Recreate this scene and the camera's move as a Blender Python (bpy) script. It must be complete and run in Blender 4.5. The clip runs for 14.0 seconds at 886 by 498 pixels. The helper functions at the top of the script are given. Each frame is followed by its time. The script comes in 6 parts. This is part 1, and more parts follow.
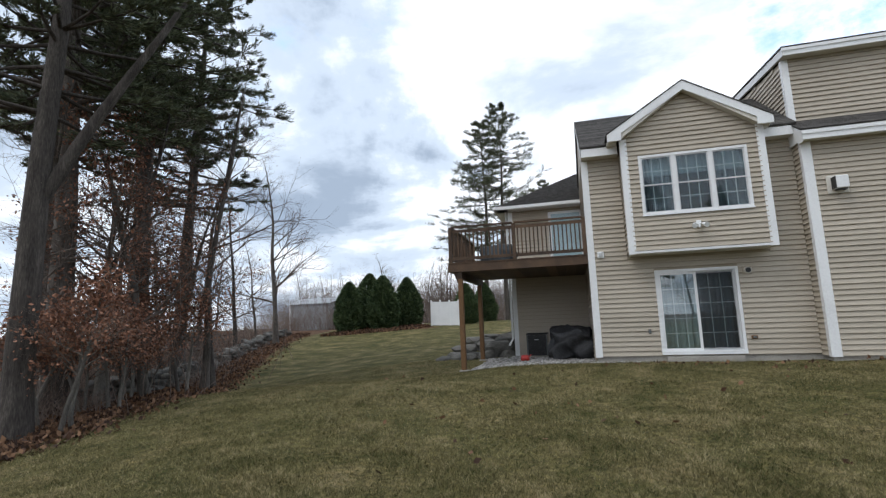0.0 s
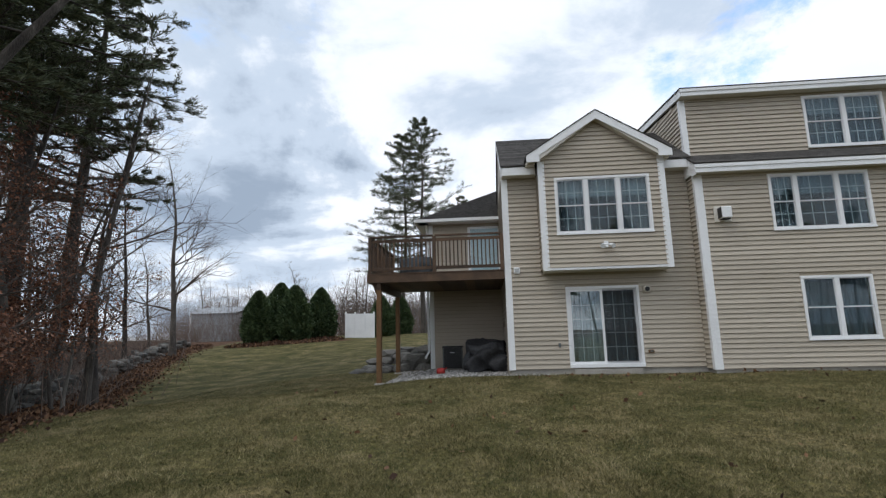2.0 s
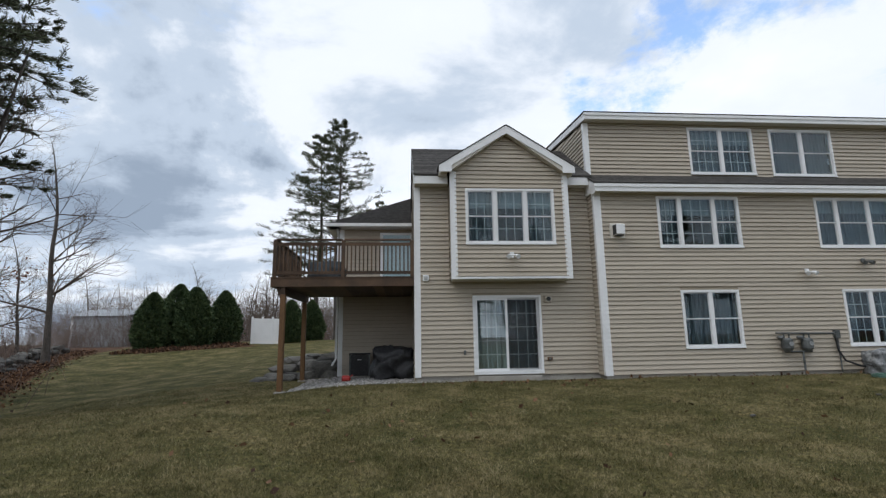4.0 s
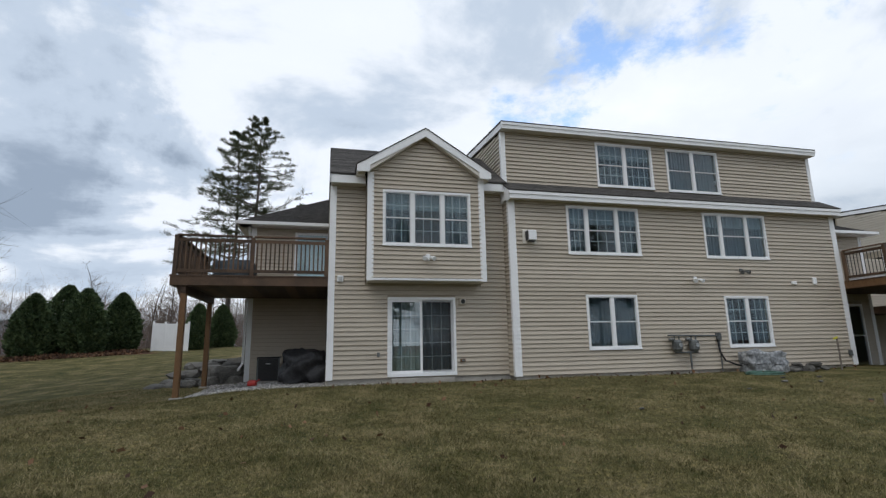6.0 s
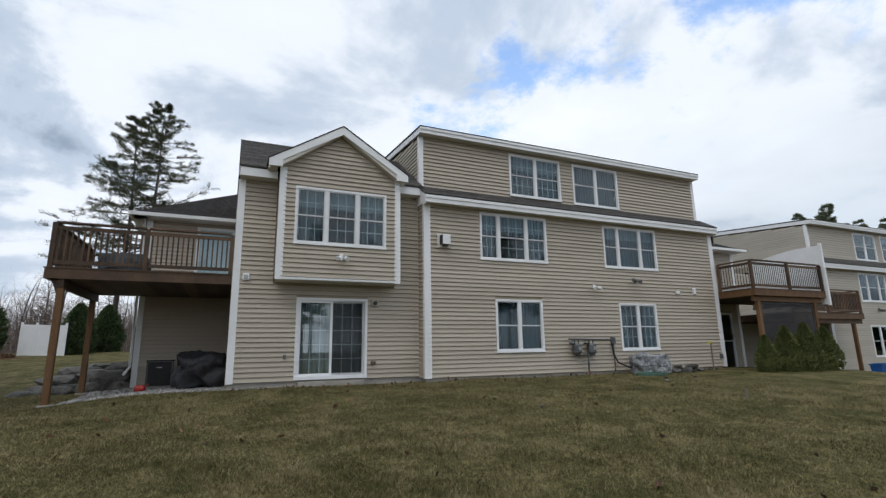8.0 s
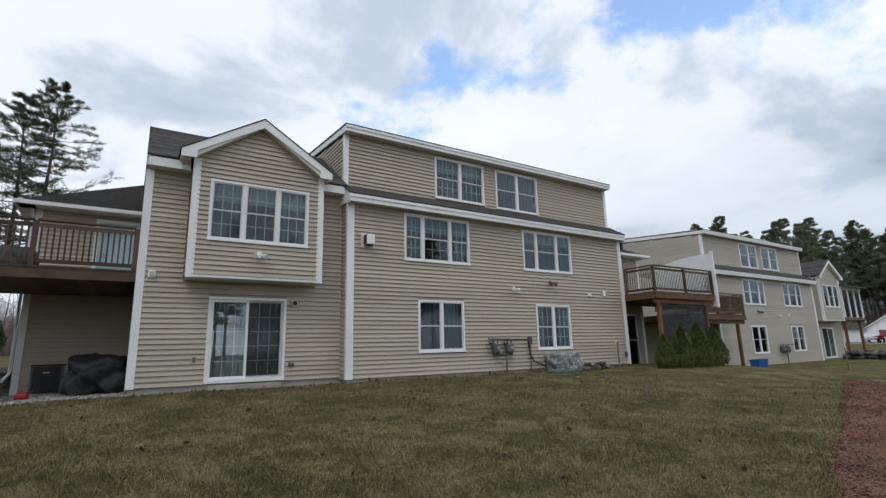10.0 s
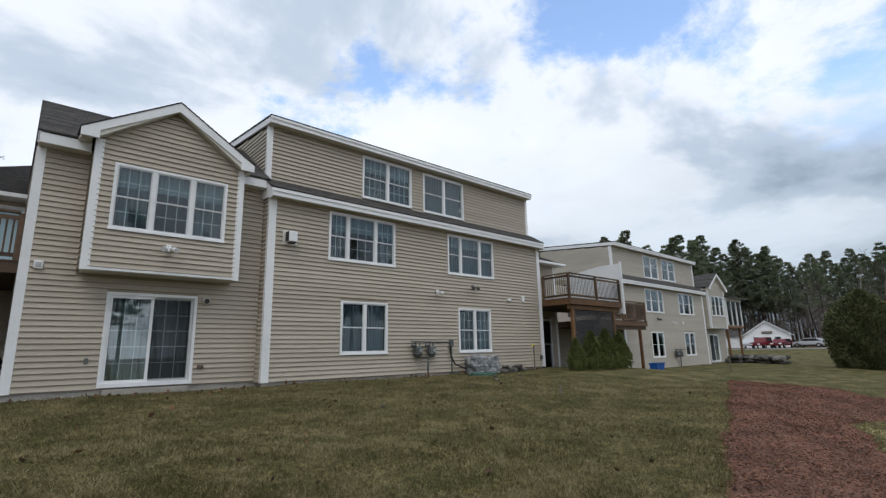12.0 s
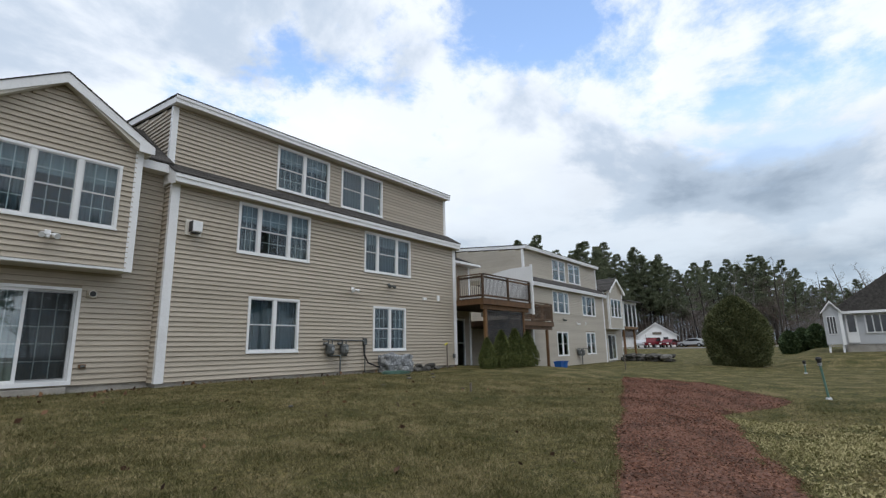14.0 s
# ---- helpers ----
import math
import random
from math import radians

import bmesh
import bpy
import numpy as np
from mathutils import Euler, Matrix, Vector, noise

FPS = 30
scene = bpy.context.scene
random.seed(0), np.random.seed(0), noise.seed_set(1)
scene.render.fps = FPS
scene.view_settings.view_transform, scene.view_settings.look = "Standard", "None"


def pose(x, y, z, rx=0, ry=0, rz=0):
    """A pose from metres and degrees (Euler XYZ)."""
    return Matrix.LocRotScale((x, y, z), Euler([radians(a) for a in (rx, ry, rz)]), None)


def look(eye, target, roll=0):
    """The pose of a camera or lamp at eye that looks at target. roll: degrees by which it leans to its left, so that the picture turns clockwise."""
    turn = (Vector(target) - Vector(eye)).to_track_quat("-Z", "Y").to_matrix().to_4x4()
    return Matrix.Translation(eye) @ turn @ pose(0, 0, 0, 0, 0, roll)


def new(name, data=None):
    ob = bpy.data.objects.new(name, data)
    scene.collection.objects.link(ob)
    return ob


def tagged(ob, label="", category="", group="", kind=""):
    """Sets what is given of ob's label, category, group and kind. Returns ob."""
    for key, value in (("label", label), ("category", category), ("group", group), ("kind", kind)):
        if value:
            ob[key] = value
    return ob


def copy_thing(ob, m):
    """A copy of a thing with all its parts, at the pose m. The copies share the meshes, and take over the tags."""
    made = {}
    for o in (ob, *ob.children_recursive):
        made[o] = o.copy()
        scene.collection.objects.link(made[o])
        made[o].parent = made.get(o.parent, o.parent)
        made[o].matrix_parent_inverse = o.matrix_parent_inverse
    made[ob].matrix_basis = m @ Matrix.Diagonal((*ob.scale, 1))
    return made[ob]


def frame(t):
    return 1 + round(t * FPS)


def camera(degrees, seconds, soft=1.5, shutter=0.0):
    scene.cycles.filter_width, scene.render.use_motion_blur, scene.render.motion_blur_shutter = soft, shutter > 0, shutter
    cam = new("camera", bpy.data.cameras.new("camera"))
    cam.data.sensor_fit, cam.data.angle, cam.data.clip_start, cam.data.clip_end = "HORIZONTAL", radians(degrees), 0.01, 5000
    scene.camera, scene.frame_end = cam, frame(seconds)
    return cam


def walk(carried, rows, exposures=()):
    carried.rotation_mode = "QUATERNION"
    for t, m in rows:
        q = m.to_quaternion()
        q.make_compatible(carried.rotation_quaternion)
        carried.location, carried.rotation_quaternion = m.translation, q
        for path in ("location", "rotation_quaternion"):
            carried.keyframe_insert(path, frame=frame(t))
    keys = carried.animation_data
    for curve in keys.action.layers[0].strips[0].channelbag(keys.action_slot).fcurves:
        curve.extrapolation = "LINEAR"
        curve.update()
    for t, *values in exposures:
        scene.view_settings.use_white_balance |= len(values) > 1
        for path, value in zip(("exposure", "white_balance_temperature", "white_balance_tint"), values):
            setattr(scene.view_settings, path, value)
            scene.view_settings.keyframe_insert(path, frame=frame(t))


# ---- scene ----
cam = camera(84.4, 14.0, soft=1.3)
PATH = [
    (0, (-2.222, -13.948, 0.958), (-2.717, -12.033, 1.255), -2.1),
    (0.5, (-2.257, -13.91, 0.958), (-2.667, -11.976, 1.266), -2.0),
    (1, (-2.31, -13.888, 0.905), (-2.64, -11.942, 1.227), -2.0),
    (1.5, (-2.341, -13.864, 0.891), (-2.582, -11.908, 1.228), -1.8),
    (2, (-2.325, -13.877, 0.935), (-2.485, -11.912, 1.274), -1.4),
    (2.5, (-2.281, -13.897, 0.981), (-2.347, -11.928, 1.323), -1.4),
    (3, (-2.197, -13.884, 0.991), (-2.187, -11.914, 1.335), -1.3),
    (5.5, (-1.859, -13.798, 0.786), (-1.462, -11.876, 1.171), -0.9),
    (6, (-1.801, -13.815, 0.748), (-1.334, -11.91, 1.135), -1.1),
    (6.5, (-1.828, -13.785, 0.691), (-1.267, -11.907, 1.088), -1.3),
    (7, (-1.814, -13.8, 0.669), (-1.176, -11.947, 1.07), -1.1),
    (7.5, (-1.765, -13.814, 0.652), (-1.046, -11.992, 1.054), -1.2),
    (8, (-1.755, -13.824, 0.624), (-0.965, -12.032, 1.031), -1.0),
    (10.5, (-1.735, -13.912, 0.598), (-0.615, -12.304, 1.001), -1.4),
    (11, (-1.753, -13.887, 0.587), (-0.573, -12.323, 0.992), -1.1),
    (11.5, (-1.788, -13.823, 0.584), (-0.547, -12.309, 0.992), -1.2),
    (12, (-1.821, -13.776, 0.547), (-0.511, -12.323, 0.96), -1.3),
    (12.5, (-1.795, -13.746, 0.536), (-0.427, -12.347, 0.948), -1.2),
    (13, (-1.773, -13.744, 0.533), (-0.343, -12.408, 0.944), -1.1),
    (13.5, (-1.792, -13.743, 0.531), (-0.307, -12.467, 0.938), -1.2),
    (14, (-1.798, -13.775, 0.543), (-0.257, -12.564, 0.944), -1.2),
]
walk(cam, [(t, look(eye, target, roll)) for t, eye, target, roll in PATH], [(0, 0.34), (1.5, 0.18), (3, 0.03), (7.5, -0.03), (11.5, -0.02), (14.0, 0.04)])

# ---------------- sky and sun ----------------
SUN_ELEV, SUN_TURN = 56.0, 226.0


def make_world():
    w = bpy.data.worlds.new("sky")
    scene.world = w
    w.use_nodes = True
    nt = w.node_tree
    nt.nodes.clear()
    N, L = nt.nodes.new, nt.links.new

    def math_node(op, a, b=None, c=None, clamp=False):
        m = N("ShaderNodeMath")
        m.operation, m.use_clamp = op, clamp
        for i, v in enumerate((a, b, c)):
            if v is None:
                continue
            if isinstance(v, (int, float)):
                m.inputs[i].default_value = v
            else:
                L(v, m.inputs[i])
        return m.outputs[0]

    out, bg = N("ShaderNodeOutputWorld"), N("ShaderNodeBackground")
    sky = N("ShaderNodeTexSky")
    sky.sky_type, sky.sun_disc = "NISHITA", False
    sky.sun_elevation, sky.sun_rotation = radians(SUN_ELEV), radians(SUN_TURN)
    geo = N("ShaderNodeTexCoord")
    sep = N("ShaderNodeSeparateXYZ")
    L(geo.outputs["Generated"], sep.inputs[0])
    up = math_node("MAXIMUM", sep.outputs[2], 0.0)
    den = math_node("ADD", up, 0.22)
    flat = N("ShaderNodeCombineXYZ")
    L(math_node("DIVIDE", sep.outputs[0], den), flat.inputs[0])
    L(math_node("DIVIDE", sep.outputs[1], den), flat.inputs[1])

    def cloud(scale, detail, off, rough=0.55, dist=0.0):
        mp, nz = N("ShaderNodeMapping"), N("ShaderNodeTexNoise")
        mp.inputs["Location"].default_value = off
        L(flat.outputs[0], mp.inputs[0])
        L(mp.outputs[0], nz.inputs["Vector"])
        nz.inputs["Scale"].default_value, nz.inputs["Detail"].default_value = scale, detail
        nz.inputs["Roughness"].default_value, nz.inputs["Distortion"].default_value = rough, dist
        return nz.outputs["Fac"]

    def ramp(v, stops):
        r = N("ShaderNodeValToRGB")
        r.color_ramp.interpolation = "EASE"
        while len(r.color_ramp.elements) < len(stops):
            r.color_ramp.elements.new(0.5)
        for e, (p, c) in zip(r.color_ramp.elements, stops):
            e.position, e.color = p, (*c, 1)
        L(v, r.inputs[0])
        return r.outputs[0]

    def mix(f, a, b):
        m = N("ShaderNodeMix")
        m.data_type = "RGBA"
        L(f, m.inputs["Factor"])
        L(a, m.inputs["A"])
        L(b, m.inputs["B"])
        return m.outputs["Result"]

    # ragged directions: the cloud banks and gaps of this sky lie where they are named below
    ragged, warp = N("ShaderNodeVectorMath"), N("ShaderNodeTexNoise")
    warp.inputs["Scale"].default_value, warp.inputs["Detail"].default_value, warp.inputs["Roughness"].default_value = 3.2, 8, 0.62
    L(geo.outputs["Generated"], warp.inputs["Vector"])
    ragged.operation = "MULTIPLY_ADD"
    L(warp.outputs["Color"], ragged.inputs[0])
    ragged.inputs[1].default_value = (0.62, 0.62, 0.5)
    shift = N("ShaderNodeVectorMath")
    shift.operation = "SUBTRACT"
    L(geo.outputs["Generated"], shift.inputs[0])
    shift.inputs[1].default_value = (0.31, 0.31, 0.25)
    L(shift.outputs[0], ragged.inputs[2])

    def banks(rows):
        """The summed weight of round banks: rows of direction, radius, weight."""
        total = None
        for way, size, weight in rows:
            off = N("ShaderNodeVectorMath")
            off.operation = "DISTANCE"
            L(ragged.outputs[0], off.inputs[0])
            off.inputs[1].default_value = way
            near = math_node("SUBTRACT", 1.0, math_node("DIVIDE", off.outputs["Value"], size), clamp=True)
            total = math_node("MULTIPLY_ADD", near, weight, total if total is not None else 0.0)
        return total

    heavy = banks(CLOUD_BANKS)
    body = ramp(math_node("ADD", cloud(1.5, 10, CLOUD_A, 0.55, 0.3), heavy), [(0.26, (0.33, 0.41, 0.53)), (0.40, (0.57, 0.67, 0.81)), (0.53, (0.92, 0.98, 1.07)), (0.8, (1.06, 1.11, 1.18))])
    hole = ramp(math_node("ADD", cloud(2.6, 10, CLOUD_B, 0.62, 0.2), banks(CLOUD_GAPS)), [(0.58, (0, 0, 0)), (0.78, (1, 1, 1))])
    scaled = N("ShaderNodeVectorMath")
    scaled.operation = "SCALE"
    scaled.inputs["Scale"].default_value = 0.34
    L(sky.outputs[0], scaled.inputs[0])
    # clouds thin out to clear sky only high up; near the horizon they merge into grey
    high = math_node("MULTIPLY", math_node("SUBTRACT", up, 0.22, clamp=True), 5.0, clamp=True)
    field = mix(math_node("MULTIPLY", hole, high), body, scaled.outputs[0])
    # a heavier bank of cloud lies low on the +x side
    side = math_node("MULTIPLY", math_node("SUBTRACT", sep.outputs[0], 0.35, clamp=True), 1.9, clamp=True)
    low = math_node("SUBTRACT", 1.0, math_node("MULTIPLY", up, 2.5, clamp=True))
    grey = ramp(cloud(1.3, 8, CLOUD_B, 0.55, 0.2), [(0.35, (0.29, 0.38, 0.48)), (0.65, (0.58, 0.69, 0.80))])
    field = mix(math_node("MULTIPLY", math_node("MULTIPLY", side, low), 1.15, clamp=True), field, grey)
    L(field, bg.inputs["Color"])
    bg.inputs["Strength"].default_value = SKY
    L(bg.outputs[0], out.inputs[0])


# direction, radius and weight of the heavy and the bright parts of the cloud, and of its gaps
CLOUD_BANKS = (((-0.62, 0.66, 0.42), 0.40, -0.20), ((-0.46, 0.80, 0.38), 0.26, -0.08), ((-0.38, 0.88, 0.28), 0.20, -0.14), ((-0.38, 0.91, 0.14), 0.30, -0.13),
               ((-0.41, 0.73, 0.55), 0.26, -0.07), ((-0.20, 0.90, 0.36), 0.34, 0.09), ((0.60, 0.64, 0.42), 0.50, 0.12), ((0.86, 0.34, 0.40), 0.30, 0.09),
               ((0.97, 0.05, 0.28), 0.26, -0.10), ((0.92, 0.30, 0.24), 0.22, -0.08))
CLOUD_GAPS = (((0.72, 0.40, 0.57), 0.22, 0.22), ((0.65, 0.46, 0.61), 0.20, 0.16), ((0.55, 0.59, 0.59), 0.20, 0.17), ((0.42, 0.75, 0.51), 0.13, 0.30),
              ((0.28, 0.84, 0.47), 0.14, 0.17), ((0.90, -0.02, 0.44), 0.30, 0.34), ((0.78, 0.31, 0.56), 0.20, 0.12))
CLOUD_A, CLOUD_B, SKY = (3.2, 1.7, 0.0), (0.4, 2.6, 0.0), 1.0
make_world()
sun = new("sun", bpy.data.lights.new("sun", "SUN"))
sun.data.energy, sun.data.angle, sun.data.color = 0.95, radians(30), (1.0, 0.97, 0.92)
a, e = radians(SUN_TURN), radians(SUN_ELEV)
sun.matrix_world = look((0, 0, 30), (-math.sin(a) * math.cos(e), -math.cos(a) * math.cos(e), 30 - math.sin(e)))

# ---------------- materials ----------------
def material(name, tones, rough=0.7, scale=3.0, fine=60.0, bump=0.0, bump_scale=80.0, stretch=(1, 1, 1), metal=0.0, spec=0.4, rnd=0.0, island=0.0, grime=0.0):
    """A surface with two scales of variation between its tones (dark, light), by position in metres."""
    m = bpy.data.materials.new(name)
    m.use_nodes = True
    nt = m.node_tree
    N, L = nt.nodes.new, nt.links.new
    bs = nt.nodes["Principled BSDF"]
    bs.inputs["Roughness"].default_value, bs.inputs["Metallic"].default_value = rough, metal
    bs.inputs["Specular IOR Level"].default_value = spec
    geo, mp = N("ShaderNodeNewGeometry"), N("ShaderNodeMapping")
    mp.inputs["Scale"].default_value = stretch
    L(geo.outputs["Position"], mp.inputs[0])

    def nz(s, d):
        n = N("ShaderNodeTexNoise")
        n.inputs["Scale"].default_value, n.inputs["Detail"].default_value = s, d
        L(mp.outputs[0], n.inputs["Vector"])
        return n.outputs["Fac"]

    big, small = nz(scale, 4), nz(fine, 3)
    add = N("ShaderNodeMath")
    add.operation = "MULTIPLY_ADD"
    L(small, add.inputs[0])
    add.inputs[1].default_value = 0.5
    half = N("ShaderNodeMath")
    half.operation = "MULTIPLY"
    L(big, half.inputs[0])
    half.inputs[1].default_value = 0.5
    L(half.outputs[0], add.inputs[2])
    val = add.outputs[0]
    for amount, node, sock in ((rnd, "ShaderNodeObjectInfo", "Random"), (island, "ShaderNodeNewGeometry", "Random Per Island")):
        if amount:
            src, k = N(node), N("ShaderNodeMath")
            k.operation = "MULTIPLY_ADD"
            off = N("ShaderNodeMath")
            off.operation = "SUBTRACT"
            L(src.outputs[sock], off.inputs[0])
            off.inputs[1].default_value = 0.5
            L(off.outputs[0], k.inputs[0])
            k.inputs[1].default_value = amount
            L(val, k.inputs[2])
            val = k.outputs[0]
    r = N("ShaderNodeValToRGB")
    while len(r.color_ramp.elements) < len(tones):
        r.color_ramp.elements.new(0.5)
    for n, (el, c) in enumerate(zip(r.color_ramp.elements, tones)):
        el.position, el.color = 0.32 + 0.36 * n / max(1, len(tones) - 1), (*c, 1)
    L(val, r.inputs[0])
    L(r.outputs[0], bs.inputs["Base Color"])
    if bump:
        b = N("ShaderNodeBump")
        b.inputs["Strength"].default_value, b.inputs["Distance"].default_value = bump, 0.02
        L(nz(bump_scale, 4), b.inputs["Height"])
        L(b.outputs[0], bs.inputs["Normal"])
    return m


def glass_material(name, tint, ior):
    m = bpy.data.materials.new(name)
    m.use_nodes = True
    bs = m.node_tree.nodes["Principled BSDF"]
    bs.inputs["Base Color"].default_value = (*tint, 1)
    bs.inputs["Transmission Weight"].default_value = 1.0
    bs.inputs["Roughness"].default_value, bs.inputs["IOR"].default_value = 0.0, ior
    return m


SIDING = material("vinyl siding beige", [(0.37, 0.325, 0.262), (0.42, 0.37, 0.30), (0.47, 0.415, 0.34)], 0.55, 0.8, 30, 0.05, 120, (0.25, 1, 2.5), rnd=0.18)
SIDING_FAR = material("vinyl siding greige", [(0.40, 0.36, 0.30), (0.45, 0.41, 0.345), (0.49, 0.45, 0.38)], 0.55, 0.8, 30, 0.05, 120, (0.25, 1, 2.5), island=0.15)
SHEATH = material("wall sheathing", [(0.30, 0.26, 0.2), (0.36, 0.31, 0.24)], 0.8)
WHITE = material("white vinyl trim", [(0.70, 0.71, 0.72), (0.78, 0.79, 0.80), (0.82, 0.83, 0.84)], 0.45, 1.5, 25, 0.03, 60)
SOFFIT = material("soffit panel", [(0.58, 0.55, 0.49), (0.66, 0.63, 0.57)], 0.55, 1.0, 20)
SHINGLE = material("asphalt shingles", [(0.035, 0.032, 0.03), (0.075, 0.07, 0.066), (0.12, 0.11, 0.10)], 0.92, 6, 160, 0.5, 220, (1, 1, 1), rnd=0.25, island=0.35)
CONCRETE = material("foundation concrete", [(0.20, 0.185, 0.165), (0.33, 0.31, 0.28), (0.42, 0.40, 0.36)], 0.9, 2.2, 40, 0.3, 60)
WOOD = material("stained deck wood", [(0.038, 0.023, 0.014), (0.08, 0.046, 0.026), (0.14, 0.082, 0.046)], 0.62, 2.5, 35, 0.25, 45, (1, 1, 1), rnd=0.3)
POSTWOOD = material("stained post wood", [(0.085, 0.042, 0.017), (0.15, 0.077, 0.032), (0.21, 0.115, 0.05)], 0.6, 2.0, 40, 0.25, 50, (3, 3, 0.35), rnd=0.2)
OLDWOOD = material("weathered wood", [(0.09, 0.075, 0.06), (0.17, 0.145, 0.12), (0.26, 0.23, 0.19)], 0.85, 3, 40, 0.3, 50, (3, 3, 0.4))
GLASS = glass_material("window glass", (0.66, 0.83, 0.89), 1.45)
DOORGLASS = glass_material("coated door glass", (0.70, 0.84, 0.88), 2.0)
SASH = material("sash vinyl", [(0.55, 0.56, 0.57), (0.66, 0.67, 0.68)], 0.45, 2, 30)
GRILLE = material("pale grille bars", [(0.40, 0.41, 0.41), (0.52, 0.53, 0.53)], 0.5, 2, 30)
# pale tones carry the bright sky reflection of the left door leaf
CURTAIN = material("curtain paled for reflection", [(0.20, 0.235, 0.235), (0.29, 0.33, 0.33), (0.38, 0.42, 0.42)], 0.9, 4, 30, 0.1, 40, (6, 1, 0.6))
# near-black colour that stands in for the darkness of unlit rooms
ROOMDARK = material("unlit room dark", [(0.02, 0.022, 0.024), (0.045, 0.048, 0.05)], 0.9, 2, 20)
SCREEN = material("insect screen", [(0.035, 0.04, 0.042), (0.06, 0.066, 0.068)], 0.8, 2, 200)
BLACK = material("black plastic", [(0.012, 0.012, 0.013), (0.03, 0.03, 0.032)], 0.5, 4, 60, 0.05, 90)
STEEL = material("grey painted steel", [(0.05, 0.055, 0.055), (0.11, 0.118, 0.118), (0.2, 0.21, 0.21)], 0.5, 6, 60, 0.1, 90, metal=0.3)
GALV = material("galvanised metal", [(0.30, 0.31, 0.32), (0.5, 0.51, 0.52)], 0.4, 8, 70, 0.1, 90, metal=0.7)
TARP = material("grey tarpaulin", [(0.05, 0.055, 0.06), (0.20, 0.21, 0.22), (0.55, 0.56, 0.57)], 0.5, 4.5, 12, 0.6, 12, spec=0.5)
DARKTARP = material("black cover cloth", [(0.012, 0.012, 0.014), (0.03, 0.03, 0.033), (0.06, 0.062, 0.066)], 0.55, 5, 25, 0.4, 14)
STONE = material("grey field stone", [(0.04, 0.039, 0.036), (0.095, 0.092, 0.084), (0.18, 0.172, 0.158)], 0.9, 2.5, 25, 0.7, 18, rnd=0.35)
GRAVEL = material("pale gravel", [(0.16, 0.155, 0.15), (0.31, 0.30, 0.285), (0.48, 0.465, 0.45)], 0.9, 8, 60, 0.3, 60, island=0.5)
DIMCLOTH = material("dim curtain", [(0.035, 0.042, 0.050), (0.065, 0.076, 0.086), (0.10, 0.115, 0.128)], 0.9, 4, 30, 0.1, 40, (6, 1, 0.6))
VALANCE = material("pale sheer valance", [(0.13, 0.155, 0.175), (0.185, 0.215, 0.235), (0.24, 0.275, 0.30)], 0.9, 4, 30, 0.1, 40, (6, 1, 0.6))
# the dimness of the rooms is put into this cloth colour
SHEER = material("dimmed grey-blue drape", [(0.042, 0.050, 0.060), (0.072, 0.085, 0.098), (0.105, 0.12, 0.136)], 0.9, 3, 30, 0.1, 40, (7, 1, 0.4))
DARKLATTICE = material("dark weathered lattice", [(0.022, 0.022, 0.024), (0.05, 0.05, 0.053), (0.09, 0.088, 0.09)], 0.85, 3, 40, 0.3, 50)

# ---------------- mesh helpers ----------------
ORIGIN = {}


def thing(name, loc, label, category, group="", kind=""):
    ob = tagged(new(name), label, category, group, kind)
    ob.location = loc
    ob.empty_display_size = 0.2
    ORIGIN[ob.name] = Vector(loc)
    return ob


def part(name, bm, mat, parent, label=""):
    """Links a bmesh, in the world's metres, as one mesh under a thing or a part."""
    if isinstance(bm, bmesh.types.BMesh):
        base = ORIGIN[parent.name] if parent else Vector()
        if base.length:
            bmesh.ops.translate(bm, verts=bm.verts, vec=-base)
        me = bpy.data.meshes.new(name)
        bm.normal_update()
        bm.to_mesh(me)
        bm.free()
    else:
        me = bm
    if mat and not me.materials:
        me.materials.append(mat)
    ob = new(name, me)
    ob.parent = parent
    ORIGIN[ob.name] = ORIGIN[parent.name] if parent else Vector()
    return tagged(ob, label)


def solo(name, bm, mat, label, category, group="", kind=""):
    ob = part(name, bm, mat, None)
    return tagged(ob, label, category, group, kind)


def raw(name, verts, faces, mat, parent=None, label=""):
    """A mesh from arrays: verts (n, 3), faces (m, 3 or 4)."""
    verts, faces = np.asarray(verts, np.float32), np.asarray(faces, np.int32)
    if parent:
        verts = verts - np.array(ORIGIN[parent.name], np.float32)
    me = bpy.data.meshes.new(name)
    k = faces.shape[1]
    me.vertices.add(len(verts))
    me.vertices.foreach_set("co", verts.ravel())
    me.loops.add(faces.size)
    me.loops.foreach_set("vertex_index", faces.ravel())
    me.polygons.add(len(faces))
    me.polygons.foreach_set("loop_start", np.arange(0, faces.size, k, dtype=np.int32))
    me.update(calc_edges=True)
    me.validate()
    return part(name, me, mat, parent, label)


class Map:
    """Lays plan coordinates into the world: a mirror in x, and a shift."""

    def __init__(self, sx=1, ox=0.0, oy=0.0, oz=0.0):
        self.sx, self.ox, self.oy, self.oz = sx, ox, oy, oz

    def p(self, x, y, z):
        return (self.sx * x + self.ox, y + self.oy, z + self.oz)


HERE = Map()
BOX = ((0, 3, 2, 1), (4, 5, 6, 7), (0, 1, 5, 4), (1, 2, 6, 5), (2, 3, 7, 6), (3, 0, 4, 7))


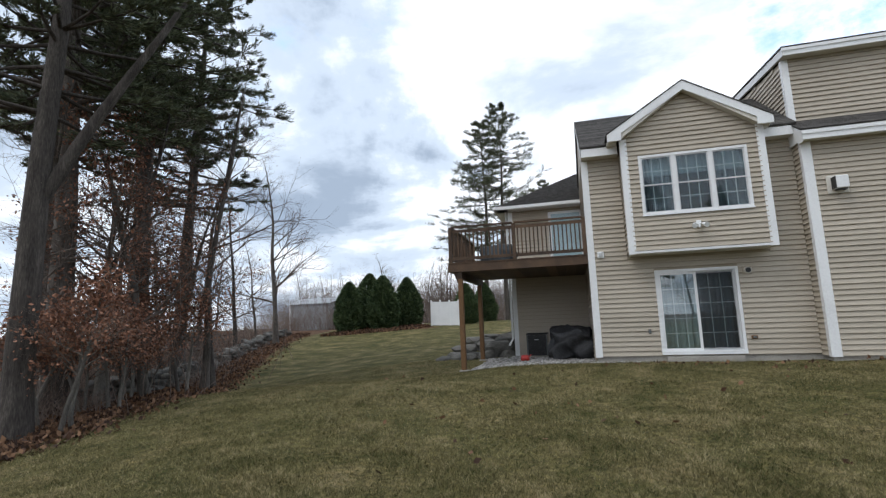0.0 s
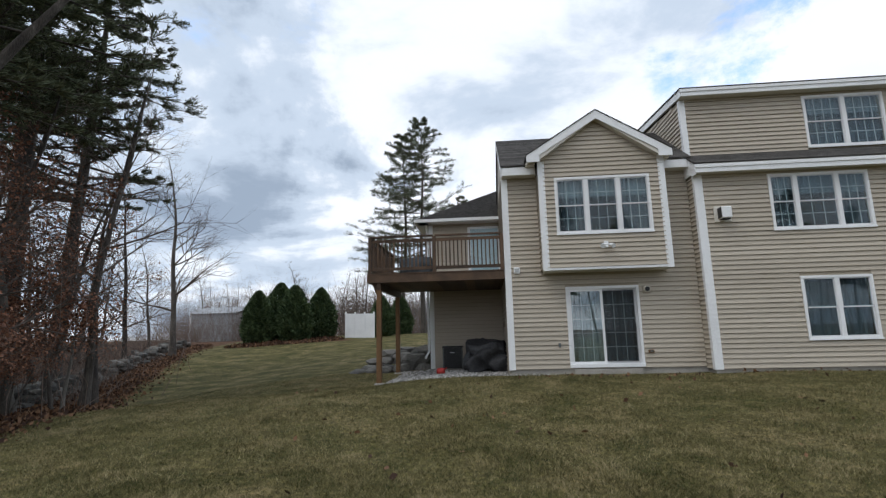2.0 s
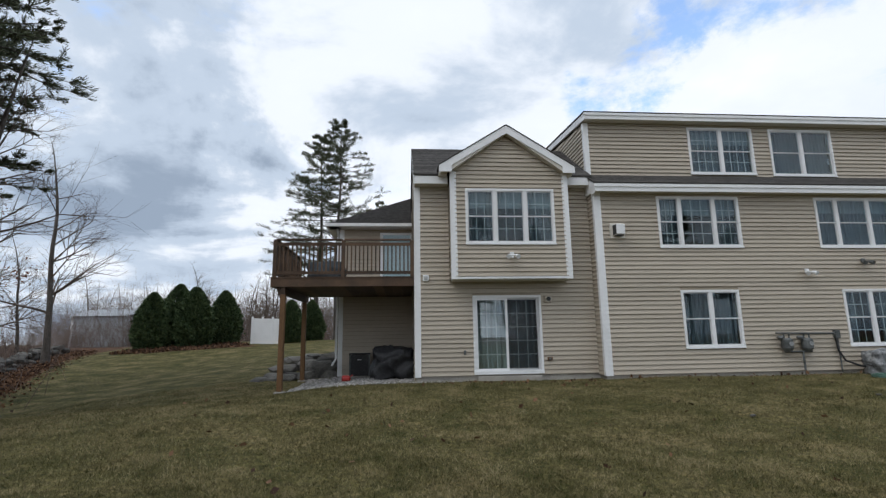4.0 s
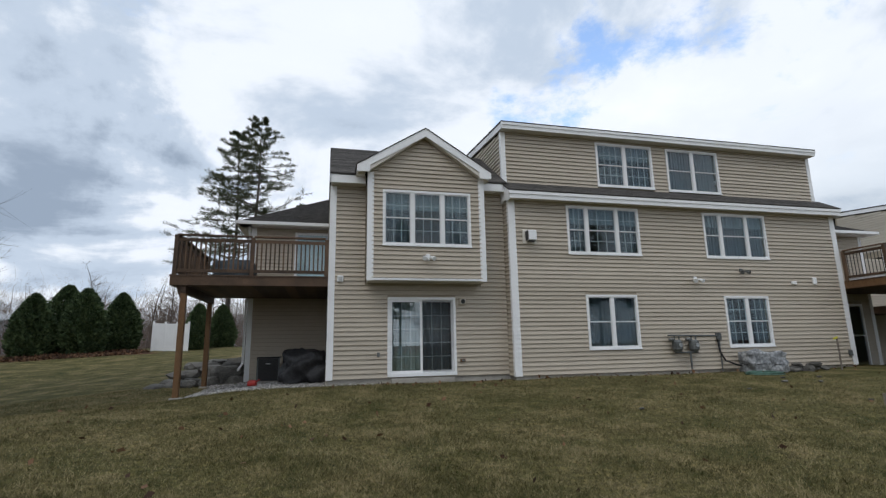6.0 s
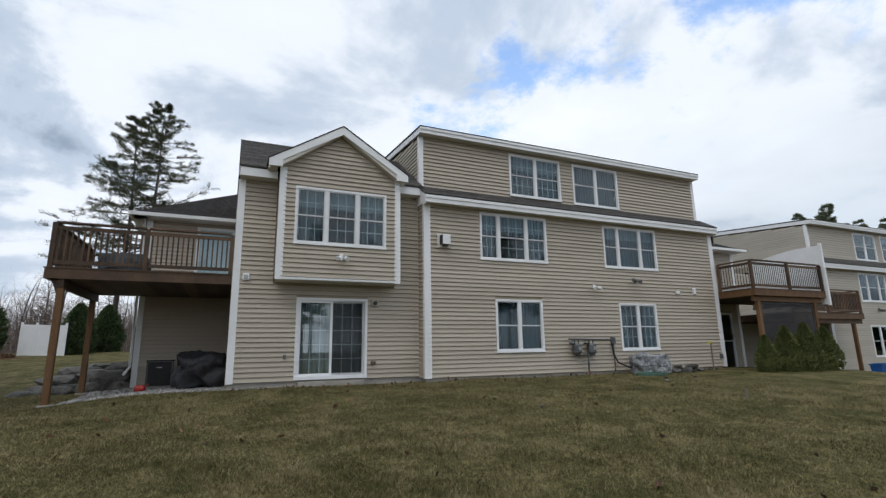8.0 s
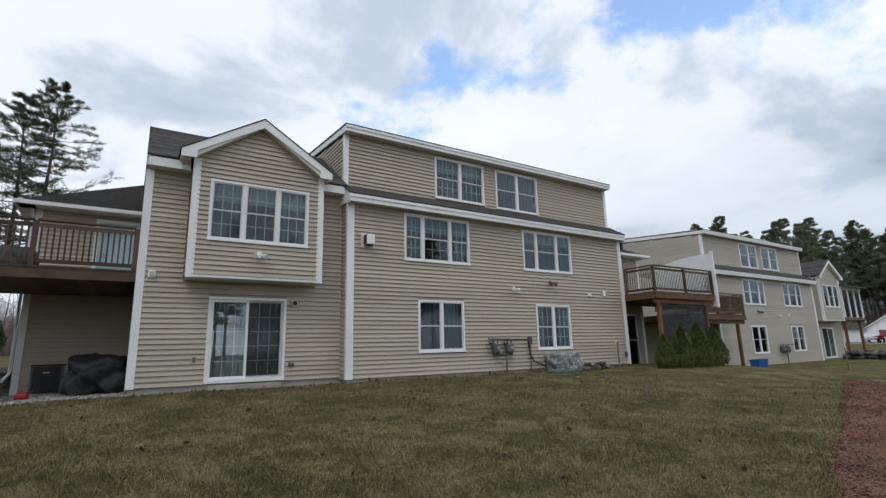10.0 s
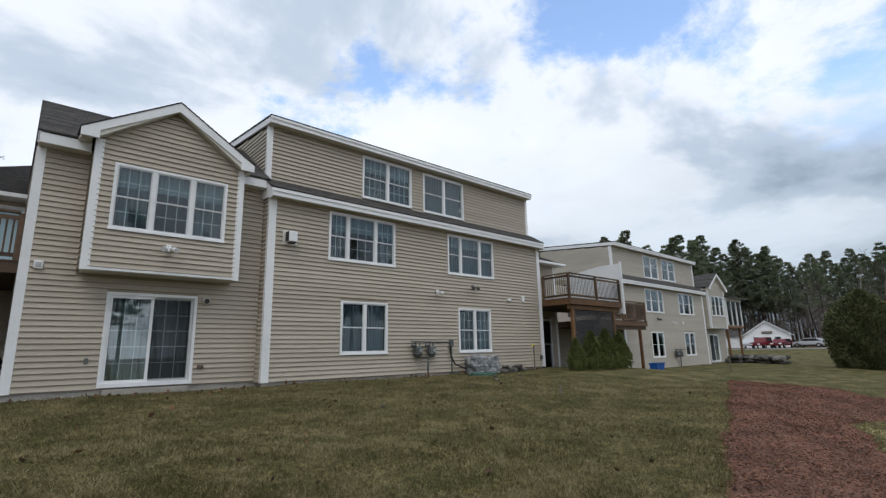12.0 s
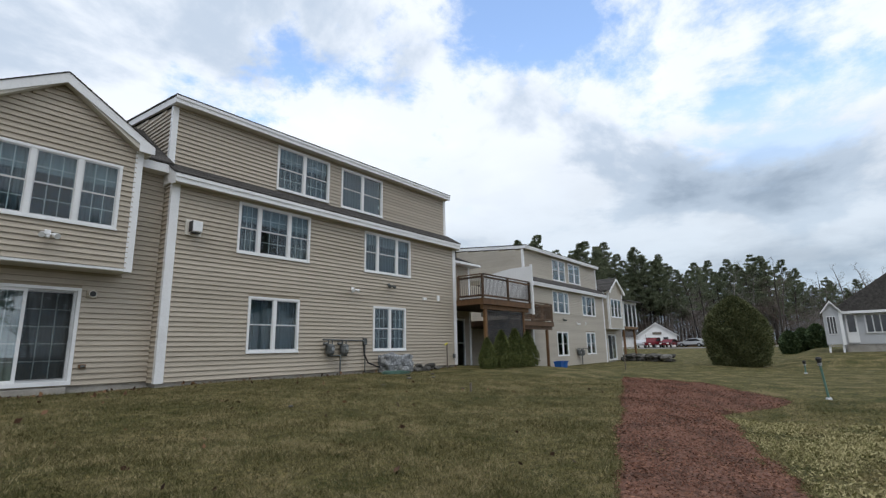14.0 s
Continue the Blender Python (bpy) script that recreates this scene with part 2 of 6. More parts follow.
def box(bm, x0, x1, y0, y1, z0, z1, m=HERE):
    (a, b, c), (d, e, f) = m.p(x0, y0, z0), m.p(x1, y1, z1)
    a, d, b, e, c, f = min(a, d), max(a, d), min(b, e), max(b, e), min(c, f), max(c, f)
    v = [bm.verts.new(q) for q in ((a, b, c), (d, b, c), (d, e, c), (a, e, c), (a, b, f), (d, b, f), (d, e, f), (a, e, f))]
    for q in BOX:
        bm.faces.new([v[i] for i in q])
    return bm


def boxed(*dims, m=HERE, bevel=0.0):
    bm = box(bmesh.new(), *dims, m=m)
    if bevel:
        bmesh.ops.bevel(bm, geom=bm.edges[:], offset=bevel, segments=1, affect="EDGES")
    return bm


def prism(bm, outline, y0, y1, m=HERE):
    """An outline in (x, z), run from y0 to y1."""
    f = [bm.verts.new(m.p(x, y0, z)) for x, z in outline]
    b = [bm.verts.new(m.p(x, y1, z)) for x, z in outline]
    n = len(outline)
    faces = [bm.faces.new(f), bm.faces.new(b[::-1])]
    for i in range(n):
        faces.append(bm.faces.new((f[i], b[i], b[(i + 1) % n], f[(i + 1) % n])))
    bmesh.ops.recalc_face_normals(bm, faces=faces)
    return bm


def prism_x(bm, outline, x0, x1, m=HERE):
    """An outline in (y, z), run from x0 to x1."""
    f = [bm.verts.new(m.p(x0, y, z)) for y, z in outline]
    b = [bm.verts.new(m.p(x1, y, z)) for y, z in outline]
    n = len(outline)
    faces = [bm.faces.new(f), bm.faces.new(b[::-1])]
    for i in range(n):
        faces.append(bm.faces.new((f[i], b[i], b[(i + 1) % n], f[(i + 1) % n])))
    bmesh.ops.recalc_face_normals(bm, faces=faces)
    return bm


def tube(bm, points, radii, sides=8, m=HERE, cap=True):
    """A tapered tube along points."""
    pts = [Vector(m.p(*p)) for p in points]
    if isinstance(radii, (int, float)):
        radii = [radii] * len(pts)
    rings, side = [], None
    for i, p in enumerate(pts):
        d = (pts[min(i + 1, len(pts) - 1)] - pts[max(i - 1, 0)]).normalized()
        if side is None or abs(side.dot(d)) > 0.9:
            side = d.orthogonal().normalized()
        side = (side - d * side.dot(d)).normalized()
        up = d.cross(side)
        rings.append([bm.verts.new(p + radii[i] * (math.cos(2 * math.pi * k / sides) * side + math.sin(2 * math.pi * k / sides) * up)) for k in range(sides)])
    for r, s in zip(rings, rings[1:]):
        for k in range(sides):
            bm.faces.new((r[k], r[(k + 1) % sides], s[(k + 1) % sides], s[k]))
    if cap and sides > 2:
        bm.faces.new(rings[0][::-1])
        bm.faces.new(rings[-1])
    return bm


def smooth(a, b, v):
    k = np.clip((np.asarray(v, float) - a) / (b - a), 0, 1)
    return k * k * (3 - 2 * k)

# ---------------- ground ----------------
BANK = (-1.79, -13.75, 0.9458, 0.3248)


def bank(x, y):
    """Along and across the edge of the raised lawn."""
    dx, dy = np.asarray(x, float) - BANK[0], np.asarray(y, float) - BANK[1]
    return dx * BANK[2] + dy * BANK[3], dx * BANK[3] - dy * BANK[2]


def ground_z(x, y):
    x, y = np.asarray(x, float), np.asarray(y, float)
    z = -0.25 - 0.62 * smooth(0.4, 13.0, -y)
    left = smooth(-3.0, -6.0, x)
    z = z - 0.27 * left * smooth(-4, 0, y)
    z = z + (0.056 * np.clip(y - 1.0, 0, 26)) * smooth(-3.5, -6.5, x)
    z = z - 0.46 * smooth(-6, -14, x) * (1 - 0.95 * smooth(6, 21, y)) - 0.35 * smooth(-17, -24, x)
    z = z - 0.52 * smooth(18, 26, x) * smooth(-9, -2, y)
    u, s = bank(x, y)
    z = z - 0.45 * smooth(0.2, 3.2, s) * smooth(1.5, 6, u) * (1 - 0.85 * smooth(12.5, 20, u))
    z = z + 0.72 * smooth(31, 39, x) * smooth(-10.0, -12.5, y) * (1 - smooth(60, 80, x))
    far = np.hypot(x, y + 13)
    z = z + smooth(40, 110, far) * smooth(20, 60, x) * 0.95
    z = z + 0.035 * np.sin(x * 0.9 + 0.6 * y) * np.sin(0.7 * y - 0.3 * x) * (far < 60)
    return z


def gz(x, y):
    return float(ground_z(x, y))


def wood_edge(x, y):
    """Above 0 inside the woods on the left."""
    x, y = np.asarray(x, float), np.asarray(y, float)
    line = np.interp(y, (-40, -6.5, 0.1, 8.4, 19, 30, 60), (-9.5, -11.6, -13.6, -17.6, -22.3, -24, -24))
    return line - x


def make_ground():
    k = np.linspace(-1, 1, 321)
    line = 14 * np.sinh(k * 5.3)
    gx, gy = np.meshgrid(line + 4, line - 4)
    z = ground_z(gx, gy)
    n = len(line)
    v = np.stack([gx.ravel(), gy.ravel(), z.ravel()], 1)
    i = np.arange(n * n).reshape(n, n)
    f = np.stack([i[:-1, :-1], i[:-1, 1:], i[1:, 1:], i[1:, :-1]], -1).reshape(-1, 4)
    g = raw("ground", v, f, None)
    g.data.materials.append(lawn_material())
    lit = g.data.attributes.new("litter", "FLOAT", "POINT")
    w = np.clip(0.5 + wood_edge(gx, gy) / 1.2, 0, 1) * (np.hypot(gx + 2, gy + 13) < 260)
    arb = np.hypot((gx + 16.2) / 4.2, (gy - 21.6) / 1.6)
    w = np.maximum(w, np.clip(2.2 - 1.7 * arb, 0, 1))
    w = np.maximum(w, smooth(96, 104, np.hypot(gx, gy + 13)) * (gx > 20))
    lit.data.foreach_set("value", w.ravel().astype(np.float32))
    g.data.shade_smooth()
    tagged(g, "patchy green and straw-coloured spring lawn with leaf litter under trees", "lawn", kind="structure")


def lawn_material():
    m = bpy.data.materials.new("lawn")
    m.use_nodes = True
    nt = m.node_tree
    N, L = nt.nodes.new, nt.links.new
    bs = nt.nodes["Principled BSDF"]
    bs.inputs["Roughness"].default_value = 0.95
    bs.inputs["Specular IOR Level"].default_value = 0.15
    geo = N("ShaderNodeNewGeometry")

    def nz(s, d, dist=0.0):
        n = N("ShaderNodeTexNoise")
        n.inputs["Scale"].default_value, n.inputs["Detail"].default_value, n.inputs["Distortion"].default_value = s, d, dist
        L(geo.outputs["Position"], n.inputs["Vector"])
        return n.outputs["Fac"]

    def ramp(v, stops):
        r = N("ShaderNodeValToRGB")
        while len(r.color_ramp.elements) < len(stops):
            r.color_ramp.elements.new(0.5)
        for e, (p, c) in zip(r.color_ramp.elements, stops):
            e.position, e.color = p, (*c, 1)
        L(v, r.inputs[0])
        return r.outputs[0]

    def mix(f, a, b, mode="MIX"):
        q = N("ShaderNodeMix")
        q.data_type, q.blend_type = "RGBA", mode
        for v, s in ((f, "Factor"), (a, "A"), (b, "B")):
            if isinstance(v, float):
                q.inputs[s].default_value = v
            else:
                L(v, q.inputs[s])
        return q.outputs["Result"]

    patch = ramp(nz(1.3, 9, 0.3), [(0.36, (0.064, 0.066, 0.023)), (0.50, (0.110, 0.100, 0.042)), (0.66, (0.182, 0.149, 0.077))])
    blade = ramp(nz(14, 8), [(0.3, (0.35, 0.35, 0.3)), (0.5, (0.9, 0.9, 0.85)), (0.70, (1.6, 1.5, 1.3))])
    grass = mix(1.0, patch, blade, "MULTIPLY")
    leaf = ramp(nz(14, 5), [(0.3, (0.03, 0.018, 0.012)), (0.5, (0.085, 0.045, 0.026)), (0.7, (0.17, 0.085, 0.045))])
    att = N("ShaderNodeAttribute")
    att.attribute_name = "litter"
    edge = N("ShaderNodeMath")
    edge.operation = "MULTIPLY_ADD"
    L(nz(1.6, 5), edge.inputs[0])
    edge.inputs[1].default_value = 1.2
    sub = N("ShaderNodeMath")
    sub.operation = "SUBTRACT"
    L(att.outputs["Fac"], sub.inputs[0])
    sub.inputs[1].default_value = 0.6
    L(sub.outputs[0], edge.inputs[2])
    on = ramp(edge.outputs[0], [(0.42, (0, 0, 0)), (0.56, (1, 1, 1))])
    L(mix(on, grass, leaf), bs.inputs["Base Color"])
    b = N("ShaderNodeBump")
    b.inputs["Strength"].default_value, b.inputs["Distance"].default_value = 0.8, 0.03
    L(nz(60, 5), b.inputs["Height"])
    L(b.outputs[0], bs.inputs["Normal"])
    return m


make_ground()

# ---------------- the terrace houses ----------------
COURSE = 0.127
LAP = ((0.0, 0.0), (-0.034, 0.0), (-0.036, 0.012), (-0.030, 0.024), (-0.004, COURSE - 0.004), (0.0, COURSE - 0.004))
BOARDS = {}


def spans(x0, x1, z0, z1, holes):
    """The stretches of x in [x0, x1] that a strip from z0 to z1 has outside the holes."""
    cut = sorted((max(a, x0), min(b, x1)) for a, b, c, d in holes if c < z1 - 0.02 and d > z0 + 0.02 and a < x1 and b > x0)
    out, at = [], x0
    for a, b in cut:
        if a - at > 0.03:
            out.append((at, a))
        at = max(at, b)
    if x1 - at > 0.03:
        out.append((at, x1))
    return out


def wall_mesh(x0, x1, y, z0, z1, holes, m, thick=0.14):
    """A wall that faces -y, in one connected piece, with its openings cut through."""
    bm, got = bmesh.new(), {}
    xs = sorted({x0, x1, *(v for h in holes for v in h[:2] if x0 < v < x1)})
    zs = sorted({z0, z1, *(v for h in holes for v in h[2:] if z0 < v < z1)})

    def solid(i, k):
        if not (0 <= i < len(xs) - 1 and 0 <= k < len(zs) - 1):
            return False
        cx, cz = (xs[i] + xs[i + 1]) / 2, (zs[k] + zs[k + 1]) / 2
        return not any(a < cx < b and c < cz < d for a, b, c, d in holes)

    def vert(i, k, back):
        if (i, k, back) not in got:
            got[i, k, back] = bm.verts.new(m.p(xs[i], y + (thick if back else 0.002), zs[k]))
        return got[i, k, back]

    for i in range(len(xs) - 1):
        for k in range(len(zs) - 1):
            if not solid(i, k):
                continue
            for back in (0, 1):
                bm.faces.new([vert(i + a, k + b, back) for a, b in ((0, 0), (1, 0), (1, 1), (0, 1))])
            for di, dk, p, q in ((-1, 0, (0, 0), (0, 1)), (1, 0, (1, 0), (1, 1)), (0, -1, (0, 0), (1, 0)), (0, 1, (0, 1), (1, 1))):
                if not solid(i + di, k + dk):
                    bm.faces.new((vert(i + p[0], k + p[1], 0), vert(i + q[0], k + q[1], 0), vert(i + q[0], k + q[1], 1), vert(i + p[0], k + p[1], 1)))
    bmesh.ops.recalc_face_normals(bm, faces=bm.faces[:])
    return bm


def lap_siding(wall, x0, x1, y, z0, z1, holes, m, mat, single=True, gable=None):
    """Courses of lapped boards on a wall that faces -y: one object a board, or all joined."""
    joined, z = bmesh.new(), z0
    while z < z1 - 0.02:
        a, b = x0, x1
        if gable:
            mid, half, foot, rise = gable
            w = half if z < foot else half - (z + 0.06 - foot) / rise
            if w < 0.06:
                break
            a, b = max(a, mid - w), min(b, mid + w)
        for p, q in spans(a, b, z, z + COURSE, holes):
            if not single:
                prism_x(joined, [(y + u, min(z + v, z1)) for u, v in LAP], p, q, m)
                continue
            key = round(q - p, 3)
            if key not in BOARDS:
                bm = prism_x(bmesh.new(), LAP, 0, key)
                me = bpy.data.meshes.new("siding_board")
                bm.normal_update()
                bm.to_mesh(me)
                bm.free()
                me.materials.append(mat)
                BOARDS[key] = me
            ob = new("siding_board", BOARDS[key])
            ob.parent = wall
            ob.location = Vector(m.p(p if m.sx > 0 else q, y, z)) - ORIGIN[wall.name]
        z += COURSE
    if single:
        joined.free()
    else:
        tagged(part("siding", joined, mat, wall), kind="stuff")


def side_siding(wall, x, face, y0, y1, z0, z1, m, mat, top=None):
    """Joined courses on a wall that faces -x (face -1) or +x (face 1)."""
    bm, z = bmesh.new(), z0
    while z < z1 - 0.02:
        b = y1
        pts = [(x + face * -u, z + min(v, z1 - z)) for u, v in LAP]
        prism(bm, pts, y0, b, m)
        z += COURSE
    tagged(part("siding", bm, mat, wall), kind="stuff")


def ring(bm, x0, x1, y0, y1, z0, z1, c, m):
    """A rectangular frame of width c in one connected piece."""
    loops = []
    for y in (y0, y1):
        for d in (0, c):
            loops.append([bm.verts.new(m.p(*q)) for q in ((x0 + d, y, z0 + d), (x1 - d, y, z0 + d), (x1 - d, y, z1 - d), (x0 + d, y, z1 - d))])
    fo, fi, bo, bi = loops
    faces = []
    for a, b in ((fo, fi), (fi, bi), (bi, bo), (bo, fo)):
        for k in range(4):
            n = (k + 1) % 4
            faces.append(bm.faces.new((a[k], a[n], b[n], b[k])))
    bmesh.ops.recalc_face_normals(bm, faces=faces)


def window(house, x0, x1, z0, z1, y, cells, m, grid=(3, 2), curtain=0.0, valance=0.0, label="", inside=None):
    """A white cased window with double-hung sashes side by side. cells: their shares of the width."""
    bm, c = bmesh.new(), 0.065
    ring(bm, x0, x1, y - 0.045, y + 0.05, z0, z1, c, m)
    inner, total, mull = x1 - x0 - 2 * c, sum(cells), 0.10
    clear = inner - mull * (len(cells) - 1)
    at, edges, mullions = x0 + c, [], []
    for n, share in enumerate(cells):
        w = clear * share / total
        edges.append((at, at + w))
        if n < len(cells) - 1:
            mullions.append(at + w)
        at += w + mull
    win = part("window", bm, WHITE, house, label)
    part("sill", boxed(x0 - 0.015, x1 + 0.015, y - 0.06, y - 0.0455, z0 - 0.02, z0 + 0.022, m=m), WHITE, win)
    for a in mullions:
        part("mullion", boxed(a, a + mull, y - 0.043, y + 0.05, z0 + c, z1 - c, m=m), WHITE, win)
    mid = (z0 + z1) / 2
    for a, b in edges:
        for lo, hi, dy in ((z0 + c, mid + 0.02, 0.012), (mid - 0.02, z1 - c, -0.012)):
            s, t = bmesh.new(), 0.03
            ring(s, a, b, y + dy - 0.012, y + dy + 0.016, lo, hi, t, m)
            part("sash", s, SASH, win)
            p = part("pane", boxed(a + t, b - t, y + dy - 0.002, y + dy + 0.004, lo + t, hi - t, m=m), GLASS, win, "clear window glass")
            p.visible_shadow = False
            if grid:
                g, (nx, nz) = bmesh.new(), grid
                for k in range(1, nx):
                    xk = a + t + (b - a - 2 * t) * k / nx
                    box(g, xk - 0.009, xk + 0.009, y + dy + 0.005, y + dy + 0.012, lo + t, hi - t, m)
                for k in range(1, nz):
                    zk = lo + t + (hi - lo - 2 * t) * k / nz
                    box(g, a + t, b - t, y + dy + 0.0055, y + dy + 0.0125, zk - 0.009, zk + 0.009, m)
                part("grille", g, GRILLE, win)
    def drape(a, b, low, high, deep, mat, note):
        cb, rows, n = bmesh.new(), [], 60
        for i in range(n + 1):
            x = a + (b - a) * i / n
            d = y + deep + 0.022 * math.sin(x * 42) + 0.012 * math.sin(x * 97)
            rows.append((cb.verts.new(m.p(x, d, low)), cb.verts.new(m.p(x, d, high))))
        for (p, q), (r, s) in zip(rows, rows[1:]):
            cb.faces.new((p, r, s, q))
        part("curtain", cb, mat, win, note)

    # drapes coloured dark and bluish so that the panes read as dim rooms
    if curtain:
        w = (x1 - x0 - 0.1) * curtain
        drape(x0 + 0.05, x0 + 0.05 + w, z0 + 0.03, z1 - 0.02, 0.17, SHEER, "dimmed grey-blue drape")
        drape(x1 - 0.05 - w, x1 - 0.05, z0 + 0.03, z1 - 0.02, 0.17, SHEER, "dimmed grey-blue drape")
    if valance:
        drape(x0 + 0.05, x1 - 0.05, z1 - valance * (z1 - z0), z1 - 0.02, 0.12, VALANCE, "pale sheer valance")
    return win


def corner_board(house, x, y, z0, z1, m, wide=0.13, deep=0.10, face=1):
    """An upright white corner trim; face: the side to which its front leaf runs."""
    bm = bmesh.new()
    box(bm, x - face * 0.028, x + face * wide, y - 0.03, y, z0, z1, m)
    box(bm, x - face * 0.028, x, y, y + deep, z0, z1, m)
    return part("corner_board", bm, WHITE, house)


def roof_plane(house, name, x0, x1, y0, z0, y1, z1, m, thick=0.03):
    """A roof plane that climbs from (y0, z0) to (y1, z1): a deck, and lapped courses of shingle on it."""
    deck_bm = prism_x(bmesh.new(), [(y0 + 0.01, z0 - thick), (y0 + 0.01, z0 - 0.002), (y1, z1 - 0.002), (y1, z1 - thick)], x0 + 0.005, x1 - 0.005, m)
    r = part(name, deck_bm, SHINGLE, house, "dark asphalt shingles")
    n = max(1, round(math.hypot(y1 - y0, z1 - z0) / 0.142))
    for i in range(n):
        a, b = i / n, min(1.0, (i + 1.15) / n)
        ya, za, yb, zb = y0 + (y1 - y0) * a, z0 + (z1 - z0) * a, y0 + (y1 - y0) * b, z0 + (z1 - z0) * b
        part("shingle_course", prism_x(bmesh.new(), [(ya, za), (ya, za + 0.014), (yb, zb + 0.003), (yb, zb)], x0, x1, m), SHINGLE, r)


def terrace_house(m, label, mat, single):
    """One house of the row in plan coordinates: its wing with the bay, and the long part with the dormer."""
    h = thing("terrace_house", m.p(6, 0, -0.1), label, "house", "terrace row")
    # long front wall
    main = [(5.41, 7.95, 3.415, 4.958), (5.875, 7.632, 0.545, 2.175), (10.385, 12.92, 3.405, 4.945), (10.853, 12.615, 0.525, 2.163)]
    w = part("front_wall", wall_mesh(3.53, 15.98, -0.46, -0.14, 5.03, [(a + 0.03, b - 0.03, c + 0.03, d - 0.03) for a, b, c, d in main], m), SHEATH, h)
    lap_siding(w, 3.71, 15.8, -0.46, -0.14, 5.03, main, m, mat, single)
    for n, (a, b, c, d) in enumerate(main):
        window(h, a, b, c, d, -0.46, (0.6, 1, 0.72) if n in (0, 2) else (1, 1), m, (3, 2) if n in (0, 3) and single else None,
               (0.32, 0.5, 0.5, 0.28)[n] * single, (0.36, 0.0, 0.3, 0.0)[n] * single,
               "white triple window" if n in (0, 2) else "white double window")
    corner_board(h, 3.53, -0.46, -0.16, 5.03, m, 0.19)
    corner_board(h, 15.98, -0.46, -0.16, 5.03, m, 0.19, face=-1)
    # the return beside the wing, and the far side wall
    r = part("side_wall", boxed(3.532, 3.67, -0.318, 0.0, -0.14, 5.03, m=m), SHEATH, h)
    side_siding(r, 3.53, -1, -0.36, -0.022, -0.14, 5.03, m, mat)
    r = part("side_wall", boxed(15.84, 15.978, -0.318, 9.0, -0.14, 5.03, m=m), SHEATH, h)
    side_siding(r, 15.98, 1, -0.36, 3.6, -0.14, 5.03, m, mat)
    # wing wall with the sliding door
    door = [(-0.06, 1.92, -0.08, 2.115)]
    w = part("wing_wall", wall_mesh(-1.68, 3.53, 0.0, -0.1, 5.31, door + [(-0.5, 2.54, 2.75, 5.15)], m), SHEATH, h)
    lap_siding(w, -1.53, 3.505, 0.0, -0.1, 5.31, door + [(-0.70, 2.705, 2.53, 5.4)], m, mat, single)
    corner_board(h, -1.68, 0.0, -0.12, 5.31, m, 0.15)
    r = part("side_wall", boxed(-1.678, -1.54, 0.142, 3.6, -0.35, 5.31, m=m), SHEATH, h)
    side_siding(r, -1.68, -1, 0.1, 3.6, -0.3, 5.31, m, mat)
    sliding_door(h, m)
    # foundation
    for dims in ((3.55, 15.96, -0.44, -0.25, -0.7, -0.135), (-1.66, 3.57, 0.02, 0.25, -0.7, -0.095), (3.55, 3.75, -0.25, 0.02, -0.7, -0.135)):
        part("foundation", boxed(*dims, m=m), CONCRETE, h)
    part("door_step", boxed(0.04, 1.83, -0.10, 0.019, -0.5, -0.125, m=m, bevel=0.01), CONCRETE, h)
    # dormer
    dor = [(6.893, 9.05, 5.815, 7.355), (9.61, 11.755, 5.79, 7.345)]
    w = part("dormer_wall", wall_mesh(3.56, 15.89, 0.0, 5.66, 7.44, [(a + 0.03, b - 0.03, c + 0.03, d - 0.03) for a, b, c, d in dor], m), SHEATH, h)
    lap_siding(w, 3.68, 15.77, 0.0, 5.72, 7.44, dor, m, mat, single)
    for n, (a, b, c, d) in enumerate(dor):
        window(h, a, b, c, d, 0.0, (1, 1), m, (4, 2) if n == 0 and single else None, 0.5 * single, 0.34 * single if n == 0 else 0.0, "white double window")
    corner_board(h, 3.56, 0.0, 5.66, 7.44, m)
    corner_board(h, 15.89, 0.0, 5.66, 7.44, m, face=-1)
    for x, face in ((3.56, -1), (15.89, 1)):
        a, b = (x + 0.002, x + 0.1) if face < 0 else (x - 0.1, x - 0.002)
        r = part("dormer_side", prism_x(bmesh.new(), [(0.142, 5.4), (0.142, 7.43), (5.4, 7.95), (5.4, 5.4)], a, b, m), SHEATH, h)
        bm, z = bmesh.new(), 5.72
        while z < 7.9:
            y0 = 0.1 if z < 7.30 else (z + 0.1 - 7.42) / 0.1
            if y0 < 5.2:
                prism(bm, [(x - face * u, z + v) for u, v in LAP], y0, 5.3, m)
            z += COURSE
        tagged(part("siding", bm, mat, r), kind="stuff")
    roof_plane(h, "dormer_roof", 3.47, 15.97, -0.32, 7.68, 5.4, 8.24, m)
    part("fascia", boxed(3.49, 15.95, -0.30, -0.272, 7.45, 7.65, m=m), WHITE, h)
    part("fascia_cap", boxed(3.47, 15.97, -0.325, -0.302, 7.57, 7.65, m=m), WHITE, h)
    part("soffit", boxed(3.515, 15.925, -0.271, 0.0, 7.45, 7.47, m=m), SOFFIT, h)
    for x0, x1 in ((3.49, 3.515), (15.925, 15.95)):
        part("rake_board", prism_x(bmesh.new(), [(-0.27, 7.45), (-0.27, 7.64), (5.4, 8.19), (5.4, 8.0)], x0, x1, m), WHITE, h)
    for x0, x1 in ((3.515, 3.56), (15.89, 15.925)):
        part("soffit", prism_x(bmesh.new(), [(0.0, 7.47), (0.0, 7.49), (5.4, 8.04), (5.4, 8.02)], x0, x1, m), SOFFIT, h)
    # eaves of the long part
    roof_plane(h, "lower_roof", 3.43, 16.07, -0.79, 5.28, 0.0, 5.76, m)
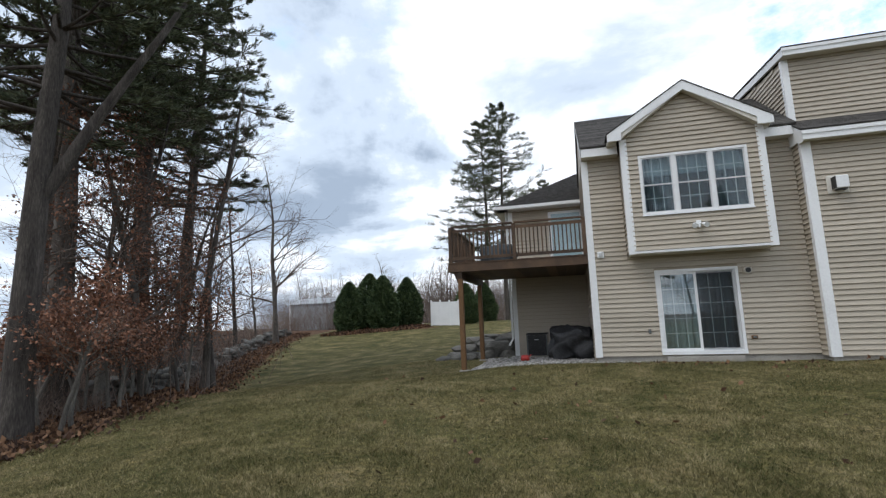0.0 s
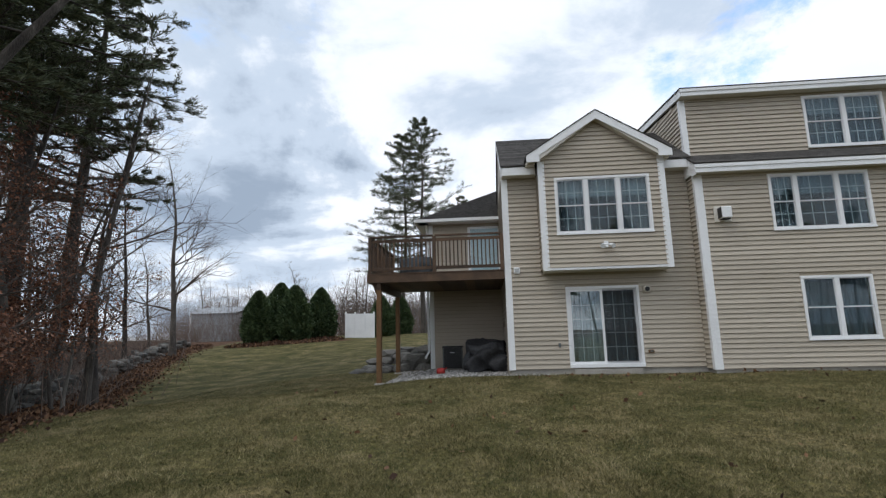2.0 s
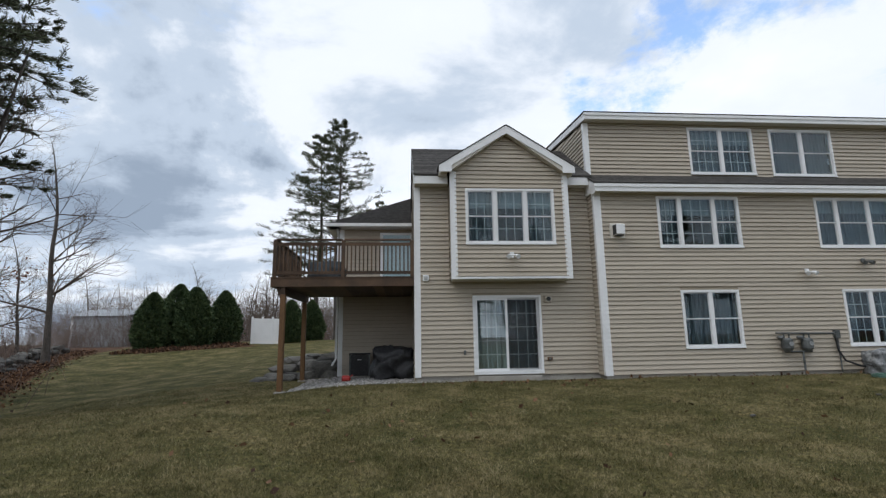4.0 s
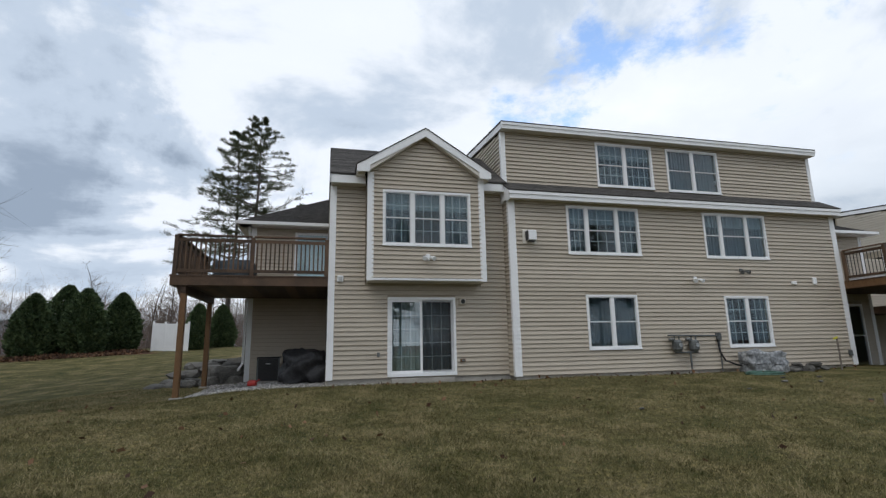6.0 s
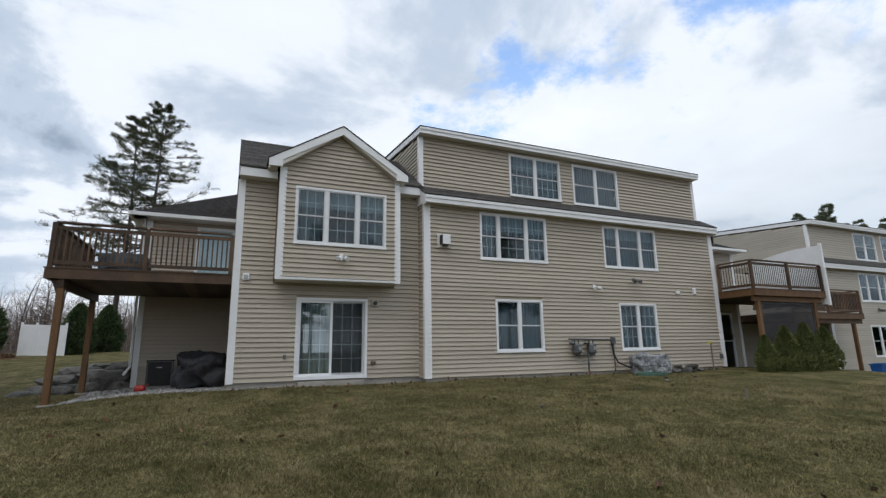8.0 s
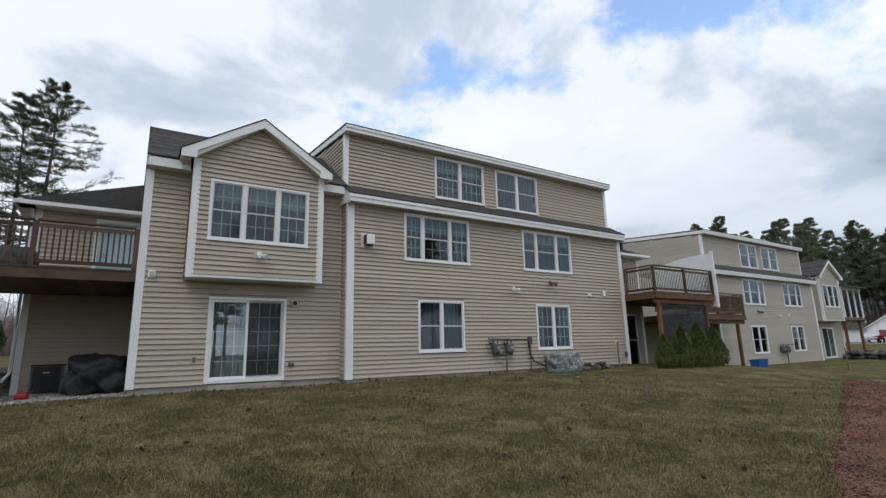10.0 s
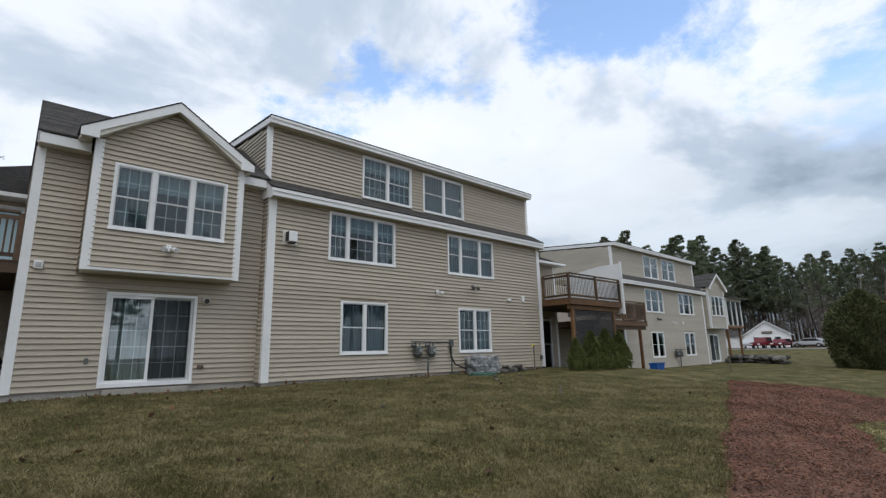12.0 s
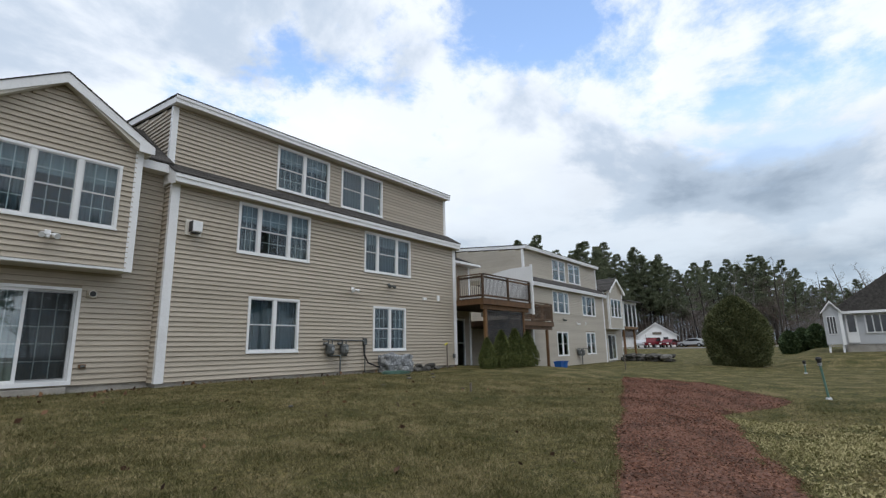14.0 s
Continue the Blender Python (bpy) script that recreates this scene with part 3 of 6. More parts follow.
    part("fascia", boxed(3.46, 16.04, -0.76, -0.735, 5.02, 5.24, m=m), WHITE, h)
    part("fascia_cap", boxed(3.44, 16.06, -0.785, -0.762, 5.15, 5.24, m=m), WHITE, h)
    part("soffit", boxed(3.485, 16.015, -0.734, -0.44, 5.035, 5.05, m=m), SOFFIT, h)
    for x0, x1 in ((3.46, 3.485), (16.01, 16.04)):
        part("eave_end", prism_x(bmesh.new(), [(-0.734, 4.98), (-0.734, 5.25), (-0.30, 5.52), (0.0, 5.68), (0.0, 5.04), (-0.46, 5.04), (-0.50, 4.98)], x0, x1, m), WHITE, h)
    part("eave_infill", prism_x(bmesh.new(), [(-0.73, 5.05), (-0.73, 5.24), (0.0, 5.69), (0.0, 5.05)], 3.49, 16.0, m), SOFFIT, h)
    # wing roof
    roof_plane(h, "wing_roof", -1.73, 3.55, -0.38, 5.60, 2.16, 7.38, m)
    roof_plane(h, "wing_roof", -1.73, 3.55, 6.5, 4.25, 2.16, 7.38, m)
    part("wing_gable", prism_x(bmesh.new(), [(-0.3, 5.33), (-0.3, 5.6), (2.16, 7.32), (6.3, 4.3), (6.3, 4.0), (3.6, 4.0), (3.6, 5.33)], -1.67, -1.53, m), mat, h)
    for a, b in ((-1.71, -0.74), (2.74, 3.45)):
        part("fascia", boxed(a, b, -0.35, -0.325, 5.325, 5.555, m=m), WHITE, h)
    part("rake_board", prism_x(bmesh.new(), [(-0.35, 5.305), (-0.35, 5.57), (2.16, 7.33), (2.16, 7.09)], -1.72, -1.695, m), WHITE, h)
    for a, b in ((-1.69, -0.72), (2.72, 3.45)):
        part("soffit", boxed(a, b, -0.324, 0.0, 5.325, 5.345, m=m), SOFFIT, h)
    bay(h, m, mat, single)
    # closing walls and ridge behind
    part("back_wall", boxed(3.6, 15.95, 8.8, 9.0, -0.3, 5.0, m=m), SHEATH, h)
    part("back_roof", prism_x(bmesh.new(), [(5.4, 8.23), (9.4, 5.0), (9.4, 4.9), (5.4, 8.1)], 3.4, 16.2, m), SHINGLE, h)
    # added floor and backing wall, painted dark as the unlit rooms behind the glass
    part("inner_floor", boxed(-1.4, 15.8, 0.3, 8.7, 2.55, 2.75, m=m), ROOMDARK, h)
    part("dark_backing", boxed(-1.4, 15.8, 2.2, 2.3, -0.3, 7.0, m=m), ROOMDARK, h)
    rear_wing(h, m, mat)
    return h


def sliding_door(h, m):
    m = Map(m.sx, m.ox - 0.06 * m.sx, m.oy, m.oz - 0.06)
    bm = bmesh.new()
    box(bm, 0.0, 1.98, -0.035, 0.08, 2.105, 2.175, m)
    box(bm, 0.0, 1.98, -0.06, 0.08, -0.02, 0.07, m)
    box(bm, 0.0, 0.07, -0.035, 0.08, 0.07, 2.105, m)
    box(bm, 1.91, 1.98, -0.035, 0.08, 0.07, 2.105, m)
    d = part("sliding_door", bm, WHITE, h, "white vinyl sliding glass door, closed")
    for a, b, y in ((0.07, 1.0, 0.0), (0.94, 1.91, 0.045)):
        f, t = bmesh.new(), 0.065
        box(f, a, b, y, y + 0.035, 0.07, 0.07 + t, m)
        box(f, a, b, y, y + 0.035, 2.105 - t, 2.105, m)
        box(f, a, a + t, y, y + 0.035, 0.07 + t, 2.105 - t, m)
        box(f, b - t, b, y, y + 0.035, 0.07 + t, 2.105 - t, m)
        part("leaf_frame", f, WHITE if a < 0.5 else SASH, d)
        p = part("pane", boxed(a + t, b - t, y + 0.014, y + 0.022, 0.07 + t, 2.105 - t, m=m), DOORGLASS if a < 0.5 else GLASS, d, "clear glass with pale grille bars")
        p.visible_shadow = False
        g = bmesh.new()
        for k in range(1, 3):
            x = a + t + (b - a - 2 * t) * k / 3
            box(g, x - 0.011, x + 0.011, y + 0.023, y + 0.03, 0.135, 2.04, m)
        for k in range(1, 5):
            z = 0.135 + 1.905 * k / 5
            box(g, a + t, b - t, y + 0.0235, y + 0.0305, z - 0.011, z + 0.011, m)
        part("grille", g, SASH if a < 0.5 else GRILLE, d)
    part("handle", boxed(1.80, 1.835, -0.01, 0.04, 0.95, 1.15, m=m, bevel=0.006), BLACK, d)
    s = bmesh.new()
    for k in range(75):
        x = 1.0 + 0.84 * k / 74
        box(s, x - 0.0022, x + 0.0022, 0.008, 0.010, 0.11, 2.07, m)
    tagged(part("insect_screen", s, SCREEN, d, "dark insect screen"), kind="stuff")
    # curtain whose paleness imitates sky reflected in the left leaf
    cb, rows = bmesh.new(), []
    for i in range(91):
        x = 0.1 + 0.92 * i / 90
        rows.append([cb.verts.new(m.p(x, 0.24 + 0.03 * math.sin(x * 38) + 0.012 * math.sin(x * 83), z)) for z in (0.03, 2.09)])
    for (p, q), (r, s2) in zip(rows, rows[1:]):
        cb.faces.new((p, r, s2, q))
    part("curtain", cb, CURTAIN, d, "drawn curtain behind one leaf, paled for the sky reflection")
    # second curtain in the dimmed cloth, for the darker leaf
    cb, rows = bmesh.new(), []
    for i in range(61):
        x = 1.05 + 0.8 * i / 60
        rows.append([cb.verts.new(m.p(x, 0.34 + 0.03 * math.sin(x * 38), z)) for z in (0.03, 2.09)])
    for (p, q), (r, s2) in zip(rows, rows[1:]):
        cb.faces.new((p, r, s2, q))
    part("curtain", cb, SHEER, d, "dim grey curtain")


def bay(h, m, mat, single):
    """The upper bay that juts out over the door, with its gable."""
    mid = 0.93
    hole = [(-0.281, 2.277, 3.492, 5.095)]
    w = part("bay_front", wall_mesh(-0.70, 2.705, -0.61, 2.56, 5.60, [(-0.25, 2.247, 3.52, 5.06)], m, 0.1), SHEATH, h)
    prism_part = prism(bmesh.new(), [(-0.70, 5.60), (2.705, 5.60), (mid, 6.72)], -0.605, -0.5, m)
    part("gable_wall", prism_part, SHEATH, h)
    lap_siding(w, -0.57, 2.575, -0.61, 2.59, 6.75, hole, m, mat, single, (mid, 1.66, 5.60, 0.66))
    window(h, -0.281, 2.277, 3.492, 5.095, -0.61, (1, 1.05, 1), m, (3, 2) if single else None, 0.36 * single, 0.34, "white triple window")
    corner_board(h, -0.675, -0.61, 2.51, 5.59, m, 0.15, 0.12)
    corner_board(h, 2.68, -0.61, 2.51, 5.59, m, 0.15, 0.12, -1)
    for x, face in ((-0.675, -1), (2.68, 1)):
        a, b = (x + 0.002, x + 0.1) if face < 0 else (x - 0.1, x - 0.002)
        r = part("bay_side", boxed(a, b, -0.508, 0.0, 2.56, 5.60, m=m), SHEATH, h)
        side_siding(r, x, face, -0.49, -0.002, 2.59, 5.33, m, mat)
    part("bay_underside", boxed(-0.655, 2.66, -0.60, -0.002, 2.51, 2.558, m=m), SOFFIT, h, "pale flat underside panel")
    part("bay_skirt", boxed(-0.675, 2.68, -0.632, -0.605, 2.525, 2.585, m=m), WHITE, h)
    k, top, eave = 0.628, 6.95, 1.97
    for s in (-1, 1):
        n, g = 17, part("gable_roof", prism(bmesh.new(), [(mid + s * eave, top - k * eave - 0.02), (mid + s * eave, top - k * eave - 0.001), (mid, top - 0.001), (mid, top - 0.02)], -0.86, 2.19, m), SHINGLE, h, "dark asphalt shingles")
        for i in range(n):
            a, b = eave * (1 - i / n), eave * (1 - min(1, (i + 1.2) / n))
            za, zb = top - k * a, top - k * b
            part("shingle_course", prism(bmesh.new(), [(mid + s * a, za), (mid + s * a, za + 0.016), (mid + s * b, zb + 0.004), (mid + s * b, zb)], -0.87, 2.2, m), SHINGLE, g)
        bm = prism(bmesh.new(), [(mid + s * (eave - 0.02), top - k * (eave - 0.02) - 0.02), (mid, top - 0.02), (mid, top - 0.26), (mid + s * 1.59, top - k * 1.55 - 0.26), (mid + s * 1.59, 5.52), (mid + s * (eave - 0.02), 5.52)], -0.85, -0.82, m)
        part("rake_board", bm, WHITE, h)
        bm = prism(bmesh.new(), [(mid + s * (eave - 0.06), top - k * (eave - 0.06) - 0.03), (mid, top - 0.03), (mid, top - 0.24), (mid + s * 1.57, 5.60), (mid + s * (eave - 0.06), 5.54)], -0.818, -0.61, m)
        part("soffit", bm, SOFFIT, h)
        a, b = sorted((mid + s * 1.70, mid + s * (eave - 0.03)))
        part("eave_return", boxed(a, b, -0.61, 0.0, 5.53, 5.59, m=m), SOFFIT, h)


def rear_wing(h, m, mat):
    """The set-back wall behind the deck, with its door, corner and low hipped roof."""
    w = part("rear_wall", boxed(-4.24, -1.68, 3.602, 3.8, -0.75, 4.85, m=m), SHEATH, h)
    lap_siding(w, -4.11, -1.68, 3.6, -0.7, 4.85, [(-2.84, -1.7, 2.7, 4.72)], m, mat, False)
    corner_board(h, -4.24, 3.6, -0.7, 4.85, m)
    r = part("side_wall", boxed(-4.238, -4.06, 3.8, 9.0, -0.75, 4.85, m=m), SHEATH, h)
    side_siding(r, -4.24, -1, 3.7, 9.0, 0.0, 4.85, m, mat)
    d = part("deck_door", boxed(-2.84, -1.7, 3.56, 3.601, 2.66, 4.72, m=m), WHITE, h, "white glazed deck door")
    part("door_panel", boxed(-2.74, -1.76, 3.54, 3.559, 2.76, 4.62, m=m), SASH, d, "pale blind behind glass")
    p = part("pane", boxed(-2.74, -1.76, 3.525, 3.531, 2.76, 4.62, m=m), GLASS, d)
    p.visible_shadow = False
    bm = bmesh.new()
    top = [(-0.9, 6.8, 7.2), (3.0, 6.8, 7.2)]
    low = [(-4.66, 3.2, 4.98), (-1.45, 3.2, 4.98), (-4.66, 10.4, 4.98), (3.0, 10.4, 4.98)]
    v = {n: bm.verts.new(m.p(*q)) for n, q in zip("abcdtu", low + top)}
    e = bm.verts.new(m.p(3.0, 3.2, 4.98))
    bm.faces.new([v["a"], e, v["u"], v["t"]])
    bm.faces.new([v["a"], v["t"], v["c"]])
    bm.faces.new([v["c"], v["t"], v["u"], v["d"]])
    bmesh.ops.solidify(bm, geom=bm.faces[:], thickness=0.05)
    part("rear_roof", bm, SHINGLE, h, "dark asphalt shingles")
    bm = bmesh.new()
    box(bm, -4.63, -1.7, 3.10, 3.20, 4.86, 4.97, m)
    box(bm, -4.63, -1.7, 3.2, 3.6, 4.84, 4.86, m)
    box(bm, -4.73, -4.62, 3.10, 9.3, 4.86, 4.97, m)
    box(bm, -4.62, -4.24, 3.2, 9.3, 4.84, 4.86, m)
    part("gutter", bm, WHITE, h, "white gutter and soffit")
    bm = bmesh.new()
    tube(bm, [(-4.36, 3.5, 4.86), (-4.33, 3.62, 4.6), (-4.33, 3.62, 0.3), (-4.40, 3.2, 0.1)], 0.04, 6, m)
    part("downspout", bm, WHITE, h, "white downspout")



def middle_wing():
    """The low set-back part between the two houses, behind their decks."""
    h = thing("link_wing", (19.0, 2.0, -0.6), "low beige link wing with a hipped roof between two houses", "house", "terrace row")
    m = HERE
    # door opening made extra wide: its dark glass stands in for the recess shade
    w = part("rear_wall", wall_mesh(16.0, 19.45, 1.2, -0.9, 4.8, [(16.2, 18.9, -0.4, 2.05), (16.55, 17.6, 3.0, 4.5)], m), SHEATH, h)
    lap_siding(w, 16.02, 19.32, 1.2, -0.9, 4.8, [(16.2, 18.9, -0.4, 2.05), (16.55, 17.6, 3.0, 4.5)], m, SIDING, False)
    window(h, 16.2, 18.9, -0.4, 2.05, 1.2, (1, 1, 1), m, None, 0.0, 0.0, "white glazed terrace door, widened to darken the recess")
    window(h, 16.55, 17.6, 3.0, 4.5, 1.2, (1,), m, (3, 2), 0.0, 0.3, "white single window")
    corner_board(h, 19.45, 1.2, -0.9, 4.8, m, face=-1)
    r = part("side_wall", boxed(19.3, 19.448, 1.342, 3.6, -0.9, 4.8), SHEATH, h)
    side_siding(r, 19.45, 1, 1.3, 3.6, -0.9, 4.8, m, SIDING)
    w = part("rear_wall", boxed(19.45, 25.84, 3.602, 3.8, -1.2, 4.4), SHEATH, h)
    lap_siding(w, 19.46, 25.83, 3.6, -1.2, 4.4, [], m, SIDING_FAR, False)
    # added backing, painted dark for the unlit room behind the openings
    part("dark_backing", boxed(16.0, 19.3, 3.0, 3.1, -0.9, 4.8), ROOMDARK, h)
    bm = bmesh.new()
    q = [bm.verts.new(p) for p in ((15.99, 0.8, 4.92), (19.8, 0.8, 4.92), (19.8, 8.0, 4.92), (16.0, 8.0, 4.92), (16.0, 4.2, 6.6), (17.2, 4.2, 6.6))]
    for f in ((0, 1, 5, 4), (1, 2, 5), (2, 3, 4, 5)):
        bm.faces.new([q[i] for i in f])
    bmesh.ops.solidify(bm, geom=bm.faces[:], thickness=0.05)
    part("hip_roof", bm, SHINGLE, h, "dark asphalt shingles")
    bm = bmesh.new()
    box(bm, 16.1, 19.85, 0.70, 0.80, 4.80, 4.91)
    box(bm, 16.1, 19.8, 0.8, 1.2, 4.78, 4.80)
    box(bm, 19.80, 19.9, 0.72, 7.9, 4.80, 4.91)
    part("gutter", bm, WHITE, h, "white gutter and soffit")


HOUSE_A = Map()
HOUSE_B = Map(-1, 41.83, 1.45, -0.62)
terrace_house(HOUSE_A, "three-storey terrace house with beige lap siding and white trim", SIDING, True)
terrace_house(HOUSE_B, "terrace house with greige lap siding, further down the row", SIDING_FAR, False)
middle_wing()

# ---------------- decks ----------------
def rail_run(deck, p, q, z, height=1.03, mat=None, gap=0.115, thin=0.018, thin_mat=None):
    """Top rail, bottom rail and balusters from p to q (x, y)."""
    mat = mat or WOOD
    p, q = Vector((*p, 0)), Vector((*q, 0))
    d = q - p
    length = d.length
    d.normalize()
    n = Vector((-d.y, d.x, 0))

    def bar(name, a, b, half, z0, z1, other=None):
        bm = bmesh.new()
        c = [p + d * a - n * half, p + d * b - n * half, p + d * b + n * half, p + d * a + n * half]
        v = [bm.verts.new((*k.xy, z0)) for k in c] + [bm.verts.new((*k.xy, z1)) for k in c]
        for f in BOX:
            bm.faces.new([v[i] for i in f])
        return part(name, bm, other or mat, deck)

    bar("top_rail", 0.03, length - 0.03, 0.068, z + height + 0.022, z + height + 0.06)
    bar("rail", 0, length, 0.02, z + height - 0.13, z + height - 0.042)
    bar("bottom_rail", 0, length, 0.02, z + 0.08, z + 0.165)
    k = max(1, round(length / gap))
    for i in range(1, k):
        a = length * i / k
        bar("baluster", a - thin, a + thin, thin, z + 0.166, z + height - 0.131, thin_mat)


def deck_post(deck, x, y, z0, z1, half=0.045, mat=None, name="rail_post"):
    return part(name, boxed(x - half, x + half, y - half, y + half, z0, z1, bevel=0.006), mat or WOOD, deck)


def deck(x0, x1, y0, y1, z, label, posts, rails, mat=None, along=False, thin=0.018, thin_mat=None):
    """A raised deck with its boards, fascia, joists and beam. posts: (x, y); rails: runs of (x, y) pairs."""
    d = thing("deck", ((x0 + x1) / 2, y0, gz((x0 + x1) / 2, y0)), label, "deck", "decks")
    n = round((y1 - y0) / 0.145)
    for i in range(n):
        a = y0 - 0.02 + (y1 - y0 + 0.02) * i / n
        part("deck_board", boxed(x0 - 0.02, x1, a, a + (y1 - y0) / n - 0.002, z - 0.03, z), WOOD, d)
    bm = bmesh.new()
    part("fascia_board", boxed(x0, x1, y0, y0 + 0.04, z - 0.27, z - 0.031), mat or WOOD, d)
    part("fascia_board", boxed(x0, x0 + 0.04, y0 + 0.041, y1, z - 0.27, z - 0.031), mat or WOOD, d)
    part("fascia_board", boxed(x1 - 0.04, x1, y0 + 0.041, y1, z - 0.27, z - 0.031), mat or WOOD, d)
    bm.free()
    x = x0 + 0.4
    while x < x1 - 0.1:
        part("joist", boxed(x, x + 0.04, y0 + 0.042, y1, z - 0.26, z - 0.032), WOOD, d)
        x += 0.4
    n = 14
    for i in range(n):
        a, b = x0 + 0.05 + (x1 - x0 - 0.1) * i / n, x0 + 0.05 + (x1 - x0 - 0.1) * (i + 1) / n
        part("underside_board", boxed(a, b - 0.003, y0 + 0.05, y1, z - 0.271, z - 0.262), WOOD, d)
    for x, y in posts:
        top = z - 0.47
        part("post", boxed(x - 0.07, x + 0.07, y - 0.07, y + 0.07, gz(x, y) + 0.04, top, bevel=0.008), POSTWOOD, d, "square brown timber post")
        part("post_foot", boxed(x - 0.13, x + 0.13, y - 0.12, y + 0.12, gz(x, y) - 0.1, gz(x, y) + 0.04, bevel=0.02), CONCRETE, d, "concrete footing")
    if along:
        x = posts[0][0]
        part("beam", boxed(x - 0.06, x + 0.06, y0 + 0.05, y1, z - 0.47, z - 0.272), mat or WOOD, d)
        part("brace", prism(bmesh.new(), [(x - 0.2, z - 0.272), (x - 0.08, z - 0.272), (x - 0.07, z - 0.55), (x - 0.08, z - 0.6)], y0 + 0.1, y0 + 0.18), mat or WOOD, d)
    else:
        for y in sorted({y for _, y in posts}):
            part("beam", boxed(x0 + 0.12, x1 - 0.05, y - 0.06, y + 0.06, z - 0.47, z - 0.272), mat or WOOD, d)
    for p, q in rails:
        rail_run(d, p, q, z, thin=thin, thin_mat=thin_mat)
    for x, y in sorted({e for run in rails for e in run}):
        deck_post(d, x, y, z + 0.001, z + 1.05, 0.05)
    return d


front_deck = deck(-5.69, -1.72, 0.0, 3.565, 2.68, "raised brown-stained timber deck on posts beside the beige house", [(-5.36, 0.14), (-5.36, 3.2)],
                  [((-5.61, 0.06), (-3.72, 0.06)), ((-3.72, 0.06), (-1.77, 0.06)), ((-5.61, 0.06), (-5.61, 3.5))], None, True)
second = deck(16.03, 20.36, -1.95, 1.16, 2.71, "raised timber deck with orange-brown fascia between the houses", [(16.42, -1.75), (19.8, -1.75)],
              [((16.1, -1.88), (18.25, -1.88)), ((18.25, -1.88), (20.33, -1.88)), ((16.1, -1.88), (16.1, -0.55))], POSTWOOD, False, 0.008, BLACK)
third = deck(20.6, 25.8, -0.5, 3.56, 2.0, "lower brown timber deck of the next house", [(25.1, -0.35)],
             [((20.67, -0.43), (23.2, -0.43)), ((23.2, -0.43), (25.73, -0.43)), ((25.73, -0.43), (25.73, 0.85))])


def lattice(d, x0, x1, y, z0, z1):
    """A privacy lattice of crossed slats between two posts."""
    panel = bmesh.new()
    for a, b, c, e in ((x0, x1, z0, z0 + 0.05), (x0, x1, z1 - 0.05, z1), (x0, x0 + 0.05, z0 + 0.05, z1 - 0.05), (x1 - 0.05, x1, z0 + 0.05, z1 - 0.05)):
        box(panel, a, b, y - 0.02, y + 0.02, c, e)
    p = part("lattice_panel", panel, DARKLATTICE, d, "weathered grey lattice panel")
    step, w = 0.10, 0.02
    for s, dy in ((1, -0.008), (-1, 0.008)):
        k = x0 - (z1 - z0)
        while k < x1:
            a, b = (k, k + z1 - z0)
            lo, hi = max(a, x0), min(b, x1)
            if hi - lo > 0.08:
                za, zb = z0 + (lo - a), z0 + (hi - a)
                if s < 0:
                    za, zb = z1 - (lo - a), z1 - (hi - a)
                bm = prism(bmesh.new(), [(lo, za - w), (hi, zb - w), (hi, zb + w), (lo, za + w)], y + dy - 0.005, y + dy + 0.005)
                part("slat", bm, DARKLATTICE, p)
            k += step


lattice(second, 16.55, 19.7, -1.75, -0.35, 2.2)


def privacy_screen():
    t = thing("privacy_screen", (20.43, -0.4, 2.3), "tall white vinyl privacy screen between two decks", "screen")
    y, n = -1.95, 20
    for i in range(n):
        a = y + 3.1 * i / n
        top = 4.62 - 0.25 * smooth(0.25, 1, i / n)
        part("panel_board", boxed(20.41, 20.45, a, a + 3.1 / n - 0.004, 2.3, float(top)), WHITE, t)
    part("end_post", boxed(20.38, 20.48, -2.06, -1.955, 2.15, 4.70, bevel=0.006), WHITE, t)
    part("bottom_rail", boxed(20.395, 20.465, -1.95, 1.15, 2.2, 2.298), WHITE, t)


privacy_screen()
for a, b in ((16.17, 18.19), (18.31, 20.27)):
    part("kick_board", boxed(a, b, -1.86, -1.83, 2.72, 2.83), WHITE, second, "white kick board")
part("kick_board", boxed(16.115, 16.145, -1.8, -0.55, 2.72, 2.83), WHITE, second, "white kick board")

# ---------------- plants ----------------
BARK = material("grey-brown bark", [(0.03, 0.025, 0.022), (0.07, 0.06, 0.052), (0.14, 0.123, 0.107)], 0.95, 3.5, 22, 1.0, 26, (2.0, 2.0, 0.35), rnd=0.2)
PALEBARK = material("pale grey bark", [(0.07, 0.062, 0.055), (0.125, 0.115, 0.10), (0.2, 0.185, 0.165)], 0.95, 3, 40, 0.6, 40, (1.5, 1.5, 0.4), rnd=0.25)
# bark and twigs of distant trees, with the haze mixed into their tones
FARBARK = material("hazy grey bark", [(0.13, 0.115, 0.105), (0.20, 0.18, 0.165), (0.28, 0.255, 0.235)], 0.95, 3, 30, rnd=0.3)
OLIVE = material("olive evergreen foliage", [(0.055, 0.066, 0.025), (0.10, 0.112, 0.045), (0.155, 0.163, 0.075)], 0.8, 0.9, 16, island=0.5)
TWIG = material("bare twigs", [(0.075, 0.058, 0.048), (0.13, 0.104, 0.088), (0.19, 0.158, 0.135)], 0.95, 2, 20, rnd=0.25)
NEEDLE = material("pine needles", [(0.042, 0.056, 0.030), (0.078, 0.095, 0.052), (0.13, 0.145, 0.08)], 0.8, 0.7, 12, island=0.45)
# paler than NEEDLE: the haze of distance is put into this colour
NEEDLE_FAR = material("haze-paled pine needles", [(0.095, 0.12, 0.07), (0.16, 0.19, 0.115), (0.23, 0.255, 0.16)], 0.85, 0.4, 6, island=0.45)
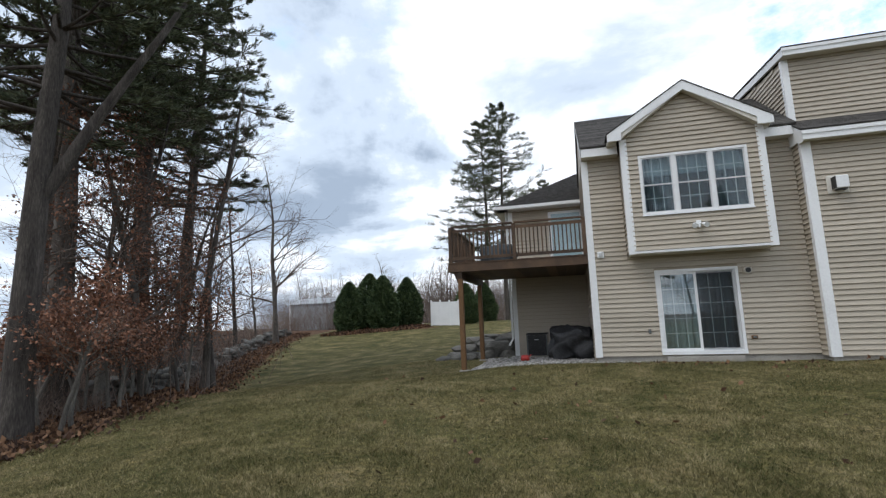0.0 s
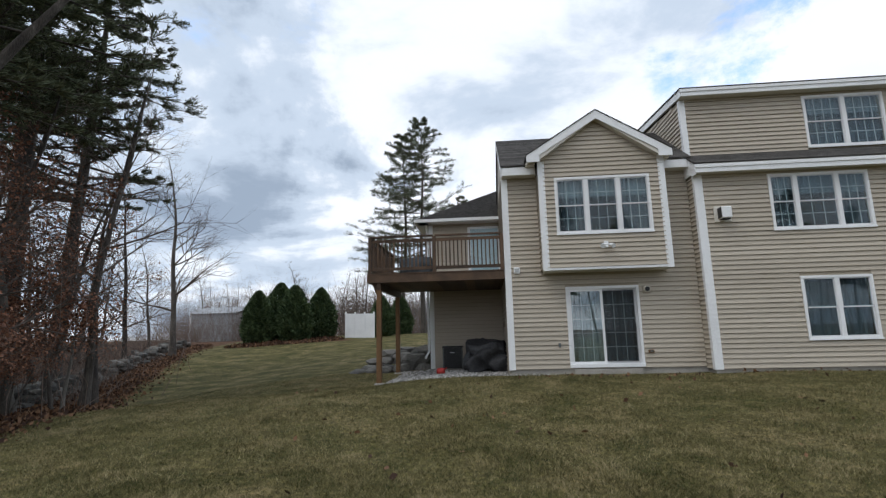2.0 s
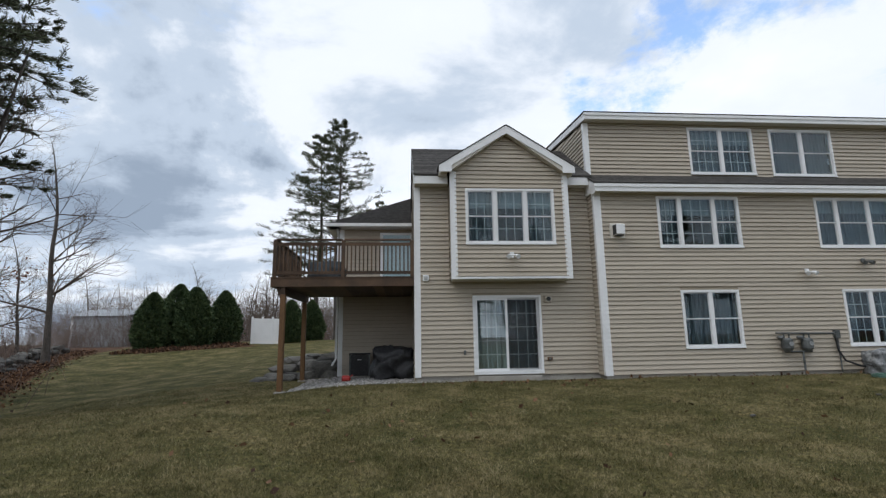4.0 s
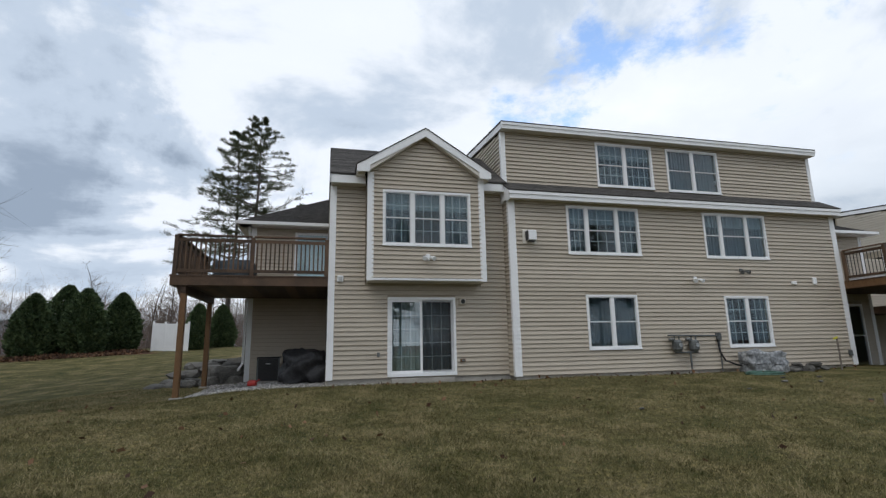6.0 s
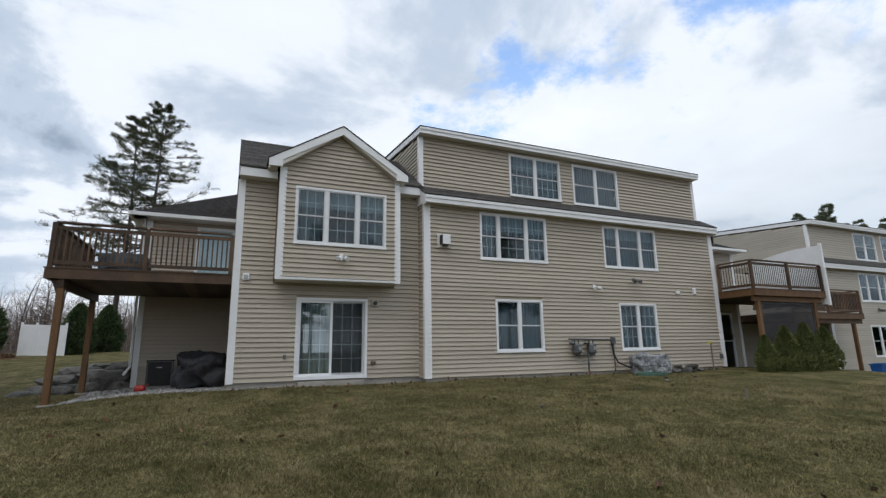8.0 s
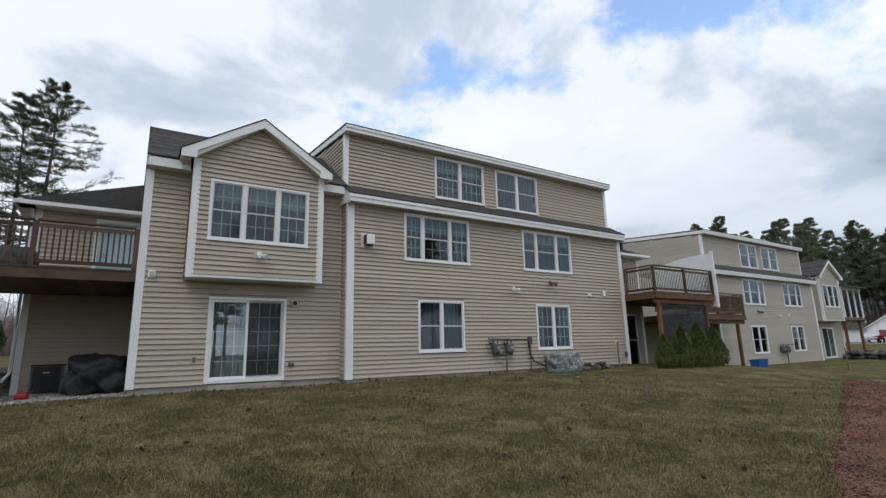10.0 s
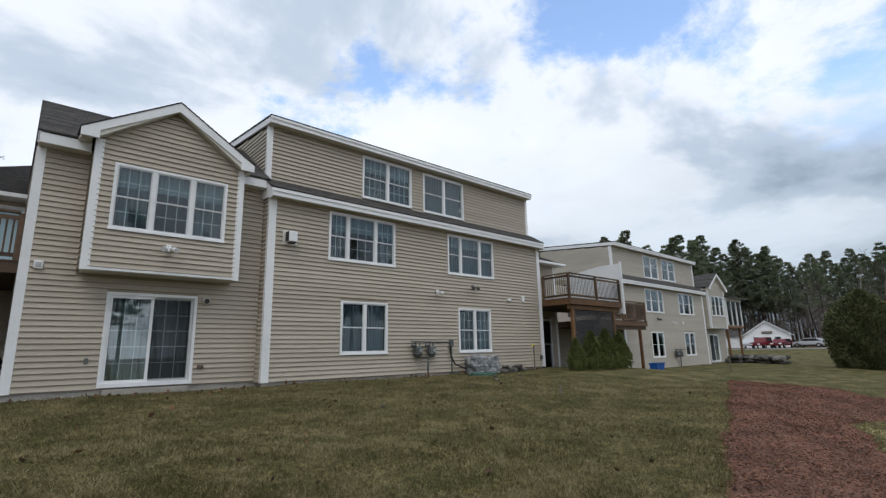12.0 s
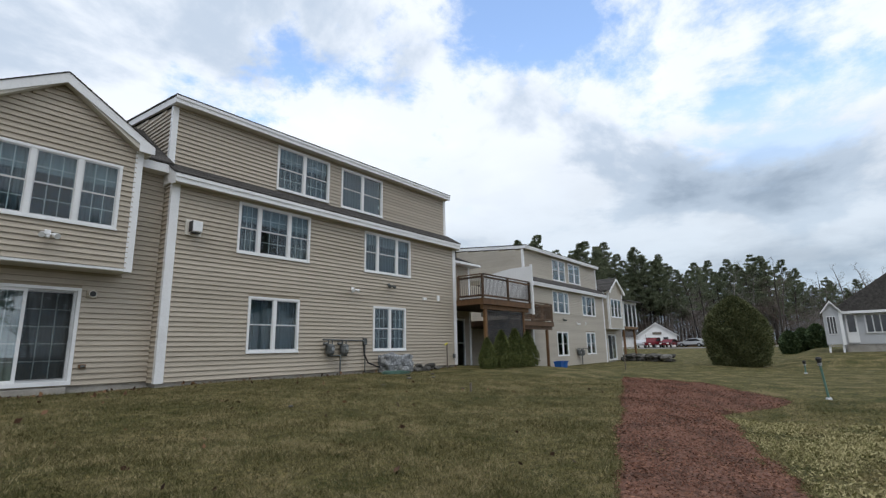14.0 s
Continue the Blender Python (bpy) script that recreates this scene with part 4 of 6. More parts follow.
CEDAR = material("arborvitae foliage", [(0.03, 0.055, 0.022), (0.058, 0.092, 0.036), (0.10, 0.14, 0.058)], 0.8, 1.2, 20, island=0.5)
SHRUB = material("bright evergreen foliage", [(0.055, 0.074, 0.019), (0.105, 0.125, 0.036), (0.165, 0.18, 0.062)], 0.8, 1.2, 20, island=0.5)
OAKLEAF = material("dry brown oak leaves", [(0.10, 0.045, 0.028), (0.205, 0.09, 0.053), (0.32, 0.155, 0.095)], 0.85, 1.5, 20, island=0.6)
LITTER = material("fallen leaves", [(0.04, 0.02, 0.012), (0.10, 0.05, 0.028), (0.20, 0.11, 0.06)], 0.9, 3, 20, island=0.7)
BRUSHTWIG = material("thicket twigs", [(0.10, 0.074, 0.062), (0.17, 0.128, 0.106), (0.24, 0.18, 0.15)], 0.95, 1.2, 15, island=0.4)


def sticks(segs, sides=5):
    """Tapered sticks as arrays. segs: rows of p (3), q (3), radius at p, radius at q."""
    s = np.asarray(segs, float)
    p, q, r0, r1 = s[:, :3], s[:, 3:6], s[:, 6], s[:, 7]
    d = q - p
    d /= np.linalg.norm(d, axis=1, keepdims=True) + 1e-9
    ref = np.where(np.abs(d[:, 2:3]) > 0.9, [[1.0, 0, 0]], [[0, 0, 1.0]])
    a = np.cross(d, ref)
    a /= np.linalg.norm(a, axis=1, keepdims=True) + 1e-9
    b = np.cross(d, a)
    k = np.arange(sides) * 2 * np.pi / sides
    ring = np.cos(k)[None, :, None] * a[:, None] + np.sin(k)[None, :, None] * b[:, None]
    v = np.concatenate([p[:, None] + ring * r0[:, None, None], q[:, None] + ring * r1[:, None, None]], 1).reshape(-1, 3)
    i = np.arange(len(s))[:, None] * 2 * sides
    j = np.arange(sides)[None]
    n = (j + 1) % sides
    f = np.stack([i + j, i + n, i + n + sides, i + j + sides], -1).reshape(-1, 4)
    return v, f


def cards(points, rng, long, wide, dirs=None, loose=1.0):
    """Small pointed leaves at the points, as kites: along dirs where given, else any way."""
    n = len(points)
    d = rng.normal(size=(n, 3))
    d /= np.linalg.norm(d, axis=1, keepdims=True)
    if dirs is not None:
        d = dirs + loose * d
        d /= np.linalg.norm(d, axis=1, keepdims=True) + 1e-9
    w = np.cross(d, rng.normal(size=(n, 3)))
    w /= np.linalg.norm(w, axis=1, keepdims=True) + 1e-9
    size = rng.uniform(0.6, 1.3, (n, 1))
    a, b = d * long * size, w * wide * size * 0.5
    v = np.stack([points, points + a * 0.45 + b, points + a, points + a * 0.45 - b], 1).reshape(-1, 3)
    f = np.arange(n * 4).reshape(-1, 4)
    return v, f


def grow(rng, p, d, length, radius, depth, segs, tips, bend=0.25, forks=3, spread=0.6, shrink=0.62, lift=0.12):
    """A limb of a leafless tree and all that grows from it."""
    n = 4 if depth > 1 else 3
    for i in range(n):
        d = d + rng.normal(size=3) * bend / n + np.array([0, 0, lift / n])
        d /= np.linalg.norm(d)
        q = p + d * length / n
        segs.append((*p, *q, radius * (1 - 0.55 * i / n), radius * (1 - 0.55 * (i + 1) / n)))
        if depth > 0 and i > 0:
            for _ in range(forks if i == n - 1 else max(1, forks - 1)):
                side = rng.normal(size=3)
                side -= d * (side @ d)
                side /= np.linalg.norm(side) + 1e-9
                k = d * (1 - spread * 0.5) + side * spread
                k /= np.linalg.norm(k)
                grow(rng, q, k, length * shrink * rng.uniform(0.7, 1.1), radius * (1 - 0.55 * (i + 1) / n) * 0.62, depth - 1, segs, tips, bend, forks, spread, shrink, lift)
        p = q
    if depth <= 1:
        tips.append((*p, *d))


def bare_tree(seed, height, radius, label, stems=1, depth=3, leaves=0, bark=None, group="", lean=(0, 0), start=0.3, reach=0.34, leaf_low=0.0, leaf_high=1.0):
    """A leafless tree at the origin; with leaves it keeps its dry brown foliage."""
    rng = np.random.default_rng(seed)
    t = thing("tree", (0, 0, 0), label, "tree", group)
    twigs, tips = [], []
    for s in range(stems):
        p = np.array([rng.normal() * 0.12 * (stems > 1), rng.normal() * 0.12 * (stems > 1), -0.15])
        h = height * rng.uniform(0.8, 1.0) if s else height
        d = np.array([lean[0] + rng.normal() * 0.1 * (stems > 1), lean[1] + rng.normal() * 0.1 * (stems > 1), 1.0])
        trunk, n = [], 14
        for i in range(n):
            d = d + rng.normal(size=3) * 0.045
            d[2] = max(d[2], 0.8)
            d /= np.linalg.norm(d)
            q = p + d * h / n
            r0, r1 = radius * (1 - 0.93 * i / n) ** 0.9, radius * (1 - 0.93 * (i + 1) / n) ** 0.9
            trunk.append((*p, *q, r0 * (1.5 if i == 0 else 1), r1))
            f = (i + 1) / n
            if f > start:
                for _ in range(rng.integers(1, 4)):
                    az = rng.uniform(0, 2 * np.pi)
                    k = np.array([np.cos(az), np.sin(az), rng.uniform(0.25, 0.9)])
                    k /= np.linalg.norm(k)
                    grow(rng, q, k, height * reach * (1.15 - f) * rng.uniform(0.6, 1.1), max(0.012, r1 * 0.45), depth - 1, twigs, tips)
            p = q
        raw("trunk", *sticks(trunk, 9), bark or BARK, t).data.shade_smooth()
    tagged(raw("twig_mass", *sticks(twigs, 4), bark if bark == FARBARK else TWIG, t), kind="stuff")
    if leaves:
        tp = np.array(tips)
        tp = tp[(tp[:, 2] >= height * leaf_low) & (tp[:, 2] <= height * leaf_high)]
        pick = tp[rng.integers(0, len(tp), leaves)]
        pts = pick[:, :3] - pick[:, 3:] * rng.uniform(0, 0.9, (leaves, 1)) + rng.normal(size=(leaves, 3)) * 0.13
        tagged(raw("foliage", *cards(pts, rng, 0.10, 0.06), OAKLEAF, t, "dry brown leaves still hanging"), kind="stuff")
    return t


def pine(seed, height, radius, spread, label, low=0.25, whorls=26, tuft=7, needle=0.20, mat=None, group="", lean=(0, 0), gaps=0.15, width=0.035, up=0.1, fork=None):
    """A pine at the origin, with uneven whorls of boughs and needle tufts along their twigs."""
    rng = np.random.default_rng(seed)
    t = thing("pine_tree", (0, 0, 0), label, "tree", group)
    n, p, d, trunk, axis = 18, np.array([0, 0, -0.2]), np.array([lean[0], lean[1], 1.0]), [], []
    for i in range(n):
        d = d + rng.normal(size=3) * 0.02
        d /= np.linalg.norm(d)
        q = p + d * height / n
        trunk.append((*p, *q, radius * (1 - 0.96 * i / n) * (1.35 if i == 0 else 1), radius * (1 - 0.96 * (i + 1) / n)))
        axis.append(p)
        p = q
    axis = np.array(axis + [p])
    if fork:
        at, way, length, thick = fork
        p, d = np.array([np.interp(at, axis[:, 2], axis[:, k]) for k in range(3)]), np.array(way, float)
        for i in range(12):
            d = d + rng.normal(size=3) * 0.05
            q = p + d / np.linalg.norm(d) * length / 12
            trunk.append((*p, *q, thick * (1 - 0.07 * i), thick * (1 - 0.07 * (i + 1))))
            p = q
    raw("trunk", *sticks(trunk, 10), BARK, t).data.shade_smooth()
    limbs, tufts, ways = [], [], []
    for w in range(whorls):
        f = low + (1 - low) * (w + rng.uniform(-0.3, 0.3)) / whorls
        f = min(max(f, low), 0.995)
        at = np.array([np.interp(f * n, np.arange(n + 1), axis[:, k]) for k in range(3)])
        g = (f - low) / (1 - low)
        size = spread * (1 - g) ** 0.75 * (0.55 + 0.45 * min(1, g * 5 + 0.2)) + 0.25
        for b in range(rng.integers(4, 7)):
            if rng.random() < gaps:
                continue
            az, ln = rng.uniform(0, 2 * np.pi), size * rng.uniform(0.55, 1.2)
            out = np.array([np.cos(az), np.sin(az), rng.uniform(-0.06, 0.10) + up * g])
            out /= np.linalg.norm(out)
            m, q, br = 5, at, max(0.012, radius * 0.22 * (1 - g * 0.7))
            for s in range(m):
                out = out + rng.normal(size=3) * np.array([0.09, 0.09, 0.035]) + np.array([0, 0, 0.025])
                out /= np.linalg.norm(out)
                e = q + out * ln / m
                limbs.append((*q, *e, br * (1 - 0.85 * s / m), br * (1 - 0.85 * (s + 1) / m)))
                if s >= 1:
                    for _ in range(4):
                        sd = rng.normal(size=3) * np.array([1, 1, 0.16])
                        k = out * 0.7 + sd * 0.55
                        k /= np.linalg.norm(k)
                        tl = ln * rng.uniform(0.10, 0.24) * (1.15 - 0.12 * s)
                        z = e + k * tl
                        limbs.append((*e, *z, br * 0.3, br * 0.12))
                        for h in (0.2, 0.4, 0.6, 0.8, 1.0):
                            tufts.append(e + k * tl * h)
                            ways.append(k)
                q = e
            tufts.append(q)
            ways.append(out)
    tagged(raw("bough_mass", *sticks(limbs, 4), BARK, t), kind="stuff")
    pts, ws = np.repeat(np.array(tufts), tuft, 0), np.repeat(np.array(ways), tuft, 0)
    pts = pts + rng.normal(size=pts.shape) * 0.05 * needle / 0.2
    tagged(raw("crown", *cards(pts, rng, needle, width, ws + np.array([0, 0, 0.30]), 0.6), mat or NEEDLE, t, "dark green needles"), kind="stuff")
    return t


def evergreen(seed, height, width, label, mat, n=9000, egg=0.42, leaf=0.13, group="", name="evergreen_shrub", skirt=0.0, point=1.7):
    """A clipped egg-shaped evergreen at the origin: a stem and overlapping sprays all over its outline."""
    rng = np.random.default_rng(seed)
    t = thing(name, (0, 0, 0), label, "shrub", group)
    raw("trunk", *sticks([(0, 0, -0.1, 0, 0, height * 0.85, 0.07, 0.02)], 6), BARK, t)
    u, az = rng.uniform(0, 1, n), rng.uniform(0, 2 * np.pi, n)
    z = skirt + (1 - skirt) * u ** 0.9
    prof = np.where(z < egg, 0.78 + 0.22 * np.sin(np.pi / 2 * z / egg), np.clip(1 - ((z - egg) / (1 - egg)) ** point, 0, 1) ** 0.75)
    lump = 1 + 0.10 * np.sin(az * 3 + z * 7 + seed) * np.sin(z * 9 + az * 2) + 0.07 * np.sin(az * 7 + z * 13) + rng.normal(size=n) * 0.05
    depth = 1 - 0.28 * rng.uniform(0, 1, n) ** 2.2
    r = width / 2 * prof * lump * depth
    pts = np.stack([r * np.cos(az), r * np.sin(az), z * height], 1)
    out = np.stack([np.cos(az), np.sin(az), np.full(n, 0.75)], 1)
    tagged(raw("foliage", *cards(pts, rng, leaf, leaf * 0.55, out, 0.8), mat, t), kind="stuff")
    k = np.linspace(0, 1, 12)
    inner = [(0, 0, a * height * 0.93, 0, 0, b * height * 0.93, 0.36 * width * (0.8 + 0.2 * min(1, a * 3)) * max(0.0, 1 - a**1.7), 0.36 * width * (0.8 + 0.2 * min(1, b * 3)) * max(0.0, 1 - b**1.7)) for a, b in zip(k, k[1:])]
    tagged(raw("inner_mass", *sticks(inner, 10), mat, t), kind="stuff")
    return t


def stand(t, x, y, turn=0.0, scale=1.0, sink=0.0, first=False):
    """Sets a plant, or a copy of it, on the ground."""
    m = pose(x, y, gz(x, y) - sink, 0, 0, turn) @ Matrix.Diagonal((scale, scale, scale, 1))
    if first:
        t.matrix_basis = m
        return t
    old = t.scale.copy()
    t.scale = (1, 1, 1)
    c = copy_thing(t, m)
    t.scale = old
    c.matrix_basis = m
    return c


def polar(az, dist, ex=-2.30, ey=-13.90, turn=-0.9):
    az += turn
    return ex + dist * math.sin(radians(az)), ey + dist * math.cos(radians(az))


EAST = (-1.79, -13.75, -1.2)
# woods on the left
WOODS = "woods beside the lawn"
t = pine(11, 21, 0.27, 4.2, "tall forked pine with rough bark at the edge of the woods", 0.32, 26, 12, 0.15, None, WOODS, (0.0, -0.01), 0.2, 0.028, 0.1, (4.6, (0.30, 0.42, 1.0), 8.5, 0.14))
stand(t, *polar(-54.3, 12.6), 0, first=True)
t2 = pine(12, 24, 0.36, 4.3, "tall dark pine behind the brown-leaved oaks", 0.36, 32, 12, 0.15, None, WOODS, (0.0, 0.0), 0.14, 0.027)
stand(t2, *polar(-45.6, 19.5), 60, first=True)
stand(t2, *polar(-52.5, 22), 200, 1.0)
stand(t2, *polar(-42.0, 24), 310, 0.86)
stand(t2, *polar(-51.5, 16.5), 100, 0.95)
thin = bare_tree(21, 13, 0.13, "slender bare tree with two stems", 2, 3, 0, BARK, WOODS, (0.02, 0), 0.3, 0.26)
stand(thin, *polar(-39.2, 18.5), 0, first=True)
for az, dist, turn, k in ((-42.6, 21, 90, 0.9), (-51.8, 16, 300, 0.8), (-46.6, 22, 20, 1.0)):
    stand(thin, *polar(az, dist), turn, k)
oak = bare_tree(22, 9.5, 0.15, "young oak that keeps its dry brown leaves", 1, 3, 3300, PALEBARK, WOODS, (0.04, 0.0), 0.2, 0.3, 0.30, 0.92)
stand(oak, *polar(-44.6, 17.0), 280, 1.0, first=True)
stand(oak, *polar(-48.4, 15.5), 160, 0.85)
stand(oak, *polar(-42.6, 19.5), 40, 0.8)
low_oak = bare_tree(23, 4.2, 0.07, "low oak sapling with dry brown leaves", 2, 3, 2900, PALEBARK, WOODS, (0.0, 0.0), 0.36, 0.42, 0.0, 1.0)
stand(low_oak, *polar(-41.8, 17.8), 0, 0.9, first=True)
for az, dist, turn, s in ((-51.3, 12.2, 80, 0.78), (-53.4, 14.6, 140, 0.7), (-45.6, 16.5, 210, 0.8), (-47.6, 14.4, 20, 0.72), (-52.4, 13.2, 250, 0.65), (-49.6, 14.6, 330, 0.6), (-44.6, 16.6, 120, 0.5), (-46.9, 15.6, 75, 0.5)):
    stand(low_oak, *polar(az, dist), turn, s)
lone = bare_tree(24, 14, 0.19, "lone bare tree with fine upright twigs", 1, 3, 0, BARK, WOODS, (0.0, 0.0), 0.16, 0.30)
stand(lone, *polar(-32.5, 36), 0, first=True)
stand(lone, *polar(-36.6, 33), 130, 0.75)
stand(lone, *polar(-40.3, 31), 220, 0.85)
stand(lone, *polar(-34.6, 42), 30, 0.6)
rng = np.random.default_rng(77)
for _ in range(4):
    az, dist = rng.uniform(-62, -38), rng.uniform(26, 50)
    stand(lone if rng.random() < 0.6 else thin, *polar(az, dist), rng.uniform(0, 360), rng.uniform(0.5, 0.8))


def thicket(seed, spots, label, height=1.4, stems=26):
    """Tangled leafless undergrowth."""
    rng = np.random.default_rng(seed)
    segs = []
    for x, y, s in spots:
        for _ in range(stems):
            px, py = x + rng.normal() * 0.7 * s, y + rng.normal() * 0.7 * s
            p = np.array([px, py, gz(px, py) - 0.03])
            d = np.array([rng.normal() * 0.35, rng.normal() * 0.35, 1.0])
            h = height * s * rng.uniform(0.5, 1.2)
            for i in range(4):
                d = d + rng.normal(size=3) * 0.22
                q = p + d / np.linalg.norm(d) * h / 4
                segs.append((*p, *q, 0.011 - 0.002 * i, 0.009 - 0.002 * i))
                k = d + rng.normal(size=3) * 0.9
                segs.append((*q, *(q + k / np.linalg.norm(k) * h * 0.22), 0.005, 0.002))
                p = q
    ob = raw("undergrowth", *sticks(segs, 3), BRUSHTWIG)
    return tagged(ob, label, "brush", kind="stuff")


spots = []
for _ in range(330):
    az, dist = rng.uniform(-64, -31), rng.uniform(13, 48)
    x, y = polar(az, dist)
    if wood_edge(x, y) > 3.2:
        spots.append((x, y, rng.uniform(0.6, 1.35)))
    elif wood_edge(x, y) > 1.1:
        spots.append((x, y, rng.uniform(0.3, 0.6)))
tall_spots = []
for _ in range(34):
    x, y = polar(rng.uniform(-62, -36), rng.uniform(14, 34))
    if wood_edge(x, y) > 1.0:
        tall_spots.append((x, y, rng.uniform(1.8, 3.2)))
thicket(4, tall_spots, "thin grey saplings standing in the woods", 1.5, 7)
thicket(5, spots, "tangled leafless brown undergrowth in the woods")


def leaf_litter():
    rng = np.random.default_rng(6)
    n = 90000
    az, dist = np.radians(rng.uniform(-66, -30, n)), 10 + 34 * rng.uniform(0, 1, n) ** 1.5
    x, y = -2.38 + dist * np.sin(az), -13.42 + dist * np.cos(az)
    keep = wood_edge(x, y) > rng.normal(size=n) * 0.5 - 0.1
    x, y = x[keep], y[keep]
    pts = np.stack([x, y, ground_z(x, y) + 0.015 + rng.uniform(0, 0.05, len(x))], 1)
    tagged(raw("fallen_leaves", *cards(pts, rng, 0.12, 0.08), LITTER), "brown fallen leaves under the trees", "leaves", kind="stuff")


leaf_litter()

# clipped evergreens at the top of the lawn
arb = evergreen(31, 3.6, 2.15, "dark green egg-shaped arborvitae in a mulched bed", CEDAR, 9000, 0.3, 0.2, "arborvitae group", "arborvitae", 0.0, 1.5)
stand(arb, *polar(-24.5, 37.5), 0, first=True)
stand(arb, *polar(-22.2, 41), 70, 1.2)
stand(arb, *polar(-20.7, 37.5), 140, 1.1)
stand(arb, *polar(-17.9, 39.5), 220, 1.05)
stand(arb, *polar(-11.1, 40), 300, 0.88)
stand(arb, *polar(-8.9, 42), 30, 0.88)


def arborvitae_bed():
    """Red-brown litter heaped under the arborvitae."""
    rng = np.random.default_rng(36)
    pts = []
    for az, dist in ((-24.5, 37.0), (-22.6, 37.5), (-20.7, 37.0), (-18.4, 38.0)):
        x, y = polar(az, dist)
        a, r = rng.uniform(0, 2 * np.pi, 2600), 1.9 * np.sqrt(rng.uniform(0, 1, 2600))
        px, py = x + r * np.cos(a) * 1.1, y + r * np.sin(a)
        pts.append(np.stack([px, py, ground_z(px, py) + 0.02 + 0.12 * (1 - r / 1.9)], 1))
    tagged(raw("bark_litter", *cards(np.concatenate(pts), rng, 0.16, 0.11), LITTER), "rusty bark litter under the arborvitae", "mulch", kind="stuff")


arborvitae_bed()
# two-topped pine behind the house, and a smaller one
rear = pine(41, 20.8, 0.26, 5.9, "sparse tall pine with tufted boughs behind the house", 0.24, 30, 5, 0.24, NEEDLE, "pines behind the house", (0.0, 0.0), 0.2, 0.026)
stand(rear, *polar(-6.2, 45), 0, first=True)
stand(rear, *polar(-8.7, 46.2), 120, 0.96)
stand(rear, *polar(-1.35, 62), 200, 0.9)
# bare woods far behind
far_bare = bare_tree(25, 11, 0.13, "distant leafless tree with bark paled by haze", 1, 3, 0, FARBARK, "distant trees", (0, 0), 0.2, 0.3)
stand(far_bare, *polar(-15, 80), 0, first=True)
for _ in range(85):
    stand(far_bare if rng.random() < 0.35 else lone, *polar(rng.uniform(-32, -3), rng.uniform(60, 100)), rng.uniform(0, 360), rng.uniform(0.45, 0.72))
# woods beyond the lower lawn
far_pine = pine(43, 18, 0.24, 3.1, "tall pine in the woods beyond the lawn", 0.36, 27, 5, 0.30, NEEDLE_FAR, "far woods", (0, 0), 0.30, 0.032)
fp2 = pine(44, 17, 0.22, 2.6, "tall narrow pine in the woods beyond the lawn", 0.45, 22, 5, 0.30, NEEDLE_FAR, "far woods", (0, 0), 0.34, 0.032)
stand(far_pine, *polar(70, 105, *EAST), 0, first=True)
stand(fp2, *polar(86, 108, *EAST), 0, first=True)
def wood_rise(az):
    """How high the far woods rise, in degrees, as the eye goes round."""
    return float(np.interp(az, (62, 71, 75, 79, 83, 87, 90, 93), (12.3, 11.0, 10.2, 8.6, 8.8, 8.2, 6.6, 5.2)))


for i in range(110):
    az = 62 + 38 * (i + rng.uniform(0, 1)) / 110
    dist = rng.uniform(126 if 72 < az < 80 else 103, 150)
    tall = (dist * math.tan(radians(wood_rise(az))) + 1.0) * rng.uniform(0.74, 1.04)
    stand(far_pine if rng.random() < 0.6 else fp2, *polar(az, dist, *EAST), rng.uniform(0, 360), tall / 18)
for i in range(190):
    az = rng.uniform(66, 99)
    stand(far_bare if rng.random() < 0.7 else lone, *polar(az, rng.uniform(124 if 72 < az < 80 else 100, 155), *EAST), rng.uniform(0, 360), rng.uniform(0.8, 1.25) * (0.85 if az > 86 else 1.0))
# trees on the far side of the lawn, behind the walk
for i in range(26):
    x, y = -34 + 3.1 * i + rng.uniform(-1.5, 1.5), -46 - rng.uniform(0, 16)
    stand(far_pine if i % 3 else lone, x, y, rng.uniform(0, 360), rng.uniform(0.75, 1.1))
bush = evergreen(32, 4.1, 3.35, "huge rounded evergreen bush standing on the lawn", OLIVE, 42000, 0.45, 0.12, "", "evergreen_bush")
stand(bush, *polar(83.5, 34.5, *EAST), 0, first=True)
hedge = evergreen(33, 2.2, 1.6, "dark hedge shrub in front of the woods", CEDAR, 4000, 0.45, 0.22, "far hedge")
stand(hedge, *polar(87.7, 60, *EAST), 0, first=True)
for az, dist in ((88.75, 61), (89.85, 60)):
    stand(hedge, *polar(az, dist, *EAST), az * 40, 1.0)
# conical shrubs before the second deck
cone = evergreen(34, 1.95, 1.08, "conical bright green evergreen shrub beside the deck", SHRUB, 6000, 0.3, 0.09, "shrubs before the deck", point=1.15)
stand(cone, 15.5, -2.4, 0, 0.64, first=True)
for x, y, s in ((16.55, -2.45, 0.80), (17.7, -2.45, 0.86), (18.75, -2.5, 0.80)):
    stand(cone, x, y, x * 100, s)
far_spots = []
for _ in range(240):
    az = rng.uniform(66, 99)
    x, y = polar(az, rng.uniform(122 if 72 < az < 80 else 104, 150), *EAST)
    far_spots.append((x, y, rng.uniform(2.2, 4.5)))
thicket(15, far_spots, "grey-brown leafless understorey of the far woods", 1.3, 30)
back_spots = []
for _ in range(230):
    x, y = polar(rng.uniform(-34, -2), rng.uniform(58, 95))
    back_spots.append((x, y, rng.uniform(1.4, 3.4)))
thicket(16, back_spots, "leafless brown brush beyond the lawn", 2.0, 40)

